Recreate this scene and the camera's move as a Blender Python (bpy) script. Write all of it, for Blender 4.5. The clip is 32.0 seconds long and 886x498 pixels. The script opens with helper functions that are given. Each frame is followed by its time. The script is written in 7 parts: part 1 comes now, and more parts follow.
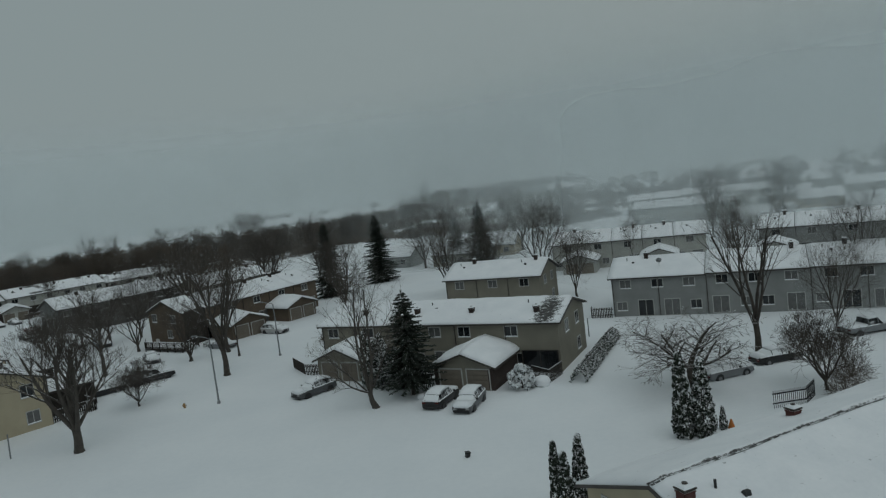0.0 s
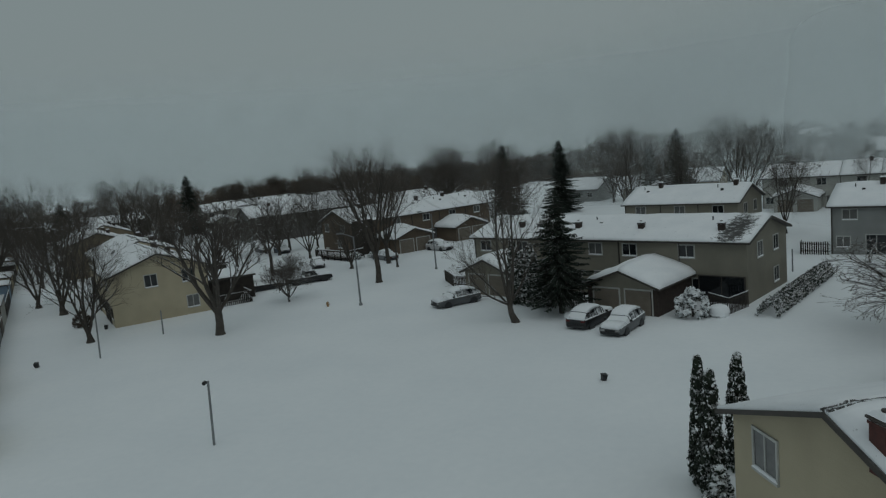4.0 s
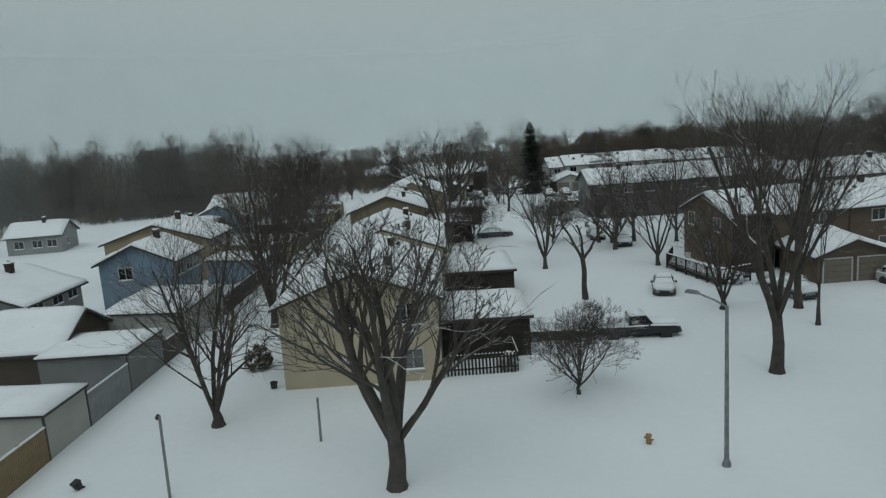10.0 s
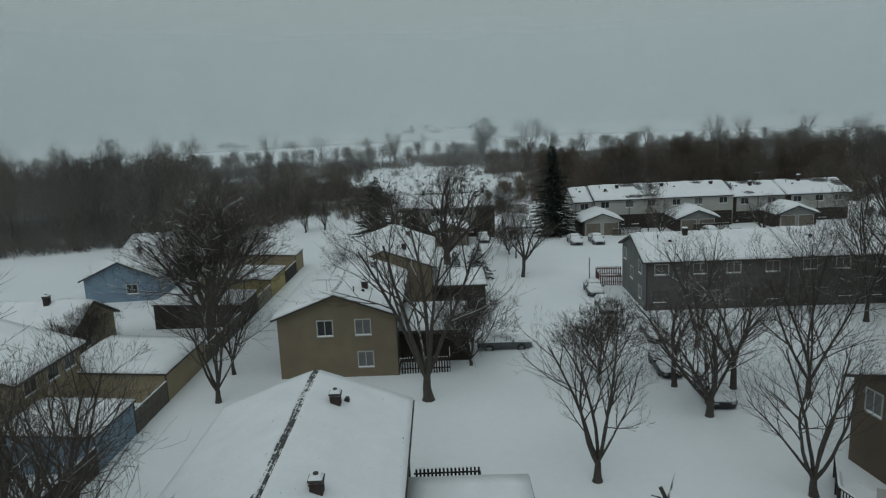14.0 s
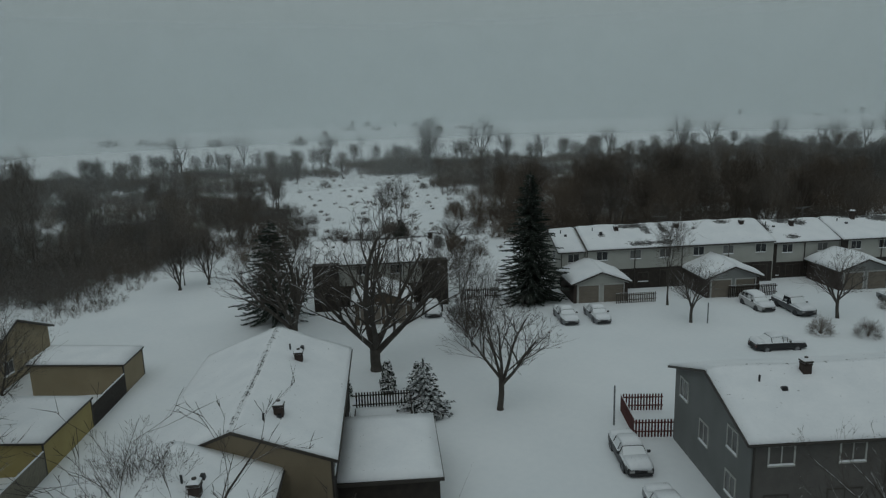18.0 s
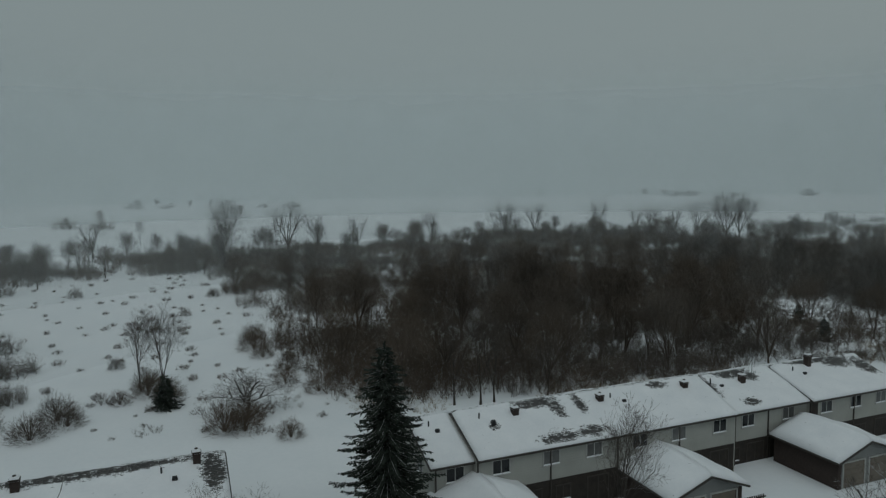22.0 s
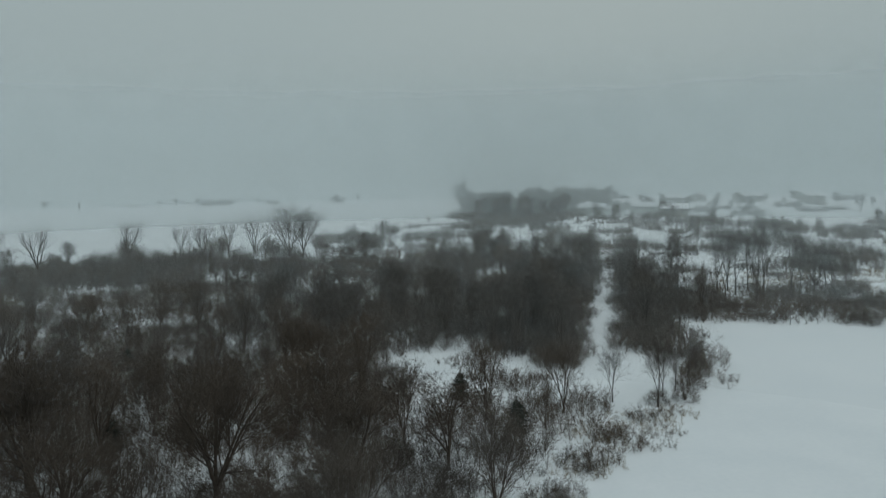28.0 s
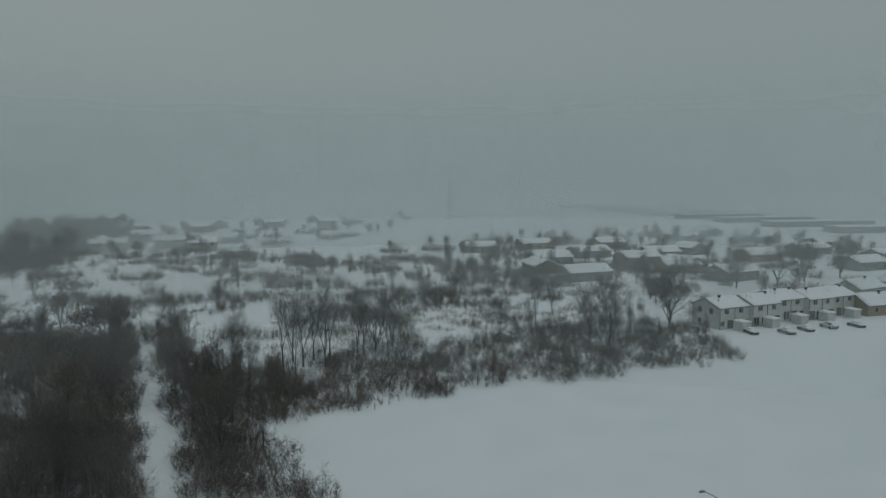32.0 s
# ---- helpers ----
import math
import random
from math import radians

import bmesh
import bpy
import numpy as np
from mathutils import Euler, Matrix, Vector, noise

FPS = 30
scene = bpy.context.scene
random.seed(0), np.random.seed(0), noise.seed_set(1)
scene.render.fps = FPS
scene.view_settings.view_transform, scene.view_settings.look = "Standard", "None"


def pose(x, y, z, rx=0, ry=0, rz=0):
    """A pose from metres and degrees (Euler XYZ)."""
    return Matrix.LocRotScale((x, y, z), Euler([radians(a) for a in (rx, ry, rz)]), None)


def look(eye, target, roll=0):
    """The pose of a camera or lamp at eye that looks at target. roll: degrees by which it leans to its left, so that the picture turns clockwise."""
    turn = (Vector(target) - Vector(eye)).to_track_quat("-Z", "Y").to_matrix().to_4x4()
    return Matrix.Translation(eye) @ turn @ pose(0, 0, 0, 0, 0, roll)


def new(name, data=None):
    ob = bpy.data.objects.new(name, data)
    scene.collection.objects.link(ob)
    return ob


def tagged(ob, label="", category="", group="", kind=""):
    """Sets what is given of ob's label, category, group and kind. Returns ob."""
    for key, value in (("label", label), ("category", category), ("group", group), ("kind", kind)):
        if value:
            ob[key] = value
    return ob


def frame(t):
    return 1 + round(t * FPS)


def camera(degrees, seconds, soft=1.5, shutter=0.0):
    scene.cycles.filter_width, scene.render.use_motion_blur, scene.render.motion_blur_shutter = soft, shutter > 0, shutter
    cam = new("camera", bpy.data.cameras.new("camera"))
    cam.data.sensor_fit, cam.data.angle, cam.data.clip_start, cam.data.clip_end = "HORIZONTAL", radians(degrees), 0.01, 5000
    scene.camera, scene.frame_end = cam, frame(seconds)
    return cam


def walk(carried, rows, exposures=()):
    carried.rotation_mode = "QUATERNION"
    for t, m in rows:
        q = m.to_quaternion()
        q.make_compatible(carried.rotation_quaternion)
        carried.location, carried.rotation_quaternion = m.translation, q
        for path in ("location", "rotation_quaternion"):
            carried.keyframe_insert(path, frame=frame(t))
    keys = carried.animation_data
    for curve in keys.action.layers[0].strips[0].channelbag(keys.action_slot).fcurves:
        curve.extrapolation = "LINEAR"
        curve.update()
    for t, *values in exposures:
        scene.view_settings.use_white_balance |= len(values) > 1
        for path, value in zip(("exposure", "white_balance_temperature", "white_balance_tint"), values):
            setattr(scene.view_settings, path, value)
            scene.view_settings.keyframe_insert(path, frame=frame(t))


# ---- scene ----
cam = camera(65.2, 32.0, soft=1.25)
PATH = [
    (0, (-5.73, -3.28, 20.00), (-6.86, 16.61, 18.13), -6.99),
    (0.5, (-4.23, -1.38, 20.06), (-6.08, 18.44, 18.13), -6.44),
    (1, (-2.98, 0.25, 19.52), (-6.33, 19.87, 17.55), -6.07),
    (1.5, (-2.19, 1.60, 18.66), (-5.76, 21.16, 16.52), -5.47),
    (2, (-2.02, 2.04, 18.08), (-5.60, 21.58, 15.82), -5.25),
    (2.5, (-1.92, 2.24, 16.85), (-5.54, 21.74, 14.32), -5.05),
    (3, (-1.91, 2.61, 15.67), (-5.56, 22.08, 12.91), -5.02),
    (3.5, (-2.54, 3.52, 14.88), (-8.05, 22.55, 12.14), -5.15),
    (5.5, (-4.52, 12.16, 13.52), (-13.21, 29.92, 10.52), -4.97),
    (6, (-5.99, 15.18, 13.74), (-16.57, 31.87, 10.70), -4.58),
    (6.5, (-7.28, 18.58, 13.32), (-18.26, 35.01, 10.21), -4.96),
    (7, (-8.56, 20.81, 13.40), (-20.98, 36.19, 10.34), -5.09),
    (7.5, (-10.17, 24.23, 13.28), (-23.27, 39.02, 10.19), -4.94),
    (8, (-12.01, 27.27, 13.39), (-26.09, 41.12, 10.27), -4.82),
    (8.5, (-13.79, 30.80, 13.42), (-29.14, 43.24, 10.33), -4.93),
    (9, (-15.97, 34.23, 13.57), (-31.32, 46.63, 10.30), -4.56),
    (9.5, (-18.12, 37.25, 13.80), (-33.48, 49.63, 10.50), -4.39),
    (10, (-21.04, 40.58, 14.88), (-36.38, 52.95, 11.46), -4.01),
    (10.5, (-23.73, 43.61, 15.54), (-39.08, 55.93, 11.99), -3.77),
    (11, (-26.64, 46.62, 16.29), (-41.99, 58.92, 12.67), -3.29),
    (11.5, (-29.54, 49.58, 17.49), (-44.86, 61.92, 13.88), -3.15),
    (12, (-33.18, 52.79, 19.39), (-48.47, 65.14, 15.70), -2.90),
    (12.5, (-36.43, 55.68, 20.47), (-51.73, 68.00, 16.72), -2.77),
    (13, (-39.51, 58.44, 20.79), (-54.83, 70.72, 16.96), -2.64),
    (13.5, (-42.50, 61.04, 20.88), (-57.84, 73.29, 17.02), -2.47),
    (15.5, (-57.31, 73.45, 19.83), (-72.74, 85.59, 16.00), -2.42),
    (16, (-60.36, 76.48, 20.28), (-75.44, 89.01, 16.34), -1.94),
    (16.5, (-63.40, 78.87, 21.27), (-77.59, 92.38, 17.27), -1.54),
    (17, (-67.01, 82.17, 22.35), (-81.23, 95.65, 18.31), -1.67),
    (17.5, (-69.96, 84.93, 22.51), (-84.21, 98.36, 18.45), -1.69),
    (18, (-73.32, 88.22, 22.66), (-87.62, 101.60, 18.59), -1.74),
    (18.5, (-76.69, 91.38, 23.59), (-91.00, 104.73, 19.48), -1.73),
    (19, (-80.14, 94.65, 24.18), (-94.49, 107.96, 20.07), -1.70),
    (19.5, (-83.09, 97.65, 24.62), (-97.49, 110.90, 20.49), -1.77),
    (20, (-86.14, 100.98, 24.61), (-99.40, 115.39, 20.56), -1.01),
    (20.5, (-90.16, 104.23, 24.69), (-100.41, 121.22, 22.18), -0.08),
    (21, (-93.31, 107.83, 24.75), (-103.64, 124.78, 22.27), -0.36),
    (21.5, (-95.95, 111.16, 24.95), (-106.34, 128.07, 22.46), -0.56),
    (22, (-98.54, 114.64, 25.13), (-108.74, 131.72, 23.04), -0.84),
    (22.5, (-101.31, 118.52, 25.23), (-111.48, 135.62, 23.18), -1.03),
    (23, (-103.54, 121.96, 25.38), (-113.73, 139.05, 23.32), -1.20),
    (23.5, (-105.71, 125.73, 25.63), (-115.79, 142.87, 23.56), -1.38),
    (24, (-107.92, 129.84, 25.88), (-117.77, 147.12, 23.75), -1.52),
    (24.5, (-111.74, 134.16, 26.81), (-109.53, 153.90, 24.47), 1.63),
    (25, (-114.34, 139.89, 26.53), (-109.28, 159.11, 24.30), 1.58),
    (25.5, (-116.63, 143.73, 25.39), (-112.66, 163.26, 23.78), -0.21),
    (27.5, (-117.50, 158.53, 26.52), (-115.12, 178.27, 24.38), -0.75),
    (28, (-117.31, 162.50, 26.35), (-114.93, 182.25, 24.24), -0.99),
    (28.5, (-116.31, 166.14, 26.66), (-109.12, 184.68, 24.56), 0.55),
    (29, (-116.74, 170.19, 28.18), (-108.03, 188.08, 26.09), 0.77),
    (29.5, (-116.64, 173.34, 28.52), (-107.94, 191.24, 26.53), -0.10),
    (30, (-116.07, 176.52, 29.32), (-104.99, 193.06, 27.35), 0.20),
    (30.5, (-115.57, 179.08, 30.08), (-104.10, 195.35, 28.23), -0.50),
    (31, (-113.79, 183.16, 31.80), (-101.86, 199.09, 29.89), -0.22),
    (31.5, (-113.22, 186.89, 32.51), (-99.00, 200.84, 30.74), 0.12),
    (32, (-112.36, 189.44, 34.31), (-98.13, 203.38, 32.52), -0.34),
]
walk(cam, [(t, look(eye, target, roll)) for t, eye, target, roll in PATH], [(0, -0.08), (1, -0.05), (2, -0.05), (3, -0.28), (6, -0.3), (7, -0.2), (8, -0.1), (9, 0.0), (10, 0.4), (11, 0.5), (12, 0.1), (13, 0.22), (16, 0.08), (17, -0.25), (18, -0.15), (19, 0.2), (20, 0.05), (21, -0.2), (22, -0.22), (23, -0.2), (24, -0.05), (25, 0.32), (28, 0.38), (29, 0.25), (31, 0.18), (32, -0.1)])

# ---- sky and light: heavy overcast with falling snow ----
world = bpy.data.worlds.new("overcast")
scene.world = world
world.use_nodes = True
wn = world.node_tree
wn.nodes.clear()
sky = wn.nodes.new("ShaderNodeTexSky")
sky.sky_type, sky.sun_disc = "NISHITA", False
sky.sun_elevation, sky.sun_rotation = radians(32), radians(20)
sky.air_density, sky.dust_density = 2.0, 6.0
grade = wn.nodes.new("ShaderNodeMix")
grade.data_type = "RGBA"
grade.inputs[0].default_value = 0.995
grade.inputs[7].default_value = (1.88, 2.28, 2.34, 1)
wn.links.new(sky.outputs[0], grade.inputs[6])
back = wn.nodes.new("ShaderNodeBackground")
back.inputs[1].default_value = 0.13
wout = wn.nodes.new("ShaderNodeOutputWorld")
wn.links.new(grade.outputs[2], back.inputs[0])
wn.links.new(back.outputs[0], wout.inputs[0])
sun = new("sun", bpy.data.lights.new("sun", "SUN"))
sun.data.energy, sun.data.angle, sun.data.color = 0.45, radians(60), (0.95, 1.0, 1.0)
sun.matrix_world = look((0, 0, 80), (-25, 40, 0))


# ---- mesh helpers ----
class Geo:
    """Vertices and faces of one mesh, built up piece by piece."""

    def __init__(self):
        self.v, self.f, self.s, self.w = [], [], [], []

    def add(self, verts, faces, slot=0):
        n = len(self.v)
        self.v += [tuple(p) for p in verts]
        self.f += [tuple(i + n for i in f) for f in faces]
        self.s += [slot] * len(faces)
        return self

    def box(self, x0, y0, z0, x1, y1, z1, slot=0):
        v = [(x, y, z) for z in (z0, z1) for y in (y0, y1) for x in (x0, x1)]
        return self.add(v, [(0, 2, 3, 1), (4, 5, 7, 6), (0, 1, 5, 4), (2, 6, 7, 3), (0, 4, 6, 2), (1, 3, 7, 5)], slot)

    def prism(self, outline, z0, z1, slot=0, top=None):
        """An upright prism over an outline in plan; top: an outline for its upper end."""
        n, top = len(outline), top or outline
        v = [(x, y, z0) for x, y in outline] + [(x, y, z1) for x, y in top]
        f = [tuple(range(n))[::-1], tuple(range(n, 2 * n))]
        f += [(i, (i + 1) % n, n + (i + 1) % n, n + i) for i in range(n)]
        return self.add(v, f, slot)

    def side(self, outline, x0, x1, slot=0):
        """A prism along x over an outline of (y, z)."""
        n = len(outline)
        v = [(x0, y, z) for y, z in outline] + [(x1, y, z) for y, z in outline]
        f = [tuple(range(n)), tuple(range(n, 2 * n))[::-1]]
        f += [(i, n + i, n + (i + 1) % n, (i + 1) % n) for i in range(n)]
        return self.add(v, f, slot)

    def tube(self, points, radii, sides=5, slot=0, cap=True):
        """A tapering tube along points."""
        pts = [Vector(p) for p in points]
        n, base = len(pts), []
        for i, p in enumerate(pts):
            d = (pts[min(i + 1, n - 1)] - pts[max(i - 1, 0)]).normalized()
            a = d.orthogonal().normalized() if i == 0 else (a - d * a.dot(d)).normalized()
            b = d.cross(a)
            base += [p + radii[i] * (math.cos(2 * math.pi * k / sides) * a + math.sin(2 * math.pi * k / sides) * b) for k in range(sides)]
        f = [(i * sides + k, i * sides + (k + 1) % sides, (i + 1) * sides + (k + 1) % sides, (i + 1) * sides + k) for i in range(n - 1) for k in range(sides)]
        if cap:
            f += [tuple(range(sides))[::-1], tuple(range((n - 1) * sides, n * sides))]
        return self.add(base, f, slot)

    def mesh(self, name, mats, smooth=False):
        me = bpy.data.meshes.new(name)
        me.from_pydata(self.v, [], self.f)
        for m in mats if isinstance(mats, (list, tuple)) else [mats]:
            me.materials.append(m)
        me.polygons.foreach_set("material_index", self.s)
        if smooth:
            me.polygons.foreach_set("use_smooth", [True] * len(self.f))
        if self.w:
            me.attributes.new("bare", "FLOAT", "POINT").data.foreach_set("value", self.w)
        me.update()
        return me


def part(name, geo, mat, parent, label="", smooth=False):
    ob = new(name, geo if isinstance(geo, bpy.types.Mesh) else geo.mesh(name, mat, smooth))
    ob.parent = parent
    if label:
        ob["label"] = label
    return ob


def thing(name, label, category, m=None, group="", kind=""):
    ob = new(name)
    ob.empty_display_size = 0.3
    if m is not None:
        ob.matrix_world = m
    return tagged(ob, label, category, group, kind)


def put(x, y, z=0.0, a=0.0, s=1.0):
    return pose(x, y, z, 0, 0, a) @ Matrix.Diagonal((s, s, s, 1))


# ---- materials ----
def material(name, base, dark=None, rough=0.8, scale=3.0, bump=0.3, fine=40.0, metal=0.0, lines=None, snow=0.0, per_piece=0.0, detail=6.0, tint=None):
    """A worn surface: a large stain and a fine grain mix base and dark, and raise the relief. lines: (axis, spacing) of clapboard
    or panel joints. snow: how much blown snow clings to it. tint: a second colour in broad patches over the land."""
    dark = dark or tuple(c * 0.7 for c in base)
    mat = bpy.data.materials.new(name)
    mat.use_nodes = True
    nt = mat.node_tree
    N, L = nt.nodes, nt.links
    bsdf = N["Principled BSDF"]
    co = N.new("ShaderNodeTexCoord")
    big = N.new("ShaderNodeTexNoise")
    big.inputs["Scale"].default_value, big.inputs["Detail"].default_value = scale, detail
    small = N.new("ShaderNodeTexNoise")
    small.inputs["Scale"].default_value, small.inputs["Detail"].default_value = fine, 3.0
    L.new(co.outputs["Object"], big.inputs["Vector"])
    L.new(co.outputs["Object"], small.inputs["Vector"])
    both = N.new("ShaderNodeMath")
    both.operation = "MULTIPLY_ADD"
    both.inputs[1].default_value = 0.45
    L.new(small.outputs["Fac"], both.inputs[0])
    L.new(big.outputs["Fac"], both.inputs[2])
    ramp = N.new("ShaderNodeMapRange")
    ramp.inputs["From Min"].default_value, ramp.inputs["From Max"].default_value = 0.45, 1.0
    L.new(both.outputs[0], ramp.inputs["Value"])
    mix = N.new("ShaderNodeMix")
    mix.data_type = "RGBA"
    mix.inputs[6].default_value, mix.inputs[7].default_value = (*dark, 1), (*base, 1)
    L.new(ramp.outputs[0], mix.inputs[0])
    colour = mix.outputs[2]
    if tint:
        where, patch, swap, ease = N.new("ShaderNodeNewGeometry"), N.new("ShaderNodeTexNoise"), N.new("ShaderNodeMix"), N.new("ShaderNodeMapRange")
        patch.inputs["Scale"].default_value, patch.inputs["Detail"].default_value = 0.035, 3.0
        L.new(where.outputs["Position"], patch.inputs["Vector"])
        ease.inputs["From Min"].default_value, ease.inputs["From Max"].default_value = 0.38, 0.6
        L.new(patch.outputs["Fac"], ease.inputs["Value"])
        swap.data_type = "RGBA"
        swap.inputs[7].default_value = (*tint, 1)
        L.new(ease.outputs[0], swap.inputs[0])
        L.new(colour, swap.inputs[6])
        colour = swap.outputs[2]
    if per_piece:
        info = N.new("ShaderNodeObjectInfo")
        hsv = N.new("ShaderNodeHueSaturation")
        vary = N.new("ShaderNodeMapRange")
        vary.inputs["To Min"].default_value, vary.inputs["To Max"].default_value = 1 - per_piece, 1 + per_piece
        L.new(info.outputs["Random"], vary.inputs["Value"])
        L.new(vary.outputs[0], hsv.inputs["Value"])
        L.new(colour, hsv.inputs["Color"])
        colour = hsv.outputs[0]
    height = both.outputs[0]
    if lines:
        axis, step = lines
        sep = N.new("ShaderNodeSeparateXYZ")
        L.new(co.outputs["Object"], sep.inputs[0])
        saw = N.new("ShaderNodeMath")
        saw.operation = "MULTIPLY"
        saw.inputs[1].default_value = 1 / step
        L.new(sep.outputs[axis], saw.inputs[0])
        frac = N.new("ShaderNodeMath")
        frac.operation = "FRACT"
        L.new(saw.outputs[0], frac.inputs[0])
        inv = N.new("ShaderNodeMath")
        inv.operation = "MULTIPLY_ADD"
        inv.inputs[1].default_value, inv.inputs[2].default_value = -2.2, 2.2
        L.new(frac.outputs[0], inv.inputs[0])
        total = N.new("ShaderNodeMath")
        L.new(inv.outputs[0], total.inputs[0])
        L.new(height, total.inputs[1])
        height = total.outputs[0]
    if snow:
        geo = N.new("ShaderNodeNewGeometry")
        sep2 = N.new("ShaderNodeSeparateXYZ")
        L.new(geo.outputs["Normal"], sep2.inputs[0])
        lying = N.new("ShaderNodeMath")
        lying.operation = "MULTIPLY_ADD"
        lying.inputs[1].default_value = 0.5
        L.new(big.outputs["Fac"], lying.inputs[0])
        L.new(sep2.outputs[2], lying.inputs[2])
        cover = N.new("ShaderNodeMapRange")
        cover.inputs["From Min"].default_value, cover.inputs["From Max"].default_value = 1.15 - snow, 1.3 - snow
        L.new(lying.outputs[0], cover.inputs["Value"])
        white = N.new("ShaderNodeMix")
        white.data_type = "RGBA"
        white.inputs[7].default_value = (0.82, 0.84, 0.86, 1)
        L.new(cover.outputs[0], white.inputs[0])
        L.new(colour, white.inputs[6])
        colour = white.outputs[2]
    L.new(colour, bsdf.inputs["Base Color"])
    bsdf.inputs["Roughness"].default_value, bsdf.inputs["Metallic"].default_value = rough, metal
    relief = N.new("ShaderNodeBump")
    relief.inputs["Strength"].default_value, relief.inputs["Distance"].default_value = bump, 0.02
    L.new(height, relief.inputs["Height"])
    L.new(relief.outputs[0], bsdf.inputs["Normal"])
    return mat


snow_mat = material("snow", (0.86, 0.88, 0.9), (0.78, 0.81, 0.84), 0.75, 0.12, 0.4, 2.0)
roof_snow_mat = material("roof_snow", (0.88, 0.89, 0.91), (0.78, 0.8, 0.83), 0.75, 0.6, 0.6, 5.0)


def wind_scoured(mat):
    """Where the mesh is marked bare, the snow thins in streaks and the courses of shingles show through."""
    N, L = mat.node_tree.nodes, mat.node_tree.links
    bsdf = N["Principled BSDF"]
    white = bsdf.inputs["Base Color"].links[0].from_socket
    co, mark = N.new("ShaderNodeTexCoord"), N.new("ShaderNodeAttribute")
    mark.attribute_name = "bare"
    brick = N.new("ShaderNodeTexBrick")
    for key, val in (("Scale", 1.0), ("Mortar Size", 0.03), ("Mortar Smooth", 0.4), ("Brick Width", 0.3), ("Row Height", 0.15)):
        brick.inputs[key].default_value = val
    brick.inputs["Color1"].default_value, brick.inputs["Color2"].default_value = (0.06, 0.058, 0.056, 1), (0.1, 0.095, 0.09, 1)
    brick.inputs["Mortar"].default_value = (0.03, 0.03, 0.03, 1)
    L.new(co.outputs["Object"], brick.inputs["Vector"])
    streak, map_ = N.new("ShaderNodeTexNoise"), N.new("ShaderNodeMapping")
    map_.inputs["Scale"].default_value = (0.7, 1.0, 1.0)
    streak.inputs["Scale"].default_value, streak.inputs["Detail"].default_value, streak.inputs["Roughness"].default_value = 3.2, 8.0, 0.7
    L.new(co.outputs["Object"], map_.inputs["Vector"])
    L.new(map_.outputs[0], streak.inputs["Vector"])
    a, b = N.new("ShaderNodeMath"), N.new("ShaderNodeMath")
    a.operation = b.operation = "MULTIPLY_ADD"
    a.inputs[1].default_value = 2.8
    L.new(streak.outputs["Fac"], a.inputs[0])
    L.new(mark.outputs["Fac"], a.inputs[2])
    b.inputs[1].default_value = -0.3
    L.new(brick.outputs["Fac"], b.inputs[0])
    L.new(a.outputs[0], b.inputs[2])
    cut = N.new("ShaderNodeMapRange")
    cut.inputs["From Min"].default_value, cut.inputs["From Max"].default_value = 1.78, 2.0
    L.new(b.outputs[0], cut.inputs["Value"])
    mix = N.new("ShaderNodeMix")
    mix.data_type = "RGBA"
    L.new(cut.outputs[0], mix.inputs[0])
    L.new(white, mix.inputs[6])
    L.new(brick.outputs["Color"], mix.inputs[7])
    L.new(mix.outputs[2], bsdf.inputs["Base Color"])


wind_scoured(roof_snow_mat)
shingle_mat = material("shingles", (0.13, 0.12, 0.115), (0.05, 0.05, 0.05), 0.9, 1.2, 0.5, 30.0, lines=(0, 0.3), snow=0.0)
tan_mat = material("tan_siding", (0.33, 0.27, 0.175), (0.27, 0.215, 0.135), 0.75, 0.6, 0.5, 25.0, lines=(2, 0.2))
sand_mat = material("sand_siding", (0.47, 0.41, 0.29), (0.39, 0.335, 0.235), 0.75, 0.6, 0.5, 25.0, lines=(2, 0.2))
taupe_mat = material("taupe_siding", (0.23, 0.212, 0.17), (0.175, 0.16, 0.128), 0.75, 0.6, 0.5, 25.0, lines=(2, 0.2))
grey_mat = material("grey_siding", (0.27, 0.275, 0.27), (0.2, 0.205, 0.2), 0.75, 0.6, 0.5, 25.0, lines=(2, 0.2))
slate_mat = material("slate_siding", (0.192, 0.198, 0.195), (0.141, 0.146, 0.143), 0.75, 0.6, 0.5, 25.0, lines=(2, 0.2))
white_mat = material("white_siding", (0.62, 0.63, 0.6), (0.5, 0.51, 0.48), 0.75, 0.6, 0.5, 25.0, lines=(2, 0.2))
pale_mat = material("pale_siding", (0.42, 0.42, 0.39), (0.33, 0.33, 0.3), 0.75, 0.6, 0.5, 25.0, lines=(2, 0.2))
brown_mat = material("brown_siding", (0.135, 0.1, 0.07), (0.1, 0.074, 0.052), 0.8, 0.7, 0.5, 25.0, lines=(2, 0.2))
olive_mat = material("olive_siding", (0.22, 0.178, 0.118), (0.165, 0.132, 0.088), 0.8, 0.7, 0.5, 25.0, lines=(2, 0.2))
umber_mat = material("umber_siding", (0.085, 0.066, 0.052), (0.055, 0.043, 0.034), 0.8, 0.7, 0.5, 25.0, lines=(2, 0.2))
blue_mat = material("blue_siding", (0.2, 0.28, 0.36), (0.15, 0.21, 0.28), 0.75, 0.6, 0.5, 25.0, lines=(2, 0.2))
yellow_mat = material("yellow_siding", (0.42, 0.34, 0.14), (0.33, 0.26, 0.1), 0.75, 0.6, 0.5, 25.0, lines=(2, 0.2))
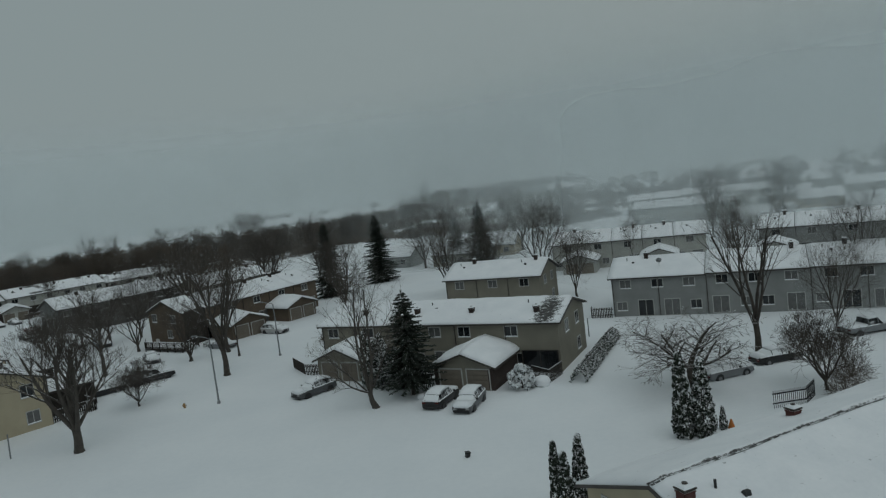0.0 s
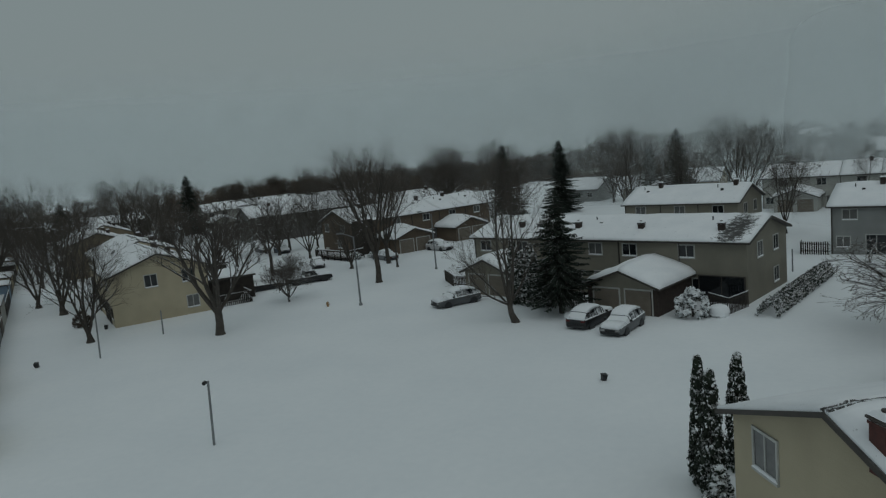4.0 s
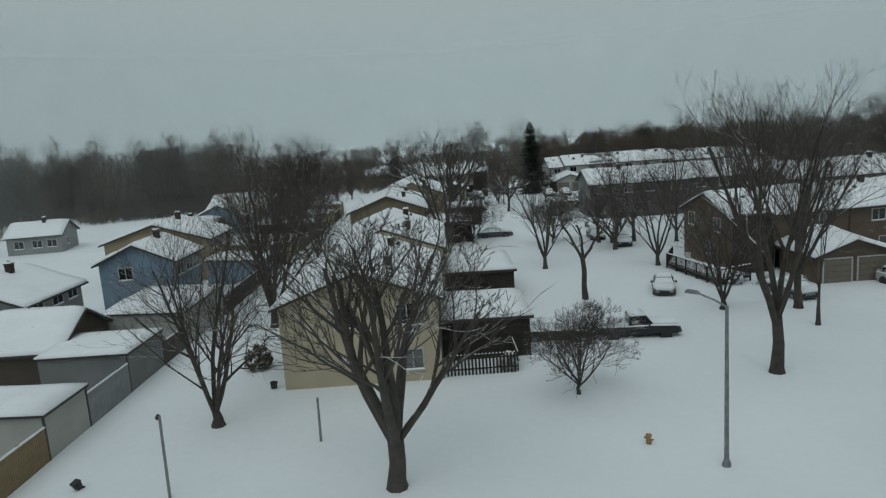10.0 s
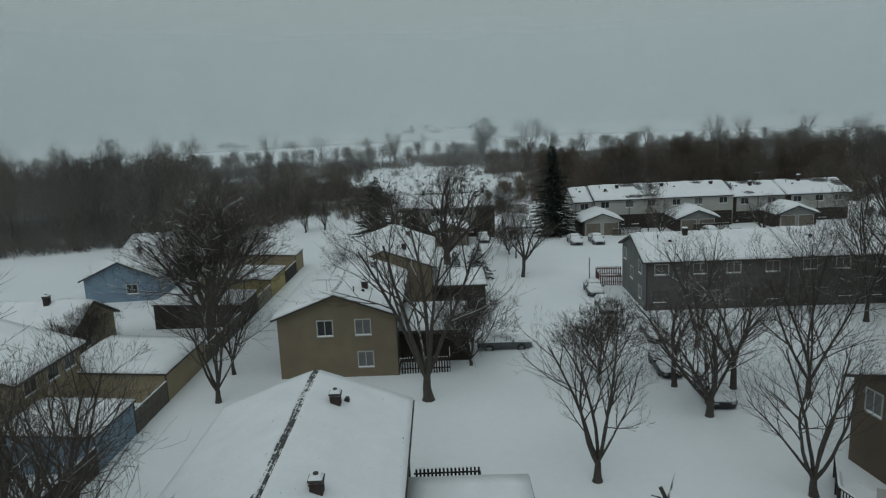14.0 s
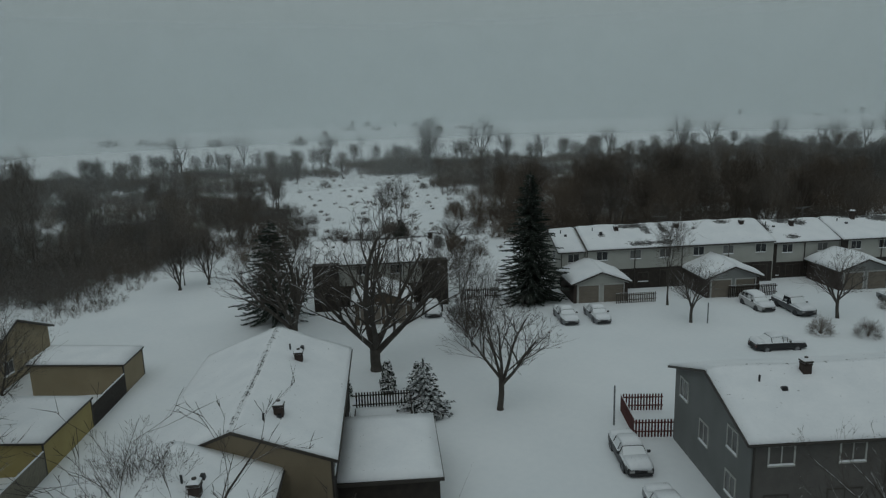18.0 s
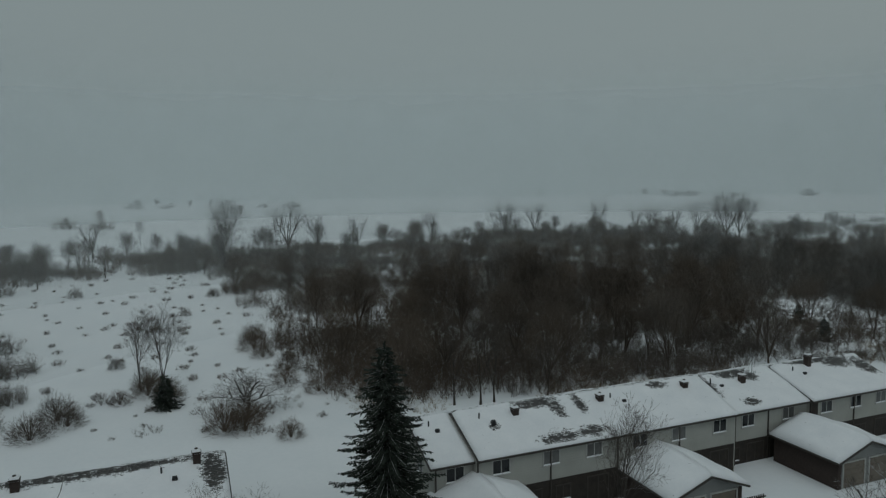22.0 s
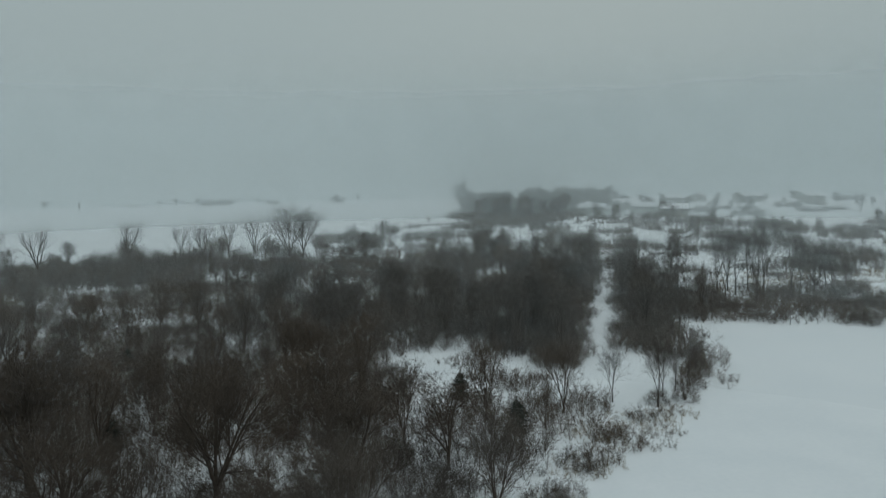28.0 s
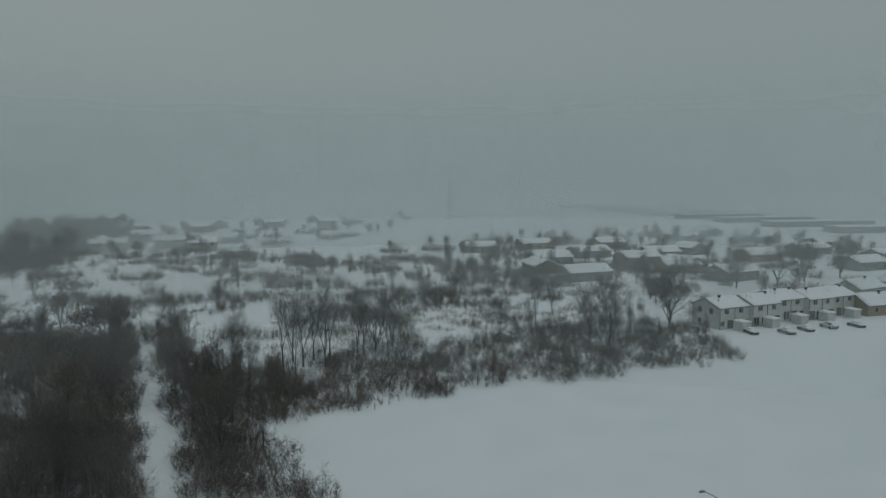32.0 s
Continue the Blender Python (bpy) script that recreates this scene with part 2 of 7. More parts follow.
dark_wood_mat = material("dark_wood", (0.045, 0.035, 0.028), (0.02, 0.016, 0.013), 0.85, 2.0, 0.6, 30.0, lines=(0, 0.16))
grey_board_mat = material("grey_boards", (0.3, 0.31, 0.31), (0.2, 0.205, 0.21), 0.85, 2.0, 0.5, 25.0, per_piece=0.1)
slate_front_mat = material("slate_front", (0.125, 0.118, 0.11), (0.085, 0.08, 0.075), 0.85, 1.2, 0.5, 25.0, lines=(2, 0.2))
fence_mat = material("weathered_fence", (0.13, 0.115, 0.095), (0.07, 0.06, 0.05), 0.9, 2.0, 0.6, 30.0, per_piece=0.2)
red_wood_mat = material("red_stained_wood", (0.13, 0.035, 0.03), (0.07, 0.02, 0.018), 0.8, 2.0, 0.6, 30.0)
dark_brick_mat = material("dark_brick", (0.062, 0.043, 0.036), (0.035, 0.026, 0.023), 0.9, 6.0, 0.7, 30.0, lines=(2, 0.085), snow=0.05)
brick_mat = material("brick", (0.12, 0.042, 0.036), (0.07, 0.03, 0.026), 0.9, 6.0, 0.7, 30.0, lines=(2, 0.085), snow=0.05)
trim_mat = material("white_trim", (0.5, 0.5, 0.48), (0.36, 0.36, 0.34), 0.6, 2.0, 0.2, 30.0)
dark_trim_mat = material("dark_trim", (0.06, 0.05, 0.042), (0.035, 0.03, 0.025), 0.6, 2.0, 0.2, 30.0)
garage_mat = material("garage_door_paint", (0.2, 0.17, 0.135), (0.15, 0.125, 0.1), 0.6, 1.5, 0.2, 30.0)
steel_mat = material("galvanised_steel", (0.3, 0.31, 0.32), (0.16, 0.165, 0.17), 0.5, 3.0, 0.2, 40.0, metal=0.6)
black_mat = material("black_plastic", (0.025, 0.025, 0.027), (0.012, 0.012, 0.013), 0.5, 3.0, 0.2, 40.0)
bark_mat = material("bark", (0.085, 0.072, 0.06), (0.035, 0.03, 0.026), 0.95, 3.0, 0.9, 25.0, snow=0.2)
wood_bark_mat = material("woodland_bark", (0.11, 0.085, 0.065), (0.05, 0.04, 0.033), 0.95, 3.0, 0.9, 25.0)
pale_bark_mat = material("pale_bark", (0.095, 0.082, 0.07), (0.045, 0.04, 0.035), 0.95, 3.0, 0.9, 25.0, snow=0.26)
twig_mat = material("twigs", (0.1, 0.084, 0.07), (0.055, 0.046, 0.04), 0.95, 0.4, 0.2, 15.0, snow=0.06)
russet_twig_mat = material("russet_twigs", (0.115, 0.09, 0.07), (0.062, 0.05, 0.041), 0.95, 0.4, 0.2, 15.0)
brush_mat = material("brush_twigs", (0.135, 0.115, 0.098), (0.075, 0.065, 0.056), 0.95, 0.15, 0.2, 15.0, snow=0.03, per_piece=0.2, tint=(0.118, 0.09, 0.068))
reed_mat = material("dry_reeds", (0.3, 0.23, 0.13), (0.16, 0.12, 0.07), 0.95, 0.5, 0.2, 15.0)
needle_mat = material("spruce_needles", (0.034, 0.046, 0.034), (0.014, 0.02, 0.015), 0.9, 1.0, 0.6, 25.0)
snowy_needle_mat = material("snowy_needles", (0.03, 0.04, 0.03), (0.012, 0.018, 0.013), 0.9, 1.0, 0.6, 25.0, snow=0.42)
cedar_mat = material("cedar_foliage", (0.03, 0.042, 0.026), (0.01, 0.014, 0.01), 0.9, 2.0, 0.6, 25.0, snow=0.5)
brown_shrub_mat = material("brown_shrub", (0.1, 0.075, 0.055), (0.05, 0.038, 0.03), 0.9, 2.0, 0.6, 25.0, snow=0.2)
shrub_mat = material("snowy_shrub", (0.05, 0.055, 0.04), (0.02, 0.024, 0.018), 0.9, 2.0, 0.6, 25.0, snow=1.2)
tyre_mat = material("tyre_rubber", (0.02, 0.02, 0.02), (0.012, 0.012, 0.012), 0.9, 5.0, 0.3, 40.0)
rim_mat = material("wheel_rim", (0.3, 0.3, 0.31), (0.15, 0.15, 0.15), 0.4, 5.0, 0.1, 40.0, metal=0.8)
tarp_mat = material("blue_tarpaulin", (0.05, 0.22, 0.6), (0.03, 0.14, 0.42), 0.5, 3.0, 0.4, 20.0)
glass_mat = bpy.data.materials.new("window_glass")
glass_mat.use_nodes = True
glass_bsdf = glass_mat.node_tree.nodes["Principled BSDF"]
glass_bsdf.inputs["Base Color"].default_value = (0.012, 0.014, 0.016, 1)
glass_bsdf.inputs["Roughness"].default_value = 0.08
car_glass_mat = material("snowy_car_glass", (0.016, 0.018, 0.02), (0.01, 0.011, 0.012), 0.15, 1.5, 0.05, 30.0, snow=0.64)
curtain_mat = material("curtained_glass", (0.16, 0.16, 0.155), (0.09, 0.09, 0.09), 0.2, 2.0, 0.1, 30.0)
hydrant_mat = material("hydrant_paint", (0.34, 0.2, 0.07), (0.22, 0.12, 0.05), 0.5, 8.0, 0.2, 40.0, snow=0.15)


def paint(name, colour):
    return material(name, colour, tuple(c * 0.8 for c in colour), 0.35, 1.5, 0.05, 30.0, snow=0.36)


paints = {"black": paint("black_paint", (0.012, 0.012, 0.014)), "silver": paint("silver_paint", (0.2, 0.21, 0.22)),
          "grey": paint("grey_paint", (0.09, 0.095, 0.1)), "white": paint("white_paint", (0.5, 0.5, 0.5)),
          "blue": paint("blue_paint", (0.025, 0.04, 0.08)), "tan": paint("tan_paint", (0.22, 0.19, 0.15))}


# ---- ground ----
def bumpy(x, y):
    return 0.10 * noise.noise((x * 0.03, y * 0.03, 0)) + 0.008 * noise.noise((x * 0.16, y * 0.16, 3.0))


def ground_sheet():
    """One sheet: fine over the estate, coarse towards the horizon."""
    def steps(lo, hi, far):
        fine = [lo + 3.0 * i for i in range(int((hi - lo) / 3.0) + 1)]
        out, d, p = [], 6.0, fine[-1]
        while p < far:
            p += d
            d *= 1.25
            out.append(p)
        inn, d, p = [], 6.0, fine[0]
        while p > -far:
            p -= d
            d *= 1.25
            inn.append(p)
        return inn[::-1] + fine + out
    xs, ys = steps(-210, 80, 2600), steps(-10, 320, 2600)
    g = Geo()
    nx = len(xs)
    g.v = [(x, y, bumpy(x, y)) for y in ys for x in xs]
    g.f = [(j * nx + i, j * nx + i + 1, (j + 1) * nx + i + 1, (j + 1) * nx + i) for j in range(len(ys) - 1) for i in range(nx - 1)]
    g.s = [0] * len(g.f)
    ob = new("ground", g.mesh("ground", snow_mat, True))
    tagged(ob, "open ground under deep drifted snow", "ground", kind="structure")


ground_sheet()


# ---- houses ----
def snow_slab(x0, x1, y0, z0, y1, z1, thick, seed, nx=10, ny=6, bare=(), ridge=0.0):
    """Drifted snow lying on one roof slope between two eave-wise lines; bare: spots (x, t, rx, rt) where the wind has thinned it;
    ridge: how far the shingles show along the upper edge."""
    g = Geo()
    v, weight = [], []
    steps = [j / ny for j in range(ny + 1)]
    if ridge:
        steps = [0, 0.05] + [0.05 + 0.88 * j / (ny - 2) for j in range(1, ny - 1)] + [0.96, 0.972, 1.0]
        ny = len(steps) - 1
    for t in steps:
        for i in range(nx + 1):
            u = i / nx
            x, y, z = x0 + (x1 - x0) * u, y0 + (y1 - y0) * t, z0 + (z1 - z0) * t
            edge = min(1.0, 5 * min(u, 1 - u) * abs(x1 - x0) / 3 + 0.55, 4 * t + 0.5)
            edge *= 0.8 + 0.5 * math.sin(math.pi * u) if not ridge and thick > 0.4 else 1.0
            h = thick * edge * (1 + 0.45 * noise.noise((x * 0.45 + seed, y * 0.5, seed * 3.1)))
            w = 0.0
            for bx, bt, rx, rt in bare:
                d = ((x - bx) / rx) ** 2 + ((t - bt) / rt) ** 2
                w = max(w, 1.05 * (1.1 - d))
            if ridge and t > 0.965:
                w = max(w, ridge * (0.75 + 0.5 * noise.noise((x * 0.25, seed * 2.3, 1.0))))
            w = max(0.0, min(1.0, w))
            v.append((x, y, z + max(h * (1 - 0.6 * w), 0.02)))
            weight.append(w)
    n = nx + 1
    f = [(j * n + i, j * n + i + 1, (j + 1) * n + i + 1, (j + 1) * n + i) for j in range(ny) for i in range(nx)]
    g.add(v, f)
    # skirt down to the shingles
    rim = [i for i in range(n)] + [j * n + nx for j in range(1, ny + 1)] + [ny * n + i for i in range(nx - 1, -1, -1)] + [j * n for j in range(ny - 1, 0, -1)]
    low = []
    for k in rim:
        i, j = k % n, k // n
        t = steps[j]
        low.append((x0 + (x1 - x0) * i / nx, y0 + (y1 - y0) * t, z0 + (z1 - z0) * t - 0.01))
    b = len(g.v)
    g.v += low
    g.w = weight + [0.0] * len(low)
    m = len(rim)
    for k in range(m):
        g.f.append((rim[k], b + k, b + (k + 1) % m, rim[(k + 1) % m]))
        g.s.append(0)
    return g


window_meshes = {}


def window_mesh(w, h, kind):
    """The frame and pane of a window of that size, facing -y, its middle at the origin, to be shared."""
    key = (w, h, kind)
    if key not in window_meshes:
        f = Geo()
        b = 0.09
        f.box(-w / 2 - b, -0.06, h / 2, w / 2 + b, 0.05, h / 2 + b)
        f.box(-w / 2 - b, -0.09, -h / 2 - b, w / 2 + b, 0.05, -h / 2)
        f.box(-w / 2 - b, -0.06, -h / 2, -w / 2, 0.05, h / 2)
        f.box(w / 2, -0.06, -h / 2, w / 2 + b, 0.05, h / 2)
        if kind != "door":
            f.box(-0.03, -0.05, -h / 2, 0.03, 0.04, h / 2)
        p = Geo()
        p.box(-w / 2, -0.02, -h / 2, w / 2, 0.03, h / 2)
        s = Geo()
        s.prism([(-w / 2 - b, -0.1), (w / 2 + b, -0.1), (w / 2 + b, -0.01), (-w / 2 - b, -0.01)], -h / 2, -h / 2 + 0.08,
                top=[(-w / 2 + 0.02, -0.07), (w / 2 - 0.02, -0.07), (w / 2 - 0.02, -0.012), (-w / 2 + 0.02, -0.012)])
        window_meshes[key] = (f.mesh("window", dark_trim_mat if kind == "dark" else trim_mat), p.mesh("pane", curtain_mat if kind == "curtain" else glass_mat), s.mesh("sill_snow", roof_snow_mat))
    return window_meshes[key]


def window(parent, x, y, z, a, w=1.5, h=1.15, kind="", sill=True):
    """A window as a part of a house, in the house's own axes; a turns it round z."""
    fm, pm, sm = window_mesh(w, h, kind)
    f = part("window", fm, None, parent)
    f.matrix_basis = pose(x, y, z, 0, 0, a)
    part("pane", pm, None, f)
    if sill:
        part("snowy_sill", sm, None, f)


chimney_meshes = {}


def chimney(parent, x, y, z, red=False):
    if not chimney_meshes:
        c, cap, s = Geo(), Geo(), Geo()
        c.box(-0.27, -0.27, -0.5, 0.27, 0.27, 0.85)
        c.box(-0.3, -0.3, 0.72, 0.3, 0.3, 0.8)
        cap.box(-0.33, -0.33, 0.85, 0.33, 0.33, 0.91)
        cap.tube([(0, 0, 0.93), (0, 0, 1.1)], [0.13, 0.12], 8)
        s.prism([(-0.3, -0.3), (0.3, -0.3), (0.3, 0.3), (-0.3, 0.3)], 0.93, 1.05, top=[(-0.2, -0.2), (0.2, -0.2), (0.2, 0.2), (-0.2, 0.2)])
        chimney_meshes.update(c=c.mesh("chimney", dark_brick_mat), r=c.mesh("chimney", brick_mat), cap=cap.mesh("cap", dark_trim_mat), s=s.mesh("snow_cap", roof_snow_mat))
    c = part("chimney", chimney_meshes["r" if red else "c"], None, parent, "red brick chimney" if red else "dark brown brick chimney")
    c.matrix_basis = pose(x, y, z) @ Matrix.Diagonal((0.95, 0.95, 1.0, 1) if red else (0.9, 0.9, 1.1, 1))
    part("cap", chimney_meshes["cap"], None, c)
    part("snow_cap", chimney_meshes["s"], None, c)


vent_meshes = []


def vent(parent, x, y, z, tall=True):
    if not vent_meshes:
        a, b = Geo(), Geo()
        a.tube([(0, 0, -0.2), (0, 0, 0.5)], [0.06, 0.06], 7)
        b.prism([(-0.2, -0.25), (0.2, -0.25), (0.2, 0.2), (-0.2, 0.2)], -0.1, 0.3, top=[(-0.14, -0.2), (0.14, -0.2), (0.14, -0.02), (-0.14, -0.02)])
        vent_meshes.extend([a.mesh("vent_pipe", black_mat), b.mesh("roof_vent", black_mat)])
    v = part("vent_pipe" if tall else "roof_vent", vent_meshes[0 if tall else 1], None, parent)
    v.matrix_basis = pose(x, y, z)


def gable_roof(house, x0, x1, depth, eave, ridge, over=0.35, thick=0.26, seed=0.0, bare_front=(), bare_back=(), nx=10, name="roof", bald=0.35):
    """Boards with shingles, drifted snow on both slopes and dark bargeboards."""
    mid, slope = depth / 2, (ridge - eave) / (depth / 2)
    ye, ze = -over, eave - over * slope
    r = Geo()
    r.side([(ye, ze), (mid, ridge), (depth + over, ze), (depth + over, ze + 0.14), (mid, ridge + 0.15), (ye, ze + 0.14)], x0, x1)
    roof = part(name, r, shingle_mat, house)
    for x, d in ((x0, -0.04), (x1, 0.04)):
        edge = Geo()
        edge.side([(ye, ze + 0.0), (mid, ridge + 0.0), (depth + over, ze + 0.0), (depth + over, ze + 0.16), (mid, ridge + 0.16), (ye, ze + 0.16)], min(x, x + d), max(x, x + d))
        part("bargeboard", edge, dark_trim_mat, roof)
    for ya, yb in ((ye - 0.1, ye - 0.005), (depth + over + 0.005, depth + over + 0.1)):
        edge = Geo()
        edge.side([(ya, ze + 0.1), (ya + 0.02, ze - 0.02), (yb - 0.01, ze - 0.02), (yb, ze + 0.1)], x0, x1)
        part("gutter", edge, dark_trim_mat, roof)
    part("snow_cover", snow_slab(x0 + 0.04, x1 - 0.04, ye - 0.02, ze + 0.14, mid, ridge + 0.15, thick, seed, nx, 12 if bare_front else 8, bare_front, bald), roof_snow_mat, roof, "drifted snow", True)
    part("snow_cover", snow_slab(x1 - 0.04, x0 + 0.04, depth + over + 0.02, ze + 0.14, mid, ridge + 0.15, thick, seed + 7, nx, 12 if bare_back else 8, bare_back, bald), roof_snow_mat, roof, "drifted snow", True)
    return roof


def row_house(x, y, a, units, depth, wall, label, rise=1.75, eave=5.1, seed=0.0, back=False, front=True, ends=(1, 1), fins=(), chimneys=True, near=True, spacing=4.3, bare=(), stacks=None, dark_ends=(0, 0), bald=0.3, red=False, lower=None, lower_h=2.5, upper=None, end_windows=((0.3, 4.1), (0.7, 4.1), (0.7, 1.3))):
    """A row of two-storey town houses, its front left corner at x, y, its front along a. units: (width, lift, setback)."""
    house = thing("townhouse_row", label, "house", pose(x, y, 0, 0, 0, a))
    rnd = random.Random(seed * 17 + 5)
    px = 0.0
    for n, (w, dz, dy) in enumerate(units):
        e, r = eave + dz, eave + dz + rise
        g = Geo()
        g.side([(dy, -0.3), (dy + depth, -0.3), (dy + depth, e), (dy + depth / 2, r), (dy, e)], px, px + w)
        body = part("unit", g, wall, house)
        bf = [(px + w * bx, bt, rx, rt) for k, bx, bt, rx, rt in bare if k == n]
        roof = gable_roof(house, px - (0.4 if n == 0 else 0), px + w + (0.4 if n == len(units) - 1 else 0), depth, e, r, seed=seed + n * 3.3, bare_front=bf, bare_back=bf, nx=max(8, int(w * (2.5 if bf else 1.3))), bald=bald)
        roof.matrix_basis = pose(0, dy, 0)
        k = max(1, round(w / 5.8))
        for side_, yy, aa, on in (("f", dy, 0, front), ("b", dy + depth, 180, back)):
            many = len(upper) if upper and side_ == "f" else max(1, round(w / spacing))
            for q in range(many if on else 0):
                window(house, upper[q] if upper and side_ == "f" else px + w * (q + 0.5) / many + rnd.uniform(-0.35, 0.35), yy, dz + 4.22, aa, 1.3, 1.05, rnd.choice(["", "", "curtain"]), near)
        for j in range(k):
            ux, uw = px + w * j / k, w / k
            if chimneys and stacks is None and (j + n) % 3 != 1:
                chimney(house, ux + uw * 0.72, dy + depth * 0.42, r - 0.2)
            if chimneys and j % 2 == 0:
                vent(house, ux + uw * 0.3, dy + depth * 0.36, r - 0.2)
                vent(house, ux + uw * 0.45, dy + depth * 0.3, r - 0.45, False)
            for side_, yy, aa, on in (("f", dy, 0, front), ("b", dy + depth, 180, back)):
                if not on:
                    continue
                flip = (n + j) % 2
                window(house, ux + uw * (0.28 if flip else 0.72), yy, dz + 1.1, aa, 1.8, 2.0, "dark" if lower else rnd.choice(["", "curtain"]), False)
                window(house, ux + uw * (0.78 if flip else 0.2), yy, dz + 1.35, aa, 1.2, 1.1, "dark" if lower else rnd.choice(["", "curtain"]), near)
            pipe = Geo()
            pipe.box(ux + 0.06, dy - 0.1, -0.1, ux + 0.15, dy - 0.005, e)
            part("downspout", pipe, dark_trim_mat, house)
        if lower:
            g = Geo()
            g.box(px + 0.12, dy - 0.03, -0.2, px + w - 0.12, dy - 0.002, lower_h + dz)
            part("ground_floor_cladding", g, lower, house, "dark brown cladding along the ground floor")
        px += w
    for which, xx, aa in ((0, 0.0, -90), (1, px, 90)):
        if ends[which]:
            dz, dy = units[-which][1], units[-which][2]
            for (u, z) in end_windows:
                window(house, xx, dy + depth * u, dz + z, aa, 1.15, 1.25, rnd.choice(["", "curtain"]), near)
    for sx, sy, sz in stacks or ():
        chimney(house, sx, sy, sz, red=red)
    for which, xx in ((0, -0.06), (1, px + 0.004)):
        if dark_ends[which]:
            dz, dy = units[-which][1], units[-which][2]
            g = Geo()
            g.side([(dy + 0.05, -0.2), (dy + depth - 0.05, -0.2), (dy + depth - 0.05, eave + dz - 0.02), (dy + depth / 2, eave + dz + rise - 0.03), (dy + 0.05, eave + dz - 0.02)], xx, xx + 0.055)
            part("end_cladding", g, dark_wood_mat, house, "dark brown timber cladding")
    for fx, fw, fy in fins:
        g = Geo()
        g.box(fx, -fy, -0.2, fx + fw, -0.01, eave + 0.25)
        part("bay", g, dark_wood_mat, house, "dark brown timber-clad bay")
    return house


def garage(x, y, a, w=6.2, d=6.2, wall=taupe_mat, label="double garage under a snowy gable roof", seed=0.0, brick=True, eave=2.35, rise=1.15):
    """A double garage, its front left corner at x, y, the doors facing -y."""
    ob = thing("garage", label, "garage", pose(x, y, 0, 0, 0, a), "garages of the estate")
    g = Geo()
    v = [(0, 0), (w, 0), (w, d), (0, d)]
    outline = [(0, -0.2), (w, -0.2), (w, eave), (w / 2, eave + rise), (0, eave)]
    n = 5
    g.add([(px, 0, pz) for px, pz in outline] + [(px, d, pz) for px, pz in outline],
          [(0, 1, 2, 3, 4), (9, 8, 7, 6, 5)] + [(i, 5 + i, 5 + (i + 1) % 5, (i + 1) % 5) for i in range(5)])
    part("wall", g, wall, ob)
    if brick:
        b = Geo()
        b.box(w - 0.55, -0.06, -0.1, w + 0.07, d + 0.02, eave - 0.15)
        b.box(-0.07, -0.06, -0.1, 0.3, d + 0.02, eave - 0.15)
        part("brick_side", b, dark_brick_mat, ob, "dark brown brick side wall")
    for i in range(2):
        dg = Geo()
        x0 = 0.55 + i * (w / 2 - 0.2)
        x1 = x0 + w / 2 - 0.8
        for k in range(4):
            dg.box(x0, -0.05, 0.02 + k * 0.5, x1, 0.02, 0.5 + k * 0.5)
        for k in range(4):
            for m in range(3):
                s = (x1 - x0) / 3
                dg.box(x0 + s * m + 0.1, -0.075, 0.12 + k * 0.5, x0 + s * (m + 1) - 0.1, -0.05, 0.42 + k * 0.5)
        door = part("garage_door", dg, garage_mat, ob)
        tr = Geo()
        tr.box(x0 - 0.12, -0.08, 0, x0, 0.01, 2.14)
        tr.box(x1, -0.08, 0, x1 + 0.12, 0.01, 2.14)
        tr.box(x0 - 0.12, -0.08, 2.04, x1 + 0.12, 0.012, 2.16)
        part("door_trim", tr, trim_mat, door)
    over = 0.4
    # the ridge runs front to back: built along x and turned
    holder = gable_roof(ob, -d - 0.3, 0.45, w, eave, eave + rise, over, 0.42, seed, nx=12, bald=0.0)
    holder.matrix_basis = Matrix(((0, 1, 0, 0), (-1, 0, 0, 0), (0, 0, 1, 0), (0, 0, 0, 1)))
    return ob


def picket_fence(points, height=1.5, label="dark wooden picket fence capped with snow", mat=None, gap=0.215, board=0.115, rails=True):
    ob = thing("fence", label, "fence")
    mat = mat or dark_wood_mat
    pick = Geo()
    pick.prism([(-board / 2, -0.015), (board / 2, -0.015), (board / 2, 0.015), (-board / 2, 0.015)], 0, height)
    pick.prism([(-board / 2, -0.03), (board / 2, -0.03), (board / 2, 0.03), (-board / 2, 0.03)], height, height + 0.07, 1, [(-0.02, -0.01), (0.02, -0.01), (0.02, 0.01), (-0.02, 0.01)])
    pick_me = pick.mesh("picket", [mat, roof_snow_mat])
    for (x0, y0), (x1, y1) in zip(points, points[1:]):
        d, a = math.hypot(x1 - x0, y1 - y0), math.degrees(math.atan2(y1 - y0, x1 - x0))
        m = pose(x0, y0, 0, 0, 0, a)
        if rails:
            for z in (0.35, height - 0.3):
                g = Geo()
                g.box(0, 0.017, z, d, 0.055, z + 0.09)
                part("rail", g, mat, ob).matrix_basis = m
        for k in range(max(1, int(d / gap))):
            part("picket", pick_me, None, ob).matrix_basis = m @ pose(k * gap + gap / 2, 0, 0)
    return ob


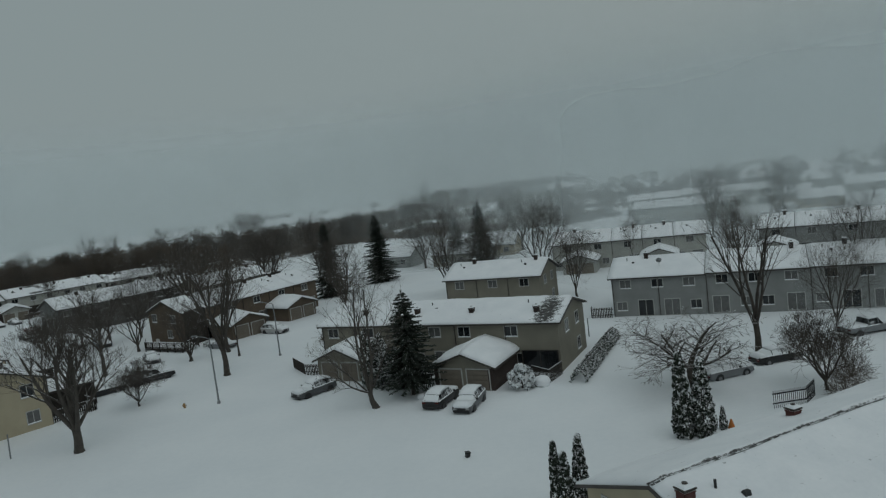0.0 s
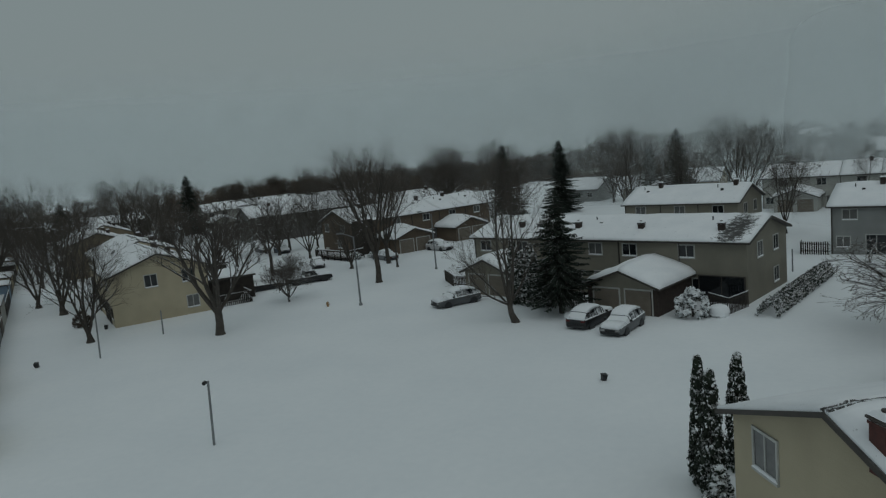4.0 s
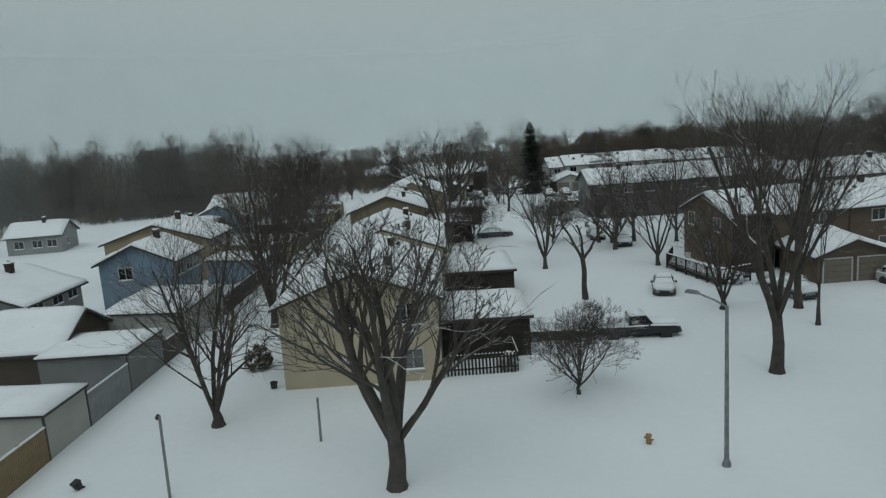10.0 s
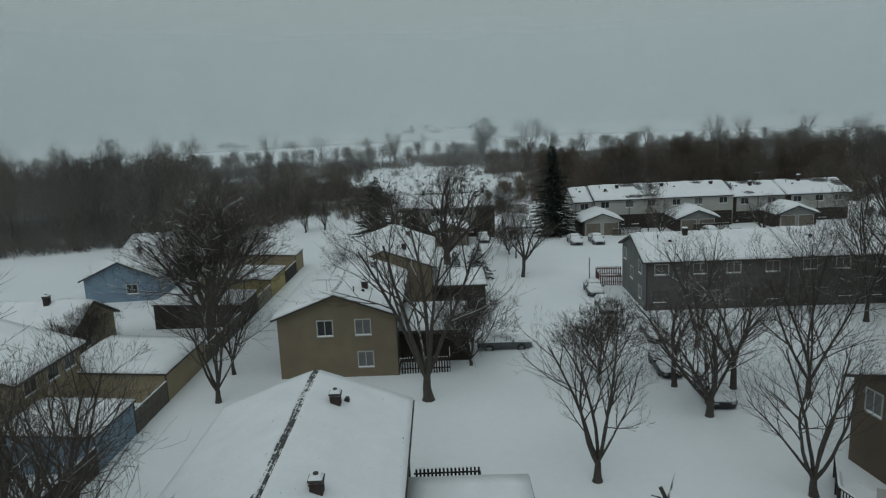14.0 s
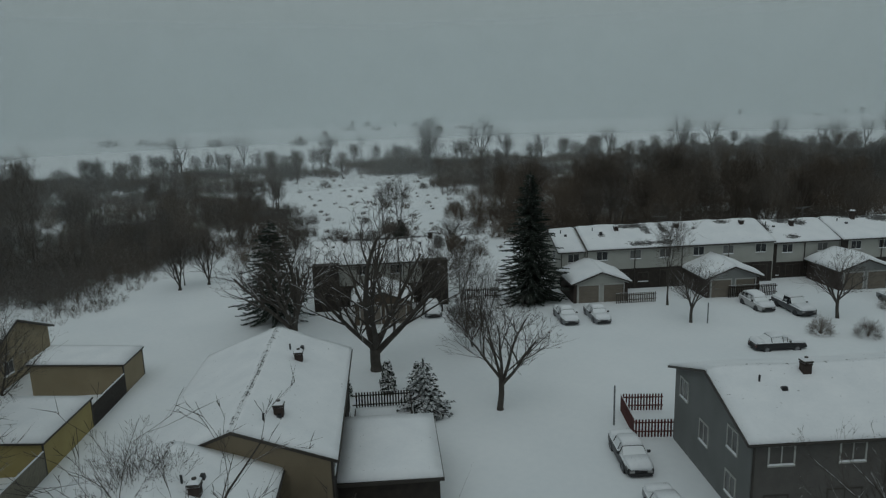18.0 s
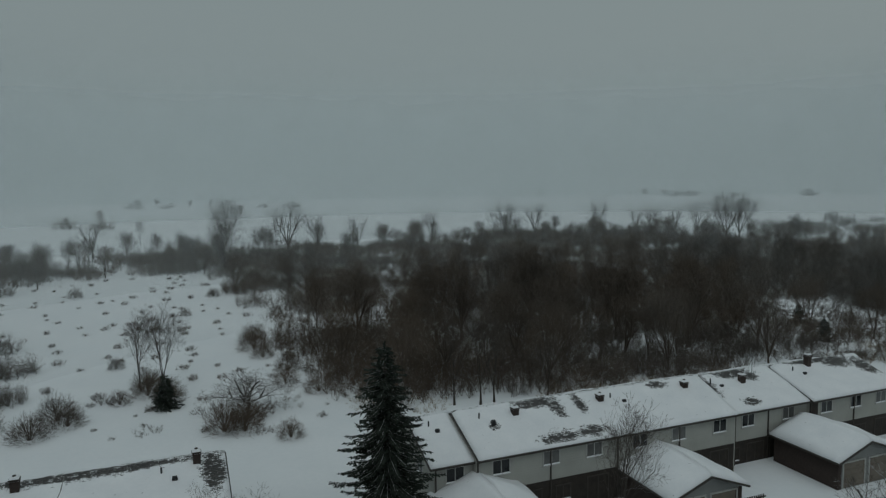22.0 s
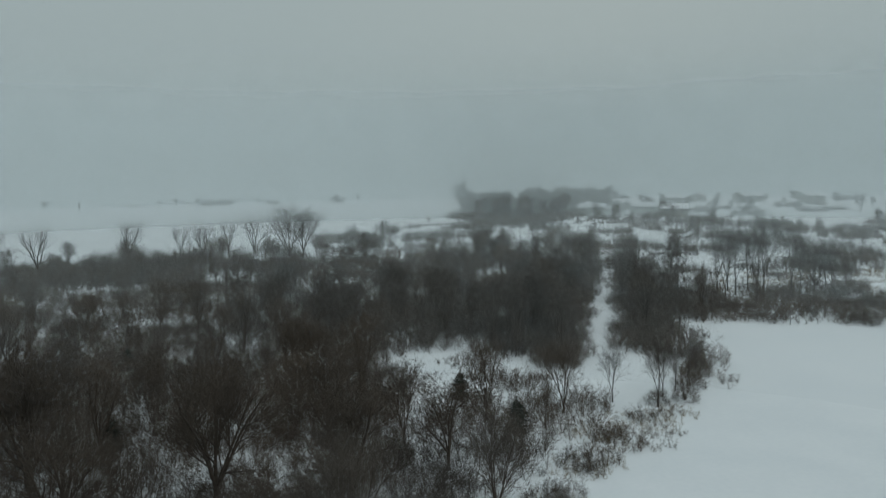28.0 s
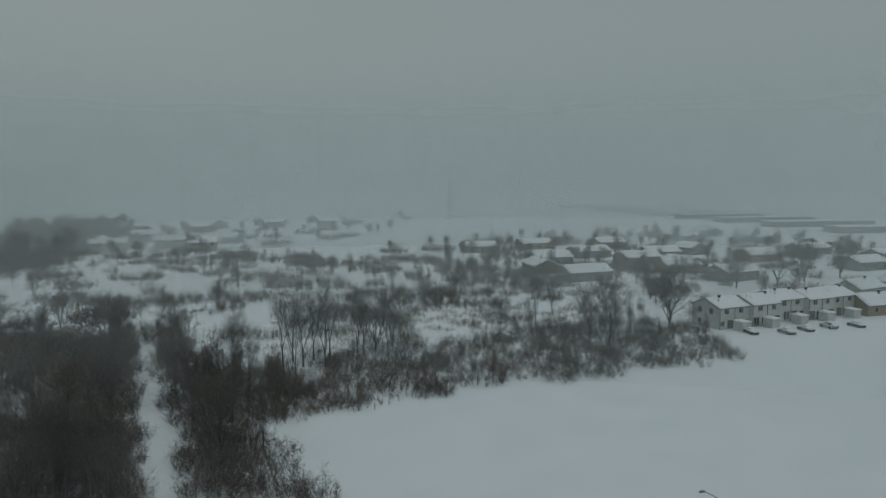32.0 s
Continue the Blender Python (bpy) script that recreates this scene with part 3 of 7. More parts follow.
def flat_garage(house, x0, x1, y0, y1, h, seed, wall=None, posts=True):
    """A low timber garage built against a house, under a nearly flat snowy roof; x, y in the house's axes."""
    wall = wall or dark_wood_mat
    g = Geo()
    g.prism([(x0, y0), (x1, y0), (x1, y1), (x0, y1)], -0.2, h)
    low = part("garage", g, wall, house, "low dark timber garage")
    r = Geo()
    r.box(x0 - 0.25, y0 - 0.25, h + 0.003, x1 + 0.25, y1 - 0.02, h + 0.2)
    part("roof_edge", r, dark_trim_mat, low)
    part("snow_cover", snow_slab(x0 - 0.2, x1 + 0.2, y0 - 0.2, h + 0.2, y1 - 0.02, h + 0.28, 0.26, seed, 8, 6), roof_snow_mat, low, "smooth flat snow", True)
    dg = Geo()
    for k in range(2):
        a = x0 + 0.4 + k * (x1 - x0 - 0.5) / 2
        b = a + (x1 - x0 - 0.8) / 2 - 0.2
        for m in range(4):
            dg.box(a, y0 - 0.04, 0.05 + m * 0.5, b, y0 - 0.003, 0.52 + m * 0.5)
    part("garage_door", dg, garage_mat, low)


def gable_house(x, y, a, w, d, eave, rise, wall, label, seed=0.0, name="house", chim=True, windows=3):
    """A plain detached house: its front left corner at x, y, the ridge along a."""
    h = thing(name, label, "house", pose(x, y, 0, 0, 0, a))
    g = Geo()
    g.side([(0, -0.3), (d, -0.3), (d, eave), (d / 2, eave + rise), (0, eave)], 0, w)
    part("wall", g, wall, h)
    gable_roof(h, -0.4, w + 0.4, d, eave, eave + rise, 0.4, 0.28, seed, nx=8)
    if chim:
        chimney(h, w * 0.6, d * 0.42, eave + rise - 0.1)
    if windows:
        for u in (0.22, 0.55, 0.82):
            window(h, w * u, 0, 1.5 if eave < 4 else 3.9, 0, 1.3, 1.1, "", windows > 2)
        if windows > 2:
            for xx, aa in ((0, -90), (w, 90)):
                window(h, xx, d * 0.35, 1.5, aa, 1.2, 1.1)
                if eave > 4:
                    window(h, xx, d * 0.65, 3.9, aa, 1.2, 1.1)
    return h


def shed(x, y, a, w, d, h0, h1, wall, label, seed=0.0, tarp=False):
    """A garden shed with a single-pitch snowy roof: its front along a, the back lower or higher by h1."""
    s = thing("shed", label, "shed", pose(x, y, 0, 0, 0, a))
    g = Geo()
    g.side([(0, -0.2), (d, -0.2), (d, h1), (0, h0)], 0, w)
    part("wall", g, wall, s)
    r = Geo()
    r.side([(-0.15, h0), (d + 0.15, h1), (d + 0.15, h1 + 0.12), (-0.15, h0 + 0.12)], -0.15, w + 0.15)
    roof = part("roof", r, dark_trim_mat, s)
    part("snow_cover", snow_slab(-0.12, w + 0.12, -0.12, h0 + 0.12, d + 0.12, h1 + 0.12, 0.2, seed, 7, 7), roof_snow_mat, roof, "wind-packed snow", True)
    if tarp:
        t = Geo()
        for i in range(6):
            for j in range(4):
                px_, py_ = w * 0.3 + i * 0.5, 0.3 + j * 0.75 + 0.25 * noise.noise((i * 0.7, j, 4.0))
                z = h0 + 0.345 + (h1 - h0) * py_ / d + 0.04 * noise.noise((px_ * 3, py_ * 3, 0))
                t.v.append((px_, py_, z))
        t.f = [(j * 1 + i * 4, j + i * 4 + 1, j + (i + 1) * 4 + 1, j + (i + 1) * 4) for i in range(5) for j in range(3)]
        t.s = [0] * len(t.f)
        part("tarpaulin", t, tarp_mat, roof, "torn blue tarpaulin showing through the snow")
    for xx in (0, w):
        c = Geo()
        c.box(xx - 0.06, -0.04, -0.1, xx + 0.06, 0.05, h0)
        part("corner_board", c, dark_trim_mat, s)
    return s


def board_fence(p, q, height, mat, label, panel=2.4):
    """A close-boarded fence of panels between posts."""
    ob = thing("fence", label, "fence")
    d, a = math.hypot(q[0] - p[0], q[1] - p[1]), math.degrees(math.atan2(q[1] - p[1], q[0] - p[0]))
    m = pose(p[0], p[1], 0, 0, 0, a)
    n = max(1, round(d / panel))
    w = d / n
    g = Geo()
    k = int(w / 0.16)
    face = []
    for i in range(k):
        x0, x1 = w * i / k, w * (i + 1) / k
        face += [(x0 + 0.004, -0.012), (x0 + 0.012, -0.026), (x1 - 0.012, -0.026), (x1 - 0.004, -0.012)]
    g.prism(face + [(w, 0.015), (0, 0.015)], -0.1, height)
    panel_me = g.mesh("panel", mat)
    g = Geo()
    g.box(-0.06, -0.06, -0.2, 0.06, 0.06, height + 0.1)
    post_me = g.mesh("post", mat)
    g = Geo()
    g.prism([(0, -0.05), (w, -0.05), (w, 0.05), (0, 0.05)], height, height + 0.09, top=[(0.03, -0.015), (w - 0.03, -0.015), (w - 0.03, 0.015), (0.03, 0.015)])
    cap_me = g.mesh("snow_cap", roof_snow_mat)
    for i in range(n):
        e = part("panel", panel_me, None, ob)
        e.matrix_basis = m @ pose(i * w, 0, 0)
        part("snow_cap", cap_me, None, e)
        part("post", post_me, None, ob).matrix_basis = m @ pose(i * w, 0.05, 0)
    return ob


def antenna(x, y, z, a, size=1.0):
    t = thing("tv_antenna", "thin metal television antenna on a roof", "antenna", put(x, y, z, a, size))
    g = Geo()
    g.tube([(0, 0, -0.6), (0, 0, 1.3)], [0.025, 0.02], 6)
    part("mast", g, steel_mat, t)
    g = Geo()
    g.tube([(-1.1, 0, 1.25), (1.3, 0, 1.3)], [0.025, 0.02], 5)
    part("boom", g, steel_mat, t)
    for k in range(7):
        g = Geo()
        u, q = -1.05 + 0.37 * k, 0.75 - 0.07 * k
        g.tube([(u - 0.15, -q, 1.26), (u, 0, 1.28), (u - 0.15, q, 1.26)], [0.012] * 3, 4)
        part("element", g, steel_mat, t)


def street_lamp(x, y, h, a, arm=1.6, label="grey steel street lamp with a curved arm", rise=0.27):
    t = thing("street_lamp", label, "street lamp", pose(x, y, 0, 0, 0, a))
    g = Geo()
    g.tube([(0, 0, -0.2), (0, 0, h * 0.5), (0, 0, h)], [0.11, 0.09, 0.07], 8)
    part("pole", g, steel_mat, t)
    g = Geo()
    g.tube([(0, 0, h - 0.05), (arm * 0.45, 0, h + rise * arm * 0.5), (arm, 0, h + rise * arm)], [0.045, 0.04, 0.035], 6)
    part("arm", g, steel_mat, t)
    g = Geo()
    z = h + rise * arm
    g.prism([(arm - 0.1, -0.1), (arm + 0.5, -0.13), (arm + 0.62, 0), (arm + 0.5, 0.13), (arm - 0.1, 0.1)], z - 0.04, z + 0.1, top=[(arm, -0.06), (arm + 0.45, -0.08), (arm + 0.5, 0), (arm + 0.45, 0.08), (arm, 0.06)])
    part("lamp_head", g, steel_mat, t, "flat grey lamp head with snow")
    g = Geo()
    g.tube([(0, 0, -0.1), (0, 0, 0.12), (0, 0, 0.3)], [0.2, 0.19, 0.11], 8)
    part("base", g, steel_mat, t)


def pole(x, y, h, label="grey steel pole leaning in the snow", lean=3.0, head=True):
    t = thing("pole", label, "pole", pose(x, y, 0, 0, lean, 0))
    g = Geo()
    g.tube([(0, 0, -0.2), (0, 0, h)], [0.07, 0.06], 8)
    part("post", g, steel_mat, t)
    if head:
        g = Geo()
        g.tube([(0, 0, h - 0.12), (-0.22, 0, h - 0.08), (-0.3, 0, h - 0.2)], [0.06, 0.09, 0.11], 7)
        part("lamp_head", g, black_mat, t)


# ---- trees ----
def sliver(g, p, d, length, width, rnd, slot=0):
    """A finest twig or spray of needles: one pointed face from p along d."""
    side = d.orthogonal()
    side.rotate(Matrix.Rotation(rnd.uniform(0, 6.28), 3, d).to_quaternion())
    side = side.normalized() * width
    g.add([p - side, p + side, p + d * length], [(0, 1, 2)], slot)


def bare_tree_meshes(seed, height, spread, trunk_r, fork=0.2, limbs=4, levels=5, droop=0.0, twigs=1.0, lean=0.0, width=8.0, fuzz=1, kids_at=(9, 6, 4, 2), aims=(), splay=1.0, clear=0.17):
    """A leafless broad-leaved tree: a short trunk, a few long bowed limbs with side branches, and fine twigs as a mesh of their own."""
    rnd = random.Random(seed)
    wood, fine = Geo(), Geo()

    def branch(p, d, length, r, level, rise):
        n = 7 if level == 1 else 5 if level == 2 else 4 if level == 3 else 3
        pts, rad, dirs = [p], [r], [d]
        bend = Vector((rnd.uniform(-1, 1), rnd.uniform(-1, 1), 0)) * 0.06
        for i in range(n):
            wob = Vector((rnd.uniform(-1, 1), rnd.uniform(-1, 1), rnd.uniform(-0.7, 0.7))) * (0.06 + 0.035 * level)
            up = Vector((0, 0, rise if level < 3 else 0.05 - droop))
            if droop and level < 3 and i > n * 0.45:
                up.z = -droop * 0.8
            d = (d + wob + bend + up).normalized()
            p = p + d * (length / n)
            pts.append(p)
            dirs.append(d)
            rad.append(r * (1 - 0.68 * (i + 1) / n))
        if level < 3:
            wood.tube(pts, rad, 6 if level == 1 else 4, cap=False)
        else:
            fine.tube(pts, [max(q, 0.0065) for q in rad], 3, cap=False)
        if level >= levels:
            for _ in range(fuzz):
                t = rnd.uniform(0.25, 1.0)
                i = min(int(t * n), n - 1)
                out = (d + Vector((rnd.uniform(-1, 1), rnd.uniform(-1, 1), rnd.uniform(-0.6, 0.9))) * 0.8).normalized()
                sliver(fine, pts[i].lerp(pts[i + 1], t * n - i), out, length * rnd.uniform(0.35, 0.8), 0.011, rnd)
            return
        kids = kids_at[level - 1]
        if level > 2:
            kids = max(2, round(kids * twigs))
        turn = rnd.uniform(0, 6.28)
        for k in range(kids):
            first = clear if level == 1 else 0.17
            t = first + (1 - first) * (k + rnd.uniform(0, 0.9)) / kids if level < 3 else rnd.uniform(0.3, 1.0)
            t = min(t, 1.0)
            i = min(int(t * n), n - 1)
            q = pts[i].lerp(pts[i + 1], t * n - i)
            dd = dirs[i + 1]
            axis = dd.orthogonal()
            turn += 2.4 + rnd.uniform(-0.6, 0.6)
            axis.rotate(Matrix.Rotation(turn, 4, dd).to_quaternion())
            nd = dd.copy()
            nd.rotate(Matrix.Rotation((rnd.uniform(0.5, 1.0) if level == 1 else rnd.uniform(0.45, 0.95)) * splay, 4, axis).to_quaternion())
            nd.z += 0.12 - droop * (0.6 if level > 1 else 0)
            nd.normalize()
            here = rad[i] + (rad[i + 1] - rad[i]) * (t * n - i)
            left = 1.0 - 0.58 * t
            branch(q, nd, length * left * rnd.uniform(0.5, 0.85) * (1.0 if level < 3 else 1.35 if level == 3 else 1.9), max(here * rnd.uniform(0.45, 0.75), 0.006), level + 1, rise * 0.7)

    start = Vector((0, 0, -0.15))
    top = Vector((lean * height * fork, 0.1, height * fork))
    mid = start.lerp(top, 0.55) + Vector((rnd.uniform(-0.08, 0.08), rnd.uniform(-0.08, 0.08), 0))
    wood.tube([start, Vector((lean * 0.3, 0, 0.25)), mid, top], [trunk_r * 1.5, trunk_r * 1.12, trunk_r * 0.95, trunk_r * 0.9], 8, cap=False)
    for k in range(limbs):
        a = 2 * math.pi * (k + rnd.uniform(-0.3, 0.3)) / limbs
        tilt = rnd.uniform(0.4, 0.92) * spread if k else rnd.uniform(0.05, 0.2)
        d = Vector((math.cos(a) * math.sin(tilt), math.sin(a) * math.sin(tilt), math.cos(tilt)))
        branch(top - Vector((0, 0, rnd.uniform(0, 0.25) * height * fork if k else 0)), d, height * (1 - fork) * rnd.uniform(0.82, 1.0) * (1 - 0.22 * tilt), trunk_r * rnd.uniform(0.5, 0.72), 1, 0.03 + 0.035 * (k > 0))
    for turn_, tilt, long_, low in aims:
        a = radians(turn_)
        d = Vector((math.cos(a) * math.sin(tilt), math.sin(a) * math.sin(tilt), math.cos(tilt)))
        branch(start.lerp(top, low), d, long_, trunk_r * (0.62 if tilt < 0.6 else 0.46), 1, 0.05)
    # bring the crown to its height and width
    out = sorted(max(abs(q[0]), abs(q[1])) for q in fine.v)
    sz = height / sorted(q[2] for q in fine.v)[int(len(fine.v) * 0.997)]
    sx = 0.5 * width / out[int(len(out) * 0.97)]
    for g in (wood, fine):
        g.v = [(q[0] * (1 + (sx - 1) * min(1, q[2] / height / fork)), q[1] * (1 + (sx - 1) * min(1, q[2] / height / fork)), q[2] * sz) if q[2] > 0 else q for q in g.v]
    return wood, fine


tree_kinds = {}


def tree_kind(key, bark, crown=twig_mat, **kw):
    w, f = bare_tree_meshes(**kw)
    tree_kinds[key] = (w.mesh("trunk", bark, True), f.mesh("crown", crown))


tree_kind("tall", bark_mat, seed=3, height=15, spread=0.8, trunk_r=0.25, fork=0.13, limbs=5, twigs=1.0, width=12)
tree_kind("tall_b", bark_mat, seed=8, height=14, spread=0.72, trunk_r=0.23, fork=0.14, limbs=5, twigs=0.9, width=10.5)
tree_kind("wide", pale_bark_mat, seed=5, height=9, spread=0.85, trunk_r=0.26, fork=0.16, limbs=6, twigs=0.7, width=9.5, fuzz=2, kids_at=(7, 5, 3, 2), splay=0.8)
tree_kind("leaning", pale_bark_mat, seed=91, height=14.5, spread=0.5, trunk_r=0.29, fork=0.12, limbs=0, twigs=0.75, width=10.5, fuzz=2, lean=-0.3, kids_at=(7, 5, 3, 2), splay=0.85, clear=0.3,
          aims=((185, 0.32, 11.5, 1.0), (170, 0.85, 7.0, 0.9), (205, 1.25, 6.0, 1.0), (10, 0.22, 11.5, 0.8), (90, 0.45, 9.0, 1.0), (270, 0.5, 9.0, 0.95), (20, 0.8, 6.0, 1.0)))
tree_kind("vase", pale_bark_mat, seed=97, height=16, spread=0.5, trunk_r=0.36, fork=0.13, limbs=0, twigs=0.75, width=13.5, fuzz=2, kids_at=(7, 5, 3, 2), splay=0.8, clear=0.36,
          aims=((20, 0.18, 14.0, 1.0), (110, 0.4, 13.5, 0.9), (190, 0.3, 14.0, 1.0), (250, 0.5, 12.5, 0.85), (320, 0.42, 13.0, 1.0), (70, 0.72, 10.0, 1.0)))
tree_kind("airy", bark_mat, seed=103, height=13, spread=0.62, trunk_r=0.27, fork=0.2, limbs=5, twigs=0.7, width=9.5, fuzz=1, kids_at=(6, 4, 3, 2), splay=0.75, clear=0.3)
tree_kind("wide_b", pale_bark_mat, seed=14, height=8.5, spread=0.75, trunk_r=0.19, fork=0.27, limbs=5, droop=0.02, twigs=0.7, width=7.8, fuzz=2, kids_at=(7, 5, 3, 2), splay=0.85)
tree_kind("fork", pale_bark_mat, seed=27, height=9, spread=0.8, trunk_r=0.26, fork=0.19, limbs=6, twigs=0.7, width=8.6, fuzz=3, kids_at=(6, 5, 4, 2), splay=0.75, clear=0.26)
tree_kind("droop", bark_mat, seed=21, height=6.0, spread=1.25, trunk_r=0.17, fork=0.3, limbs=6, droop=0.12, twigs=0.6, width=11.5)
tree_kind("small", bark_mat, seed=31, height=5.2, spread=1.0, trunk_r=0.1, fork=0.12, limbs=7, twigs=0.9, width=6.0)
tree_kind("slim", bark_mat, seed=41, height=11, spread=0.6, trunk_r=0.13, fork=0.24, limbs=3, twigs=0.7, width=5.0)
tree_kind("slim_b", bark_mat, seed=45, height=9.5, spread=0.62, trunk_r=0.11, fork=0.2, limbs=3, twigs=0.7, width=4.6)
tree_kind("vee", bark_mat, seed=52, height=12, spread=0.75, trunk_r=0.3, fork=0.08, limbs=5, twigs=0.8, width=8.5)
tree_kind("oak", bark_mat, seed=74, height=13.6, spread=0.72, trunk_r=0.34, fork=0.2, limbs=7, twigs=0.9, width=13.5, fuzz=3)
tree_kind("brown", wood_bark_mat, russet_twig_mat, seed=63, height=12, spread=0.8, trunk_r=0.26, fork=0.18, limbs=5, twigs=0.9, width=11, fuzz=5)
tree_kind("brown_b", wood_bark_mat, russet_twig_mat, seed=67, height=11, spread=0.7, trunk_r=0.22, fork=0.22, limbs=4, twigs=0.9, width=9, fuzz=5)


def bare_tree(x, y, kind, s=1.0, a=0.0, label="leafless broad-leaved tree standing in the snow", group=""):
    t = thing("tree", label, "tree", put(x, y, 0, a, s), group)
    part("trunk", tree_kinds[kind][0], None, t)
    part("crown", tree_kinds[kind][1], None, t, "fine bare twigs")
    return t


def spruce_meshes(seed, height, radius, base=0.6, gaps=0.1):
    """A spruce: a straight trunk and uneven whorls of boughs that sag and lift again at the tips, hung with short sprays."""
    rnd = random.Random(seed)
    wood, leaf = Geo(), Geo()
    wood.tube([(0, 0, -0.2), (0, 0, height * 0.5), (0, 0, height)], [0.06 + 0.016 * height, 0.02 + 0.009 * height, 0.02], 7)
    z = base
    while z < height - 0.15:
        t = (z - base) / (height - base)
        r = radius * min(1.0, 0.72 + 2.5 * t) * (1 - t) ** 0.72 + 0.12
        n = max(6, int(8 * (1 - t) + 6))
        turn = rnd.uniform(0, 6.28)
        for k in range(n):
            if rnd.random() < gaps:
                continue
            a = turn + 2 * math.pi * (k + rnd.uniform(-0.3, 0.3)) / n
            rr = r * (rnd.uniform(0.6, 1.1) if rnd.random() < 0.85 else rnd.uniform(1.05, 1.3))
            out = Vector((math.cos(a), math.sin(a), 0))
            sag = rr * rnd.uniform(0.22, 0.42) * (1 - 0.75 * t)
            z0 = z + rnd.uniform(-0.08, 0.08)
            steps = max(3, int(rr / 0.17))
            pts = [Vector((0, 0, z0)) + out * rr * (i / steps) + Vector((0, 0, -sag * (1.5 * i / steps - 0.62 * (i / steps) ** 2.4))) for i in range(steps + 1)]
            wood.tube([pts[0], pts[steps // 2], pts[-1]], [0.03, 0.018, 0.006], 3, cap=False)
            across = Vector((-out.y, out.x, 0))
            for i in range(max(1, steps // 6), steps + 1):
                u = i / steps
                reach = (0.2 + 0.42 * (1 - u) * min(1.0, rr / 1.5)) * rnd.uniform(0.75, 1.25)
                for sgn in (-1, 1):
                    d = (across * sgn * rnd.uniform(0.7, 1.0) + out * rnd.uniform(0.35, 0.9) + Vector((0, 0, rnd.uniform(-0.75, 0.05)))).normalized()
                    sliver(leaf, pts[i], d, reach, 0.085, rnd)
                    sliver(leaf, pts[i] + d * reach * 0.45, (d + out * 0.6 + Vector((0, 0, rnd.uniform(-0.7, 0.2)))).normalized(), reach * 0.6, 0.07, rnd)
                sliver(leaf, pts[i], (out + Vector((rnd.uniform(-0.3, 0.3), rnd.uniform(-0.3, 0.3), rnd.uniform(-0.6, 0.5)))).normalized(), 0.3, 0.055, rnd)
        z += rnd.uniform(0.2, 0.36) * (0.7 + 0.4 * (1 - t))
    for _ in range(40):
        sliver(leaf, Vector((0, 0, height - rnd.uniform(0, 0.7))), Vector((rnd.uniform(-0.5, 0.5), rnd.uniform(-0.5, 0.5), 1)).normalized(), 0.32, 0.035, rnd)
    return wood, leaf


def arborvitae_meshes(seed, height, radius, ball=False):
    """A dense cedar or clipped shrub: lumps of foliage packed over a blunt column or dome, each lump a shell of small sprays."""
    rnd = random.Random(seed)
    wood, leaf = Geo(), Geo()
    wood.tube([(0, 0, -0.2), (0, 0, height * 0.85)], [0.1, 0.02], 6)
    for i in range(int(75 * height * radius / 3)):
        t = rnd.random() ** 0.9
        a = i * 2.4 + rnd.uniform(-0.4, 0.4)
        if ball:
            prof = radius * (1 - 0.35 * ((0.35 - t) / 0.35) ** 2 if t < 0.35 else math.sqrt(max(0.03, 1 - ((t - 0.35) / 0.62) ** 2)))
            size = rnd.uniform(0.16, 0.3)
        else:
            prof = radius * min(1, 2.4 * t + 0.72) * max(0.05, 1 - t) ** 0.42 * (1 + 0.25 * noise.noise((2.2 * math.cos(a) + seed, 2.2 * math.sin(a), t * height * 0.9)))
            size = rnd.uniform(0.2, 0.42) * (1 - 0.35 * t)
        reach = max(0.0, prof - size * 0.7) * rnd.uniform(0.8, 1.0)
        c = Vector((reach * math.cos(a), reach * math.sin(a), max(size * 0.5, t * (height - size))))
        for _ in range(34):
            d = Vector((rnd.gauss(0, 1), rnd.gauss(0, 1), rnd.gauss(0.15, 1))).normalized()
            p = c + Vector((d.x, d.y, d.z * 1.3)) * size * rnd.uniform(0.75, 1.05)
            u = d.orthogonal()
            u.rotate(Matrix.Rotation(rnd.uniform(0, 6.28), 3, d).to_quaternion())
            u = u.normalized() * rnd.uniform(0.04, 0.085)
            v = d.cross(u).normalized() * rnd.uniform(0.07, 0.14) + d * rnd.uniform(-0.02, 0.07)
            leaf.add([p - u - v, p + u - v * 0.6, p + v, p - u + v * 0.4], [(0, 1, 2), (0, 2, 3)])
    return wood, leaf


conifers = {}
for key, fn, args in (("spruce", spruce_meshes, (4, 15.0, 4.3)), ("spruce_b", spruce_meshes, (9, 10.5, 4.3, 1.2, 0.3)), ("lone_spruce", spruce_meshes, (23, 10.2, 3.3, 1.7, 0.1)), ("small_spruce", spruce_meshes, (15, 4.2, 1.7, 0.3)),
                      ("snow_spruce", spruce_meshes, (17, 4.4, 2.0, 0.3)), ("column", arborvitae_meshes, (2, 6.0, 1.25)), ("column_b", arborvitae_meshes, (6, 3.6, 1.0)), ("cone", arborvitae_meshes, (7, 2.15, 1.3, True)), ("brown_ball", arborvitae_meshes, (8, 2.2, 1.2, True))):
    w_, l_ = fn(*args)
    conifers[key] = (w_.mesh("trunk", bark_mat, True), l_.mesh("crown", snowy_needle_mat if key == "snow_spruce" else needle_mat if "spruce" in key else shrub_mat if key == "cone" else brown_shrub_mat if key == "brown_ball" else cedar_mat))


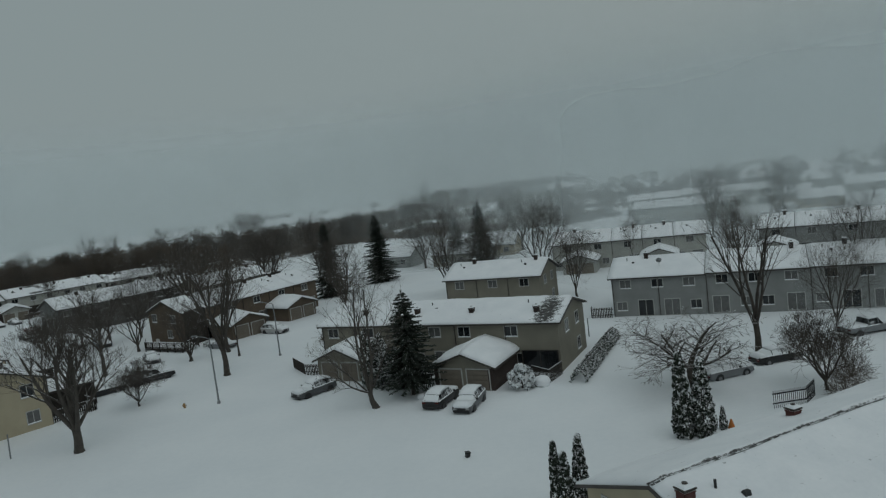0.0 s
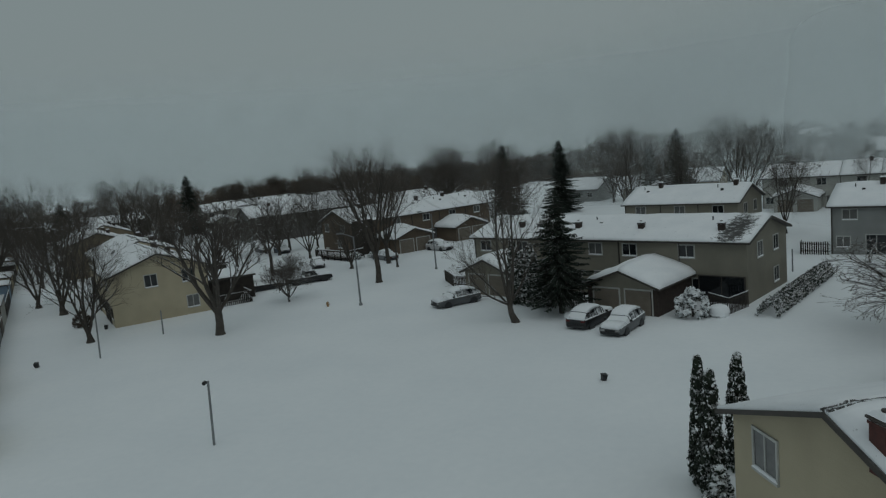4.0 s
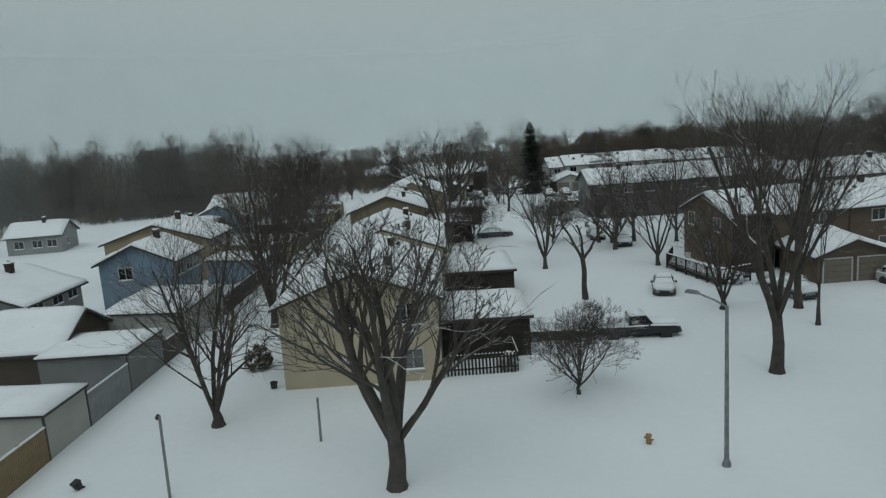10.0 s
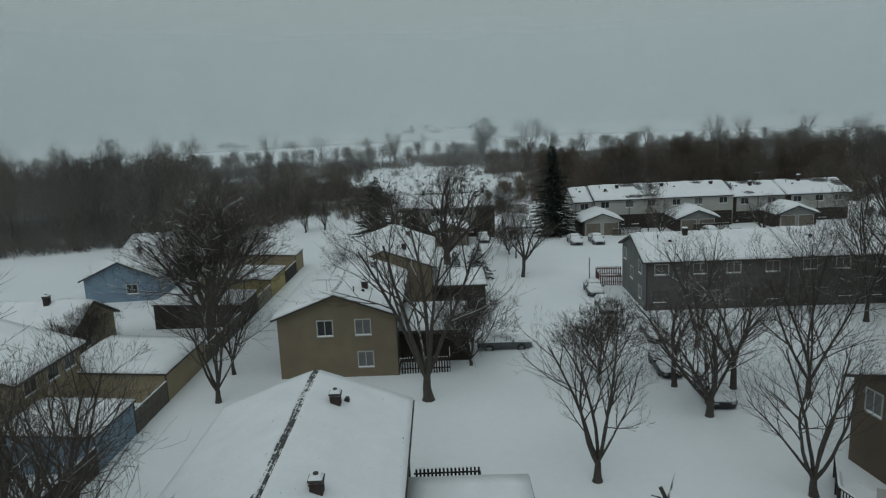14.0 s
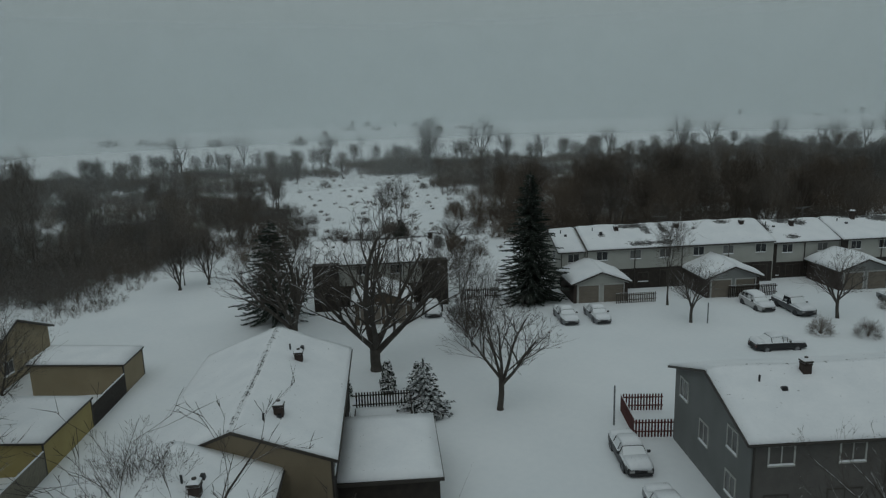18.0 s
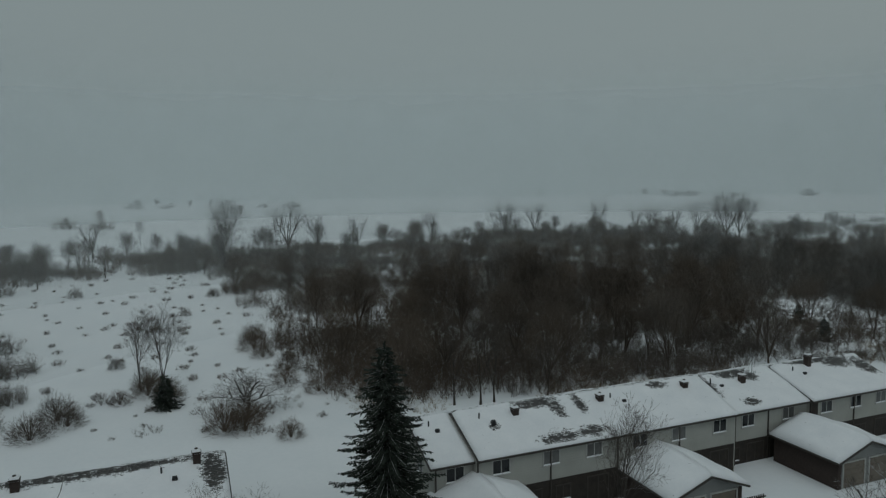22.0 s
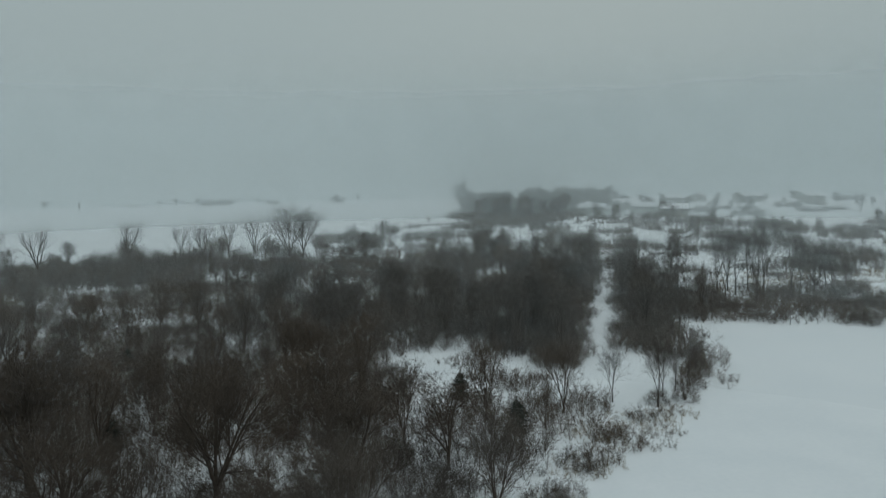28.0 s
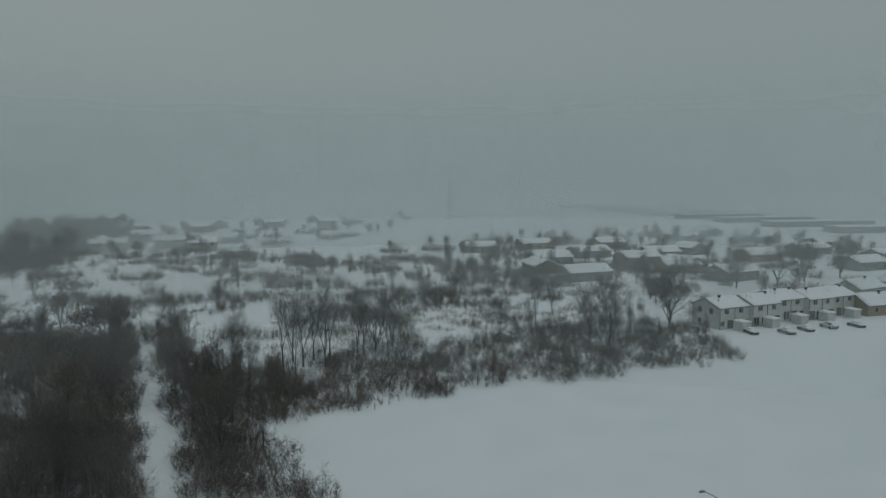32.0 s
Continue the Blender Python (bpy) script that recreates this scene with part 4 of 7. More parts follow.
def conifer(x, y, kind, s=1.0, a=0.0, label="dark green spruce dusted with snow", name="conifer_tree", slim=1.0):
    t = thing(name, label, "tree", put(x, y, 0, a, s) @ Matrix.Diagonal((slim, slim, 1, 1)))
    part("trunk", conifers[kind][0], None, t)
    part("crown", conifers[kind][1], None, t, "needled boughs holding snow")
    return t


def thicket_mesh(seed, size, count, low, high, twigs=8, thin=0.012):
    """A patch of leafless scrub: clumps of thin arching stems that end in a haze of fine twigs."""
    rnd = random.Random(seed)
    g = Geo()
    for _ in range(count):
        rr, th = size * math.sqrt(rnd.random()), rnd.uniform(0, 6.28)
        x, y = rr * math.cos(th), rr * math.sin(th)
        h = rnd.uniform(low, high)
        for k in range(rnd.randint(3, 5)):
            a, tilt = rnd.uniform(0, 6.28), rnd.uniform(0.1, 0.75)
            d = Vector((math.cos(a) * math.sin(tilt), math.sin(a) * math.sin(tilt), math.cos(tilt)))
            p0 = Vector((x, y, -0.1))
            hh = h * rnd.uniform(0.6, 1.0)
            p1 = p0 + d * hh * 0.5 + Vector((rnd.uniform(-0.2, 0.2), rnd.uniform(-0.2, 0.2), 0))
            p2 = p1 + (d + Vector((rnd.uniform(-0.5, 0.5), rnd.uniform(-0.5, 0.5), 0.15))).normalized() * hh * 0.5
            r = 0.007 + 0.005 * hh
            g.tube([p0, p1, p2], [r, r * 0.7, r * 0.3], 3, cap=False)
            for _k in range(twigs):
                u = rnd.uniform(0.22, 1)
                q = p0.lerp(p1, u * 2) if u < 0.5 else p1.lerp(p2, u * 2 - 1)
                w = Vector((rnd.uniform(-1, 1), rnd.uniform(-1, 1), rnd.uniform(-0.1, 0.9))).normalized()
                reach = hh * rnd.uniform(0.15, 0.36)
                sliver(g, q, w, reach, thin, rnd)
                for _j in range(3):
                    v = (w + Vector((rnd.uniform(-1, 1), rnd.uniform(-1, 1), rnd.uniform(-0.4, 0.8))) * 0.8).normalized()
                    sliver(g, q + w * reach * rnd.uniform(0.3, 0.8), v, reach * rnd.uniform(0.35, 0.7), thin * 0.8, rnd)
    return g


def bush_mesh(seed, radius, height, count):
    """A rounded leafless bush: stems from one stool and an even shell of fine twigs."""
    rnd = random.Random(seed)
    g = Geo()
    for _ in range(26):
        a, t = rnd.uniform(0, 6.28), rnd.uniform(0.1, 1.1)
        d = Vector((math.cos(a) * math.sin(t) * radius, math.sin(a) * math.sin(t) * radius, math.cos(t) * height * 0.85))
        g.tube([(0, 0, -0.1), d * 0.5 + Vector((0, 0, 0.1)), d], [0.022, 0.014, 0.005], 3, cap=False)
    for _ in range(count):
        a, t, q = rnd.uniform(0, 6.28), math.acos(rnd.uniform(-0.1, 1)), rnd.uniform(0.45, 0.95)
        bulge = q * (1 + 0.3 * noise.noise((2 * math.cos(a) + seed, 2 * math.sin(a), 2 * t)))
        d = Vector((math.cos(a) * math.sin(t) * radius, math.sin(a) * math.sin(t) * radius, math.cos(t) * height * 0.85 + 0.12))
        w = (d.normalized() + Vector((rnd.uniform(-1, 1), rnd.uniform(-1, 1), rnd.uniform(-0.5, 1))) * 0.7).normalized()
        sliver(g, d * bulge, w, rnd.uniform(0.25, 0.6), 0.011, rnd)
    return g


thickets = [thicket_mesh(50 + i, 6.5, 100, 1.0, 3.4, 11).mesh("scrub", brush_mat) for i in range(4)]
small_thickets = [thicket_mesh(60 + i, 3.0, 30, 1.2, 3.6, 11).mesh("scrub", brush_mat) for i in range(3)]
low_thickets = [thicket_mesh(70 + i, 3.0, 20, 0.7, 1.9, 9).mesh("low_scrub", brush_mat) for i in range(3)]
tufts = [thicket_mesh(75 + i, 0.7, 9, 0.4, 0.9, 8).mesh("weed_tuft", brush_mat) for i in range(2)]
bush_meshes = [bush_mesh(80 + i, 1.5, 2.1, 1500).mesh("bush", brush_mat) for i in range(3)]
reeds = [thicket_mesh(90 + i, 3.0, 60, 0.4, 1.1, 2).mesh("dry_grass", reed_mat) for i in range(2)]
wood_trees = {}
for key, kw in (("tall", dict(seed=103, height=13, spread=0.65, trunk_r=0.24, fork=0.2, limbs=4, width=7.5)), ("tall_b", dict(seed=108, height=12, spread=0.75, trunk_r=0.2, fork=0.12, limbs=5, width=8)), ("slim", dict(seed=141, height=11, spread=0.5, trunk_r=0.14, fork=0.3, limbs=3, width=4)),
                ("slim_b", dict(seed=145, height=9, spread=0.55, trunk_r=0.11, fork=0.2, limbs=3, width=4)), ("vee", dict(seed=152, height=11, spread=0.7, trunk_r=0.18, fork=0.06, limbs=4, width=6))):
    w_, f_ = bare_tree_meshes(levels=4, twigs=1.2, fuzz=7, **kw)
    w_.add(f_.v, f_.f, 1)
    wood_trees[key] = w_.mesh("woodland_tree", [wood_bark_mat, brush_mat])


def inside(x, y, poly):
    hit = False
    for (x0, y0), (x1, y1) in zip(poly, poly[1:] + poly[:1]):
        if (y0 > y) != (y1 > y) and x < (x1 - x0) * (y - y0) / (y1 - y0) + x0:
            hit = not hit
    return hit


def clear_of(x, y, r, poly, holes):
    """Whether a round patch lies within an area and off its holes."""
    ring = [(x, y)] + [(x + r * math.cos(t), y + r * math.sin(t)) for t in (0, 1.05, 2.1, 3.14, 4.2, 5.24)]
    return all(inside(px, py, poly) for px, py in ring) and not any(inside(px, py, h) for h in holes for px, py in ring)


def woodland(poly, step, seed, meshes, trees=(), tree_share=0.0, jitter=0.45, keep=1.0, scale=(0.8, 1.25), label="dense leafless scrub rising out of the snow", name="scrub", holes=(), reach=0.0, tall=1.0):
    """Patches of scrub over an area, each its own piece, with taller trees among them."""
    rnd = random.Random(seed)
    xs, ys = [p[0] for p in poly], [p[1] for p in poly]
    x = min(xs)
    while x < max(xs):
        y = min(ys)
        while y < max(ys):
            px, py = x + rnd.uniform(-jitter, jitter) * step, y + rnd.uniform(-jitter, jitter) * step
            a, s, r1, r2, r3, dx, dy = rnd.uniform(0, 360), rnd.uniform(*scale), rnd.random(), rnd.random(), rnd.random(), rnd.uniform(-3, 3), rnd.uniform(-3, 3)
            pick = rnd.randrange(len(meshes))
            if px < -275 or py > 335:
                r1, s = r1 * 1.45, s * 1.35
            if r1 < keep and clear_of(px, py, reach * s, poly, holes):
                ob = new(name, meshes[pick])
                ob.matrix_world = put(px, py, 0, a, s)
                tagged(ob, label, "scrub", kind="stuff")
            if r2 < tree_share and trees and clear_of(px + dx, py + dy, 0.5, poly, holes):
                ob = new("woodland_tree", wood_trees[trees[int(r3 * len(trees))]])
                ob.matrix_world = put(px + dx, py + dy, 0, a, (0.5 + 0.42 * r3) * tall)
                tagged(ob, "slender leafless trees of the snowy woodland", "tree", kind="stuff")
            y += step
        x += step


# ---- vehicles ----
def loft(stations, slot=0, g=None):
    """A skin over cross-sections along x: each (x, outline of (y, z) on the right side from bottom to top), mirrored."""
    g = g or Geo()
    rings = []
    for x, half in stations:
        ring = [(x, -y, z) for y, z in half] + [(x, y, z) for y, z in half[::-1]]
        rings.append(ring)
    n = len(rings[0])
    v = [p for r in rings for p in r]
    f = [(i * n + k, i * n + (k + 1) % n, (i + 1) * n + (k + 1) % n, (i + 1) * n + k) for i in range(len(rings) - 1) for k in range(n)]
    f += [tuple(range(n))[::-1], tuple(range((len(rings) - 1) * n, len(rings) * n))]
    return g.add(v, f, slot)


CAR_SHAPES = {
    # stations: x, half-width, sill, belt, roof, half-width of the roof
    "sedan": [(-2.34, 0.74, 0.4, 0.74, 0.8, 0.66), (-2.26, 0.84, 0.3, 0.92, 0.98, 0.74), (-1.6, 0.89, 0.24, 0.97, 1.04, 0.74), (-0.95, 0.9, 0.22, 0.97, 1.4, 0.6), (0.1, 0.9, 0.22, 0.96, 1.46, 0.6),
              (0.5, 0.9, 0.22, 0.95, 1.38, 0.62), (1.12, 0.9, 0.22, 0.94, 1.0, 0.76), (2.0, 0.87, 0.26, 0.86, 0.92, 0.74), (2.26, 0.82, 0.3, 0.76, 0.84, 0.7), (2.34, 0.72, 0.36, 0.64, 0.72, 0.62)],
    "suv": [(-2.28, 0.8, 0.48, 1.0, 1.06, 0.72), (-2.24, 0.88, 0.34, 1.04, 1.1, 0.76), (-1.75, 0.92, 0.3, 1.06, 1.5, 0.68), (-1.2, 0.93, 0.28, 1.05, 1.6, 0.66), (-0.4, 0.94, 0.28, 1.03, 1.64, 0.66), (0.3, 0.94, 0.28, 1.02, 1.58, 0.65),
            (0.62, 0.94, 0.28, 1.01, 1.4, 0.66), (1.3, 0.93, 0.28, 1.0, 1.06, 0.78), (2.05, 0.9, 0.32, 0.93, 0.99, 0.78), (2.26, 0.86, 0.36, 0.86, 0.92, 0.74), (2.34, 0.76, 0.42, 0.74, 0.82, 0.66)],
    "pickup": [(-2.78, 0.9, 0.55, 0.98, 1.03, 0.86), (-2.72, 0.94, 0.48, 1.04, 1.08, 0.88), (-0.7, 0.95, 0.38, 1.05, 1.1, 0.88), (-0.62, 0.95, 0.38, 1.05, 1.72, 0.7), (0.45, 0.95, 0.38, 1.07, 1.76, 0.7),
               (0.95, 0.95, 0.38, 1.08, 1.16, 0.82), (2.45, 0.93, 0.4, 1.02, 1.1, 0.82), (2.66, 0.9, 0.44, 0.96, 1.04, 0.78), (2.74, 0.82, 0.5, 0.82, 0.92, 0.72)],
}
car_parts = {}
wheel_geo, rim_geo = Geo(), Geo()
wheel_geo.tube([(0, -0.11, 0), (0, -0.1, 0), (0, 0.1, 0), (0, 0.11, 0)], [0.27, 0.33, 0.33, 0.27], 16)
rim_geo.tube([(0, -0.125, 0), (0, -0.09, 0)], [0.19, 0.22], 12)
rim_geo.tube([(0, 0.09, 0), (0, 0.125, 0)], [0.22, 0.19], 12)
for k_ in range(5):
    a_ = k_ * 1.2566
    rim_geo.box(-0.02 + 0.1 * math.cos(a_), -0.135, -0.02 + 0.1 * math.sin(a_), 0.02 + 0.1 * math.cos(a_), -0.12, 0.02 + 0.1 * math.sin(a_))
wheel_me, rim_me = wheel_geo.mesh("wheel", tyre_mat, True), rim_geo.mesh("rim", rim_mat)
lamp_glass = material("headlamp_glass", (0.4, 0.4, 0.4), (0.25, 0.25, 0.25), 0.15, 4, 0.05, 30)
tail_glass = material("tail_lamp_glass", (0.11, 0.014, 0.014), (0.06, 0.01, 0.01), 0.2, 4, 0.05, 30, snow=0.3)


def car_meshes(shape):
    if shape in car_parts:
        return car_parts[shape]
    st = CAR_SHAPES[shape]
    body = loft([(x, [(w * 0.86, s), (w * 0.97, s + 0.09), (w, (s + b) / 2), (w * 0.985, b - 0.05), (w * 0.92, b + 0.01)]) for x, w, s, b, r, rw in st])
    cabin = [(x, w, b, r, rw) for x, w, s, b, r, rw in st if r > b + 0.2]
    i0 = [q[0] for q in st].index(cabin[0][0])
    i1 = [q[0] for q in st].index(cabin[-1][0])
    ends = [st[max(i0 - 1, 0)]] + st[i0:i1 + 1] + [st[min(i1 + 1, len(st) - 1)]]
    glass = loft([(x, [(w * 0.93, b - 0.03), (w * 0.9, b + 0.02), ((w * 0.9 + rw) / 2, (b + max(r, b + 0.04)) / 2), (rw + 0.02, max(r, b + 0.04) - 0.05), (rw * 0.6, max(r, b + 0.04) - 0.03)]) for x, w, s, b, r, rw in ends])
    top = loft([(x, [(rw + 0.03, r - 0.07), (rw + 0.02, r - 0.02), (rw * 0.7, r + 0.01), (rw * 0.4, r + 0.015)]) for x, w, b, r, rw in cabin])
    # pillars of the roof
    for x, w, b, r, rw in cabin:
        for sgn in (-1, 1):
            top.tube([(x, sgn * w * 0.92, b), (x, sgn * (rw + 0.02), r - 0.03)], [0.04, 0.035], 4)
    snow = Geo()
    rng = random.Random(len(shape))
    for group in (st[:i0], st[i0:i1 + 1], st[i1 + 1:]):
        rows = []
        for n, (x, w, s, b, r, rw) in enumerate(group):
            high = max(r, b + 0.03) if group is not st[i0:i1 + 1] else r
            thick = (0.16 + rng.uniform(-0.03, 0.04)) * (0.55 if n in (0, len(group) - 1) else 1.0)
            ww = w * 0.88 if r < b + 0.2 else rw + 0.03
            rows.append((x * 0.99, [(ww, high - 0.06), (ww * 0.98, high + thick * 0.6), (ww * 0.78, high + thick), (ww * 0.3, high + thick * 1.12)]))
        loft(rows, 0, snow)
    f, l = st[-1], st[0]
    lamps, tails, bump_ = [], [], Geo()
    for sgn in (-1, 1):
        g = Geo()
        y0, y1 = sorted((sgn * f[1] * 0.55, sgn * f[1] * 0.98))
        g.box(f[0] - 0.12, y0, f[3] - 0.14, f[0] + 0.02, y1, f[3])
        lamps.append(g.mesh("headlight", lamp_glass))
        g = Geo()
        y0, y1 = sorted((sgn * l[1] * 0.6, sgn * l[1] * 1.02))
        g.box(l[0] - 0.03, y0, l[3] - 0.18, l[0] + 0.14, y1, l[3] - 0.02)
        tails.append(g.mesh("tail_light", tail_glass))
    arches, grille = [], Geo()
    for wx in (-1.4, 1.4) if shape != "pickup" else (-1.75, 1.75):
        g = Geo()
        g.tube([(wx, -st[4][1] - 0.012, 0.36), (wx, st[4][1] + 0.012, 0.36)], [0.4, 0.4], 16)
        arches.append(g.mesh("wheel_arch", black_mat))
    grille.box(f[0] - 0.05, -f[1] * 0.5, f[2] + 0.12, f[0] + 0.015, f[1] * 0.5, f[3] - 0.02)
    mirrors = []
    for sgn in (-1, 1):
        g = Geo()
        y0, y1 = sorted((sgn * (cabin[-1][1] - 0.02), sgn * (cabin[-1][1] + 0.17)))
        g.box(cabin[-1][0] + 0.12, y0, cabin[-1][2] + 0.02, cabin[-1][0] + 0.24, y1, cabin[-1][2] + 0.17)
        mirrors.append(g.mesh("side_mirror", black_mat))
    bump_.box(f[0] - 0.1, -f[1] * 0.95, f[2] - 0.04, f[0] + 0.07, f[1] * 0.95, f[2] + 0.14)
    rear_ = Geo()
    rear_.box(l[0] - 0.07, -l[1] * 0.95, l[2] - 0.04, l[0] + 0.1, l[1] * 0.95, l[2] + 0.14)
    glass_me, snow_me = glass.mesh("window_glass", car_glass_mat), snow.mesh("snow_load", roof_snow_mat, True)
    car_parts[shape] = (body, top, glass_me, snow_me, lamps, tails, (bump_.mesh("front_bumper", black_mat), rear_.mesh("rear_bumper", black_mat), arches, grille.mesh("grille", black_mat), mirrors))
    return car_parts[shape]


painted = {}


def car(x, y, a, shape="sedan", colour="silver", label="", sink=0.2):
    """A parked vehicle, its front towards a."""
    body, top, glass_me, snow_me, lamps, tails, bump_me = car_meshes(shape)
    if (shape, colour) not in painted:
        painted[shape, colour] = (body.mesh("body", paints[colour]), top.mesh("roof", paints[colour]))
    kind = {"sedan": "sedan", "suv": "sport utility car", "pickup": "pickup truck"}[shape]
    t = thing("pickup_truck" if shape == "pickup" else "car", label or f"{colour} {kind} buried under fresh snow", "truck" if shape == "pickup" else "car", put(x, y, bumpy(x, y) - sink + 0.03, a), "parked cars")
    b = part("body", painted[shape, colour][0], None, t)
    part("roof", painted[shape, colour][1], None, t)
    part("window_glass", glass_me, None, t, "dark tinted window glass")
    part("front_bumper", bump_me[0], None, t)
    part("rear_bumper", bump_me[1], None, t)
    for m in bump_me[2]:
        part("wheel_arch", m, None, t)
    part("grille", bump_me[3], None, t)
    for m in bump_me[4]:
        part("side_mirror", m, None, t)
    for m in lamps:
        part("headlight", m, None, t)
    for m in tails:
        part("tail_light", m, None, t, "red tail light")
    part("snow_load", snow_me, None, t, "thick snow on roof and bonnet")
    for wx in (-1.4, 1.4) if shape != "pickup" else (-1.75, 1.75):
        for sgn in (-1, 1):
            w = part("wheel", wheel_me, None, t)
            w.matrix_basis = pose(wx, sgn * 0.8, 0.33)
            part("rim", rim_me, None, w)
    return t


# ---- the estate: rows of town houses ----
five = [(5.75, 0, 0), (5.75, 0, 0), (5.75, 0, 0), (5.75, 0, 0), (5.7, 0, 0)]
row_a = row_house(-25.55, 76.1, -23.6, [(28.7, 0, 0)], 9.6, taupe_mat, "row of taupe two-storey town houses with a snowy roof", seed=1.0, rise=1.4, bald=0.15, spacing=5.6, upper=(1.6, 6.4, 10.4, 14.9, 18.4, 23.7), stacks=((5.2, 1.9, 5.55), (12.1, 1.8, 5.5), (18.8, 1.7, 5.45), (26.1, 1.7, 5.45)), bare=((0, 0.95, 0.45, 1.6, 0.75),))
window(row_a, 26.6, -0.07, 1.15, 0, 3.7, 2.1, "dark", False)
garage(-11.75, 63.3, -23.9, 6.2, 6.7, wall=taupe_mat, seed=2.0)
garage(-25.3, 71.2, -23.6, 5.6, 6.0, wall=taupe_mat, seed=2.5, brick=False)
row_house(10.4, 87.0, -21, [(11.5, 0, 0), (11.5, 0.12, 0), (11.5, 0.12, 0.4), (11.5, 0.25, 0)], 9.4, grey_mat, "long row of grey two-storey town houses with snow-covered roofs", seed=4.0)
row_house(-12.0, 102.6, -21.5, [(15.0, 0, 0)], 9.4, taupe_mat, "row of taupe town houses behind bare trees", seed=6.0, near=False)
row_house(8.0, 134.6, -16, five, 9.4, pale_mat, "row of pale town houses with brick chimneys", seed=7.0, near=False)
garage(9.0, 128.0, -16, wall=pale_mat, seed=7.5, brick=False)
garage(23.0, 124.2, -16, wall=pale_mat, seed=7.8, brick=False)
row_house(40.8, 209.0, -24, five, 9.4, pale_mat, "distant row of pale town houses in the haze", seed=8.0, near=False)
row_house(44.0, 123.5, -26, five, 9.4, grey_mat, "row of grey town houses with a long snowy roof", seed=8.5, near=False)
garage(40.5, 117.0, -26, wall=pale_mat, seed=8.7, brick=False)
row_house(2.4, 19.5, 27, [(29, 0, 0)], 10, sand_mat, "tan two-storey town house with a snow-covered roof", seed=9.0, red=True, back=True, bald=1.0, end_windows=((0.22, 4.2), (0.82, 4.4), (0.72, 1.3)), stacks=((0.12, 3.5, 6.45), (11.3, 7.8, 5.75), (18, 5.6, 6.8), (25, 5.6, 6.8)))
row_d = row_house(-52.4, 65.2, 141.5, [(14.6, 0, 0), (14.6, 0.35, -0.6)], 9.5, sand_mat, "row of sand-coloured town houses with a stepped snowy roof", seed=11.0, bald=1.0, back=True, stacks=((3.3, 3.0, 6.2), (10.6, 3.2, 6.25), (18.1, 2.2, 6.45), (25.9, 2.6, 6.6)), end_windows=((0.59, 4.2), (0.2, 4.2), (0.18, 1.4)), lower=dark_wood_mat, lower_h=4.95)
row_e = row_house(-90.6, 93.3, 141.5, [(15.5, 0, -0.7), (16.0, 0.3, -3.4)], 9.5, olive_mat, "row of olive-brown town houses with a snow-covered roof", seed=13.0, bald=0.6, back=True, stacks=((3.4, 2.0, 6.1), (11.3, 2.0, 6.1), (18.2, -0.6, 6.45), (26.3, -0.7, 6.4)), end_windows=((0.6, 4.15), (0.28, 4.15), (0.27, 1.45)), lower=dark_wood_mat, lower_h=4.95)
row_house(-86.7, 122.3, 49.5, [(14.4, 0, 0), (14.4, 0.1, 0)], 10.4, slate_mat, "grey two-storey town houses with snow-covered roof", seed=15.0, lower=slate_front_mat, lower_h=4.95, spacing=3.5, end_windows=((0.2, 4.1), (0.85, 4.2), (0.55, 2.7), (0.2, 1.4)))
row_house(-52.8, 100.0, 58, five, 9.2, brown_mat, "row of brown town houses with a timber-clad bay", seed=17.0, fins=((0.1, 3.4, 0.9),), end_windows=((0.28, 4.1), (0.82, 4.2), (0.42, 1.7)))
row_w = row_house(-122.8, 154.0, 52.5, [(3, -0.25, 0.6), (23.8, 0, 0), (9.4, -0.5, 1.1), (11.0, -0.45, 0.8)], 9.4, pale_mat, "row of pale town houses with wind-scoured snowy roofs", seed=19.0,
          lower=dark_wood_mat, dark_ends=(0, 1), stacks=((7.8, 3.3, 6.2), (15.6, 3.3, 6.2), (24.2, 3.3, 6.2), (31.4, 4.0, 5.75), (40.2, 4.6, 6.5)),
          bald=0.7, bare=((1, 0.3, 0.13, 2.6, 0.13), (1, 0.42, 0.16, 1.8, 0.13), (1, 0.3, 0.9, 2.6, 0.16), (1, 0.36, 0.72, 0.8, 0.3), (1, 0.45, 0.75, 0.7, 0.3), (1, 0.8, 0.9, 1.4, 0.12), (1, 0.11, 0.55, 0.5, 0.12),
                          (2, 0.08, 0.7, 1.1, 0.45), (2, 0.5, 0.93, 2.6, 0.2), (2, 0.66, 0.8, 1.2, 0.2), (2, 0.36, 0.17, 1.2, 0.12), (3, 0.45, 0.97, 3.6, 0.14), (3, 0.72, 0.84, 2.6, 0.24), (3, 0.96, 0.62, 1.7, 0.36)))
row_house(-139.9, 130.1, 52.7, [(15.3, 0, 0)], 9.4, pale_mat, "pair of pale town houses with dark timber bays", seed=23.0, bald=0.8, bare=((0, 0.5, 0.95, 9.0, 0.12), (0, 0.97, 0.7, 1.0, 0.5)), lower=dark_wood_mat, fins=((0.0, 2.9, 1.5), (12.4, 2.9, 1.5)))
for x in (26.85, 36.2):
    g = Geo()
    g.box(x, 0.75 if x > 30 else 0.95, -0.1, x + 1.0, 1.07 if x < 30 else 0.79, 4.5)
    part("party_wall", g, dark_wood_mat, row_w, "dark timber wall between two units")
garage(-118.8, 151.0, 52, seed=24.0, wall=pale_mat)
garage(-108.8, 162.7, 52, seed=25.0, wall=grey_mat)
garage(-98.9, 175.6, 52, seed=26.0, wall=grey_mat)
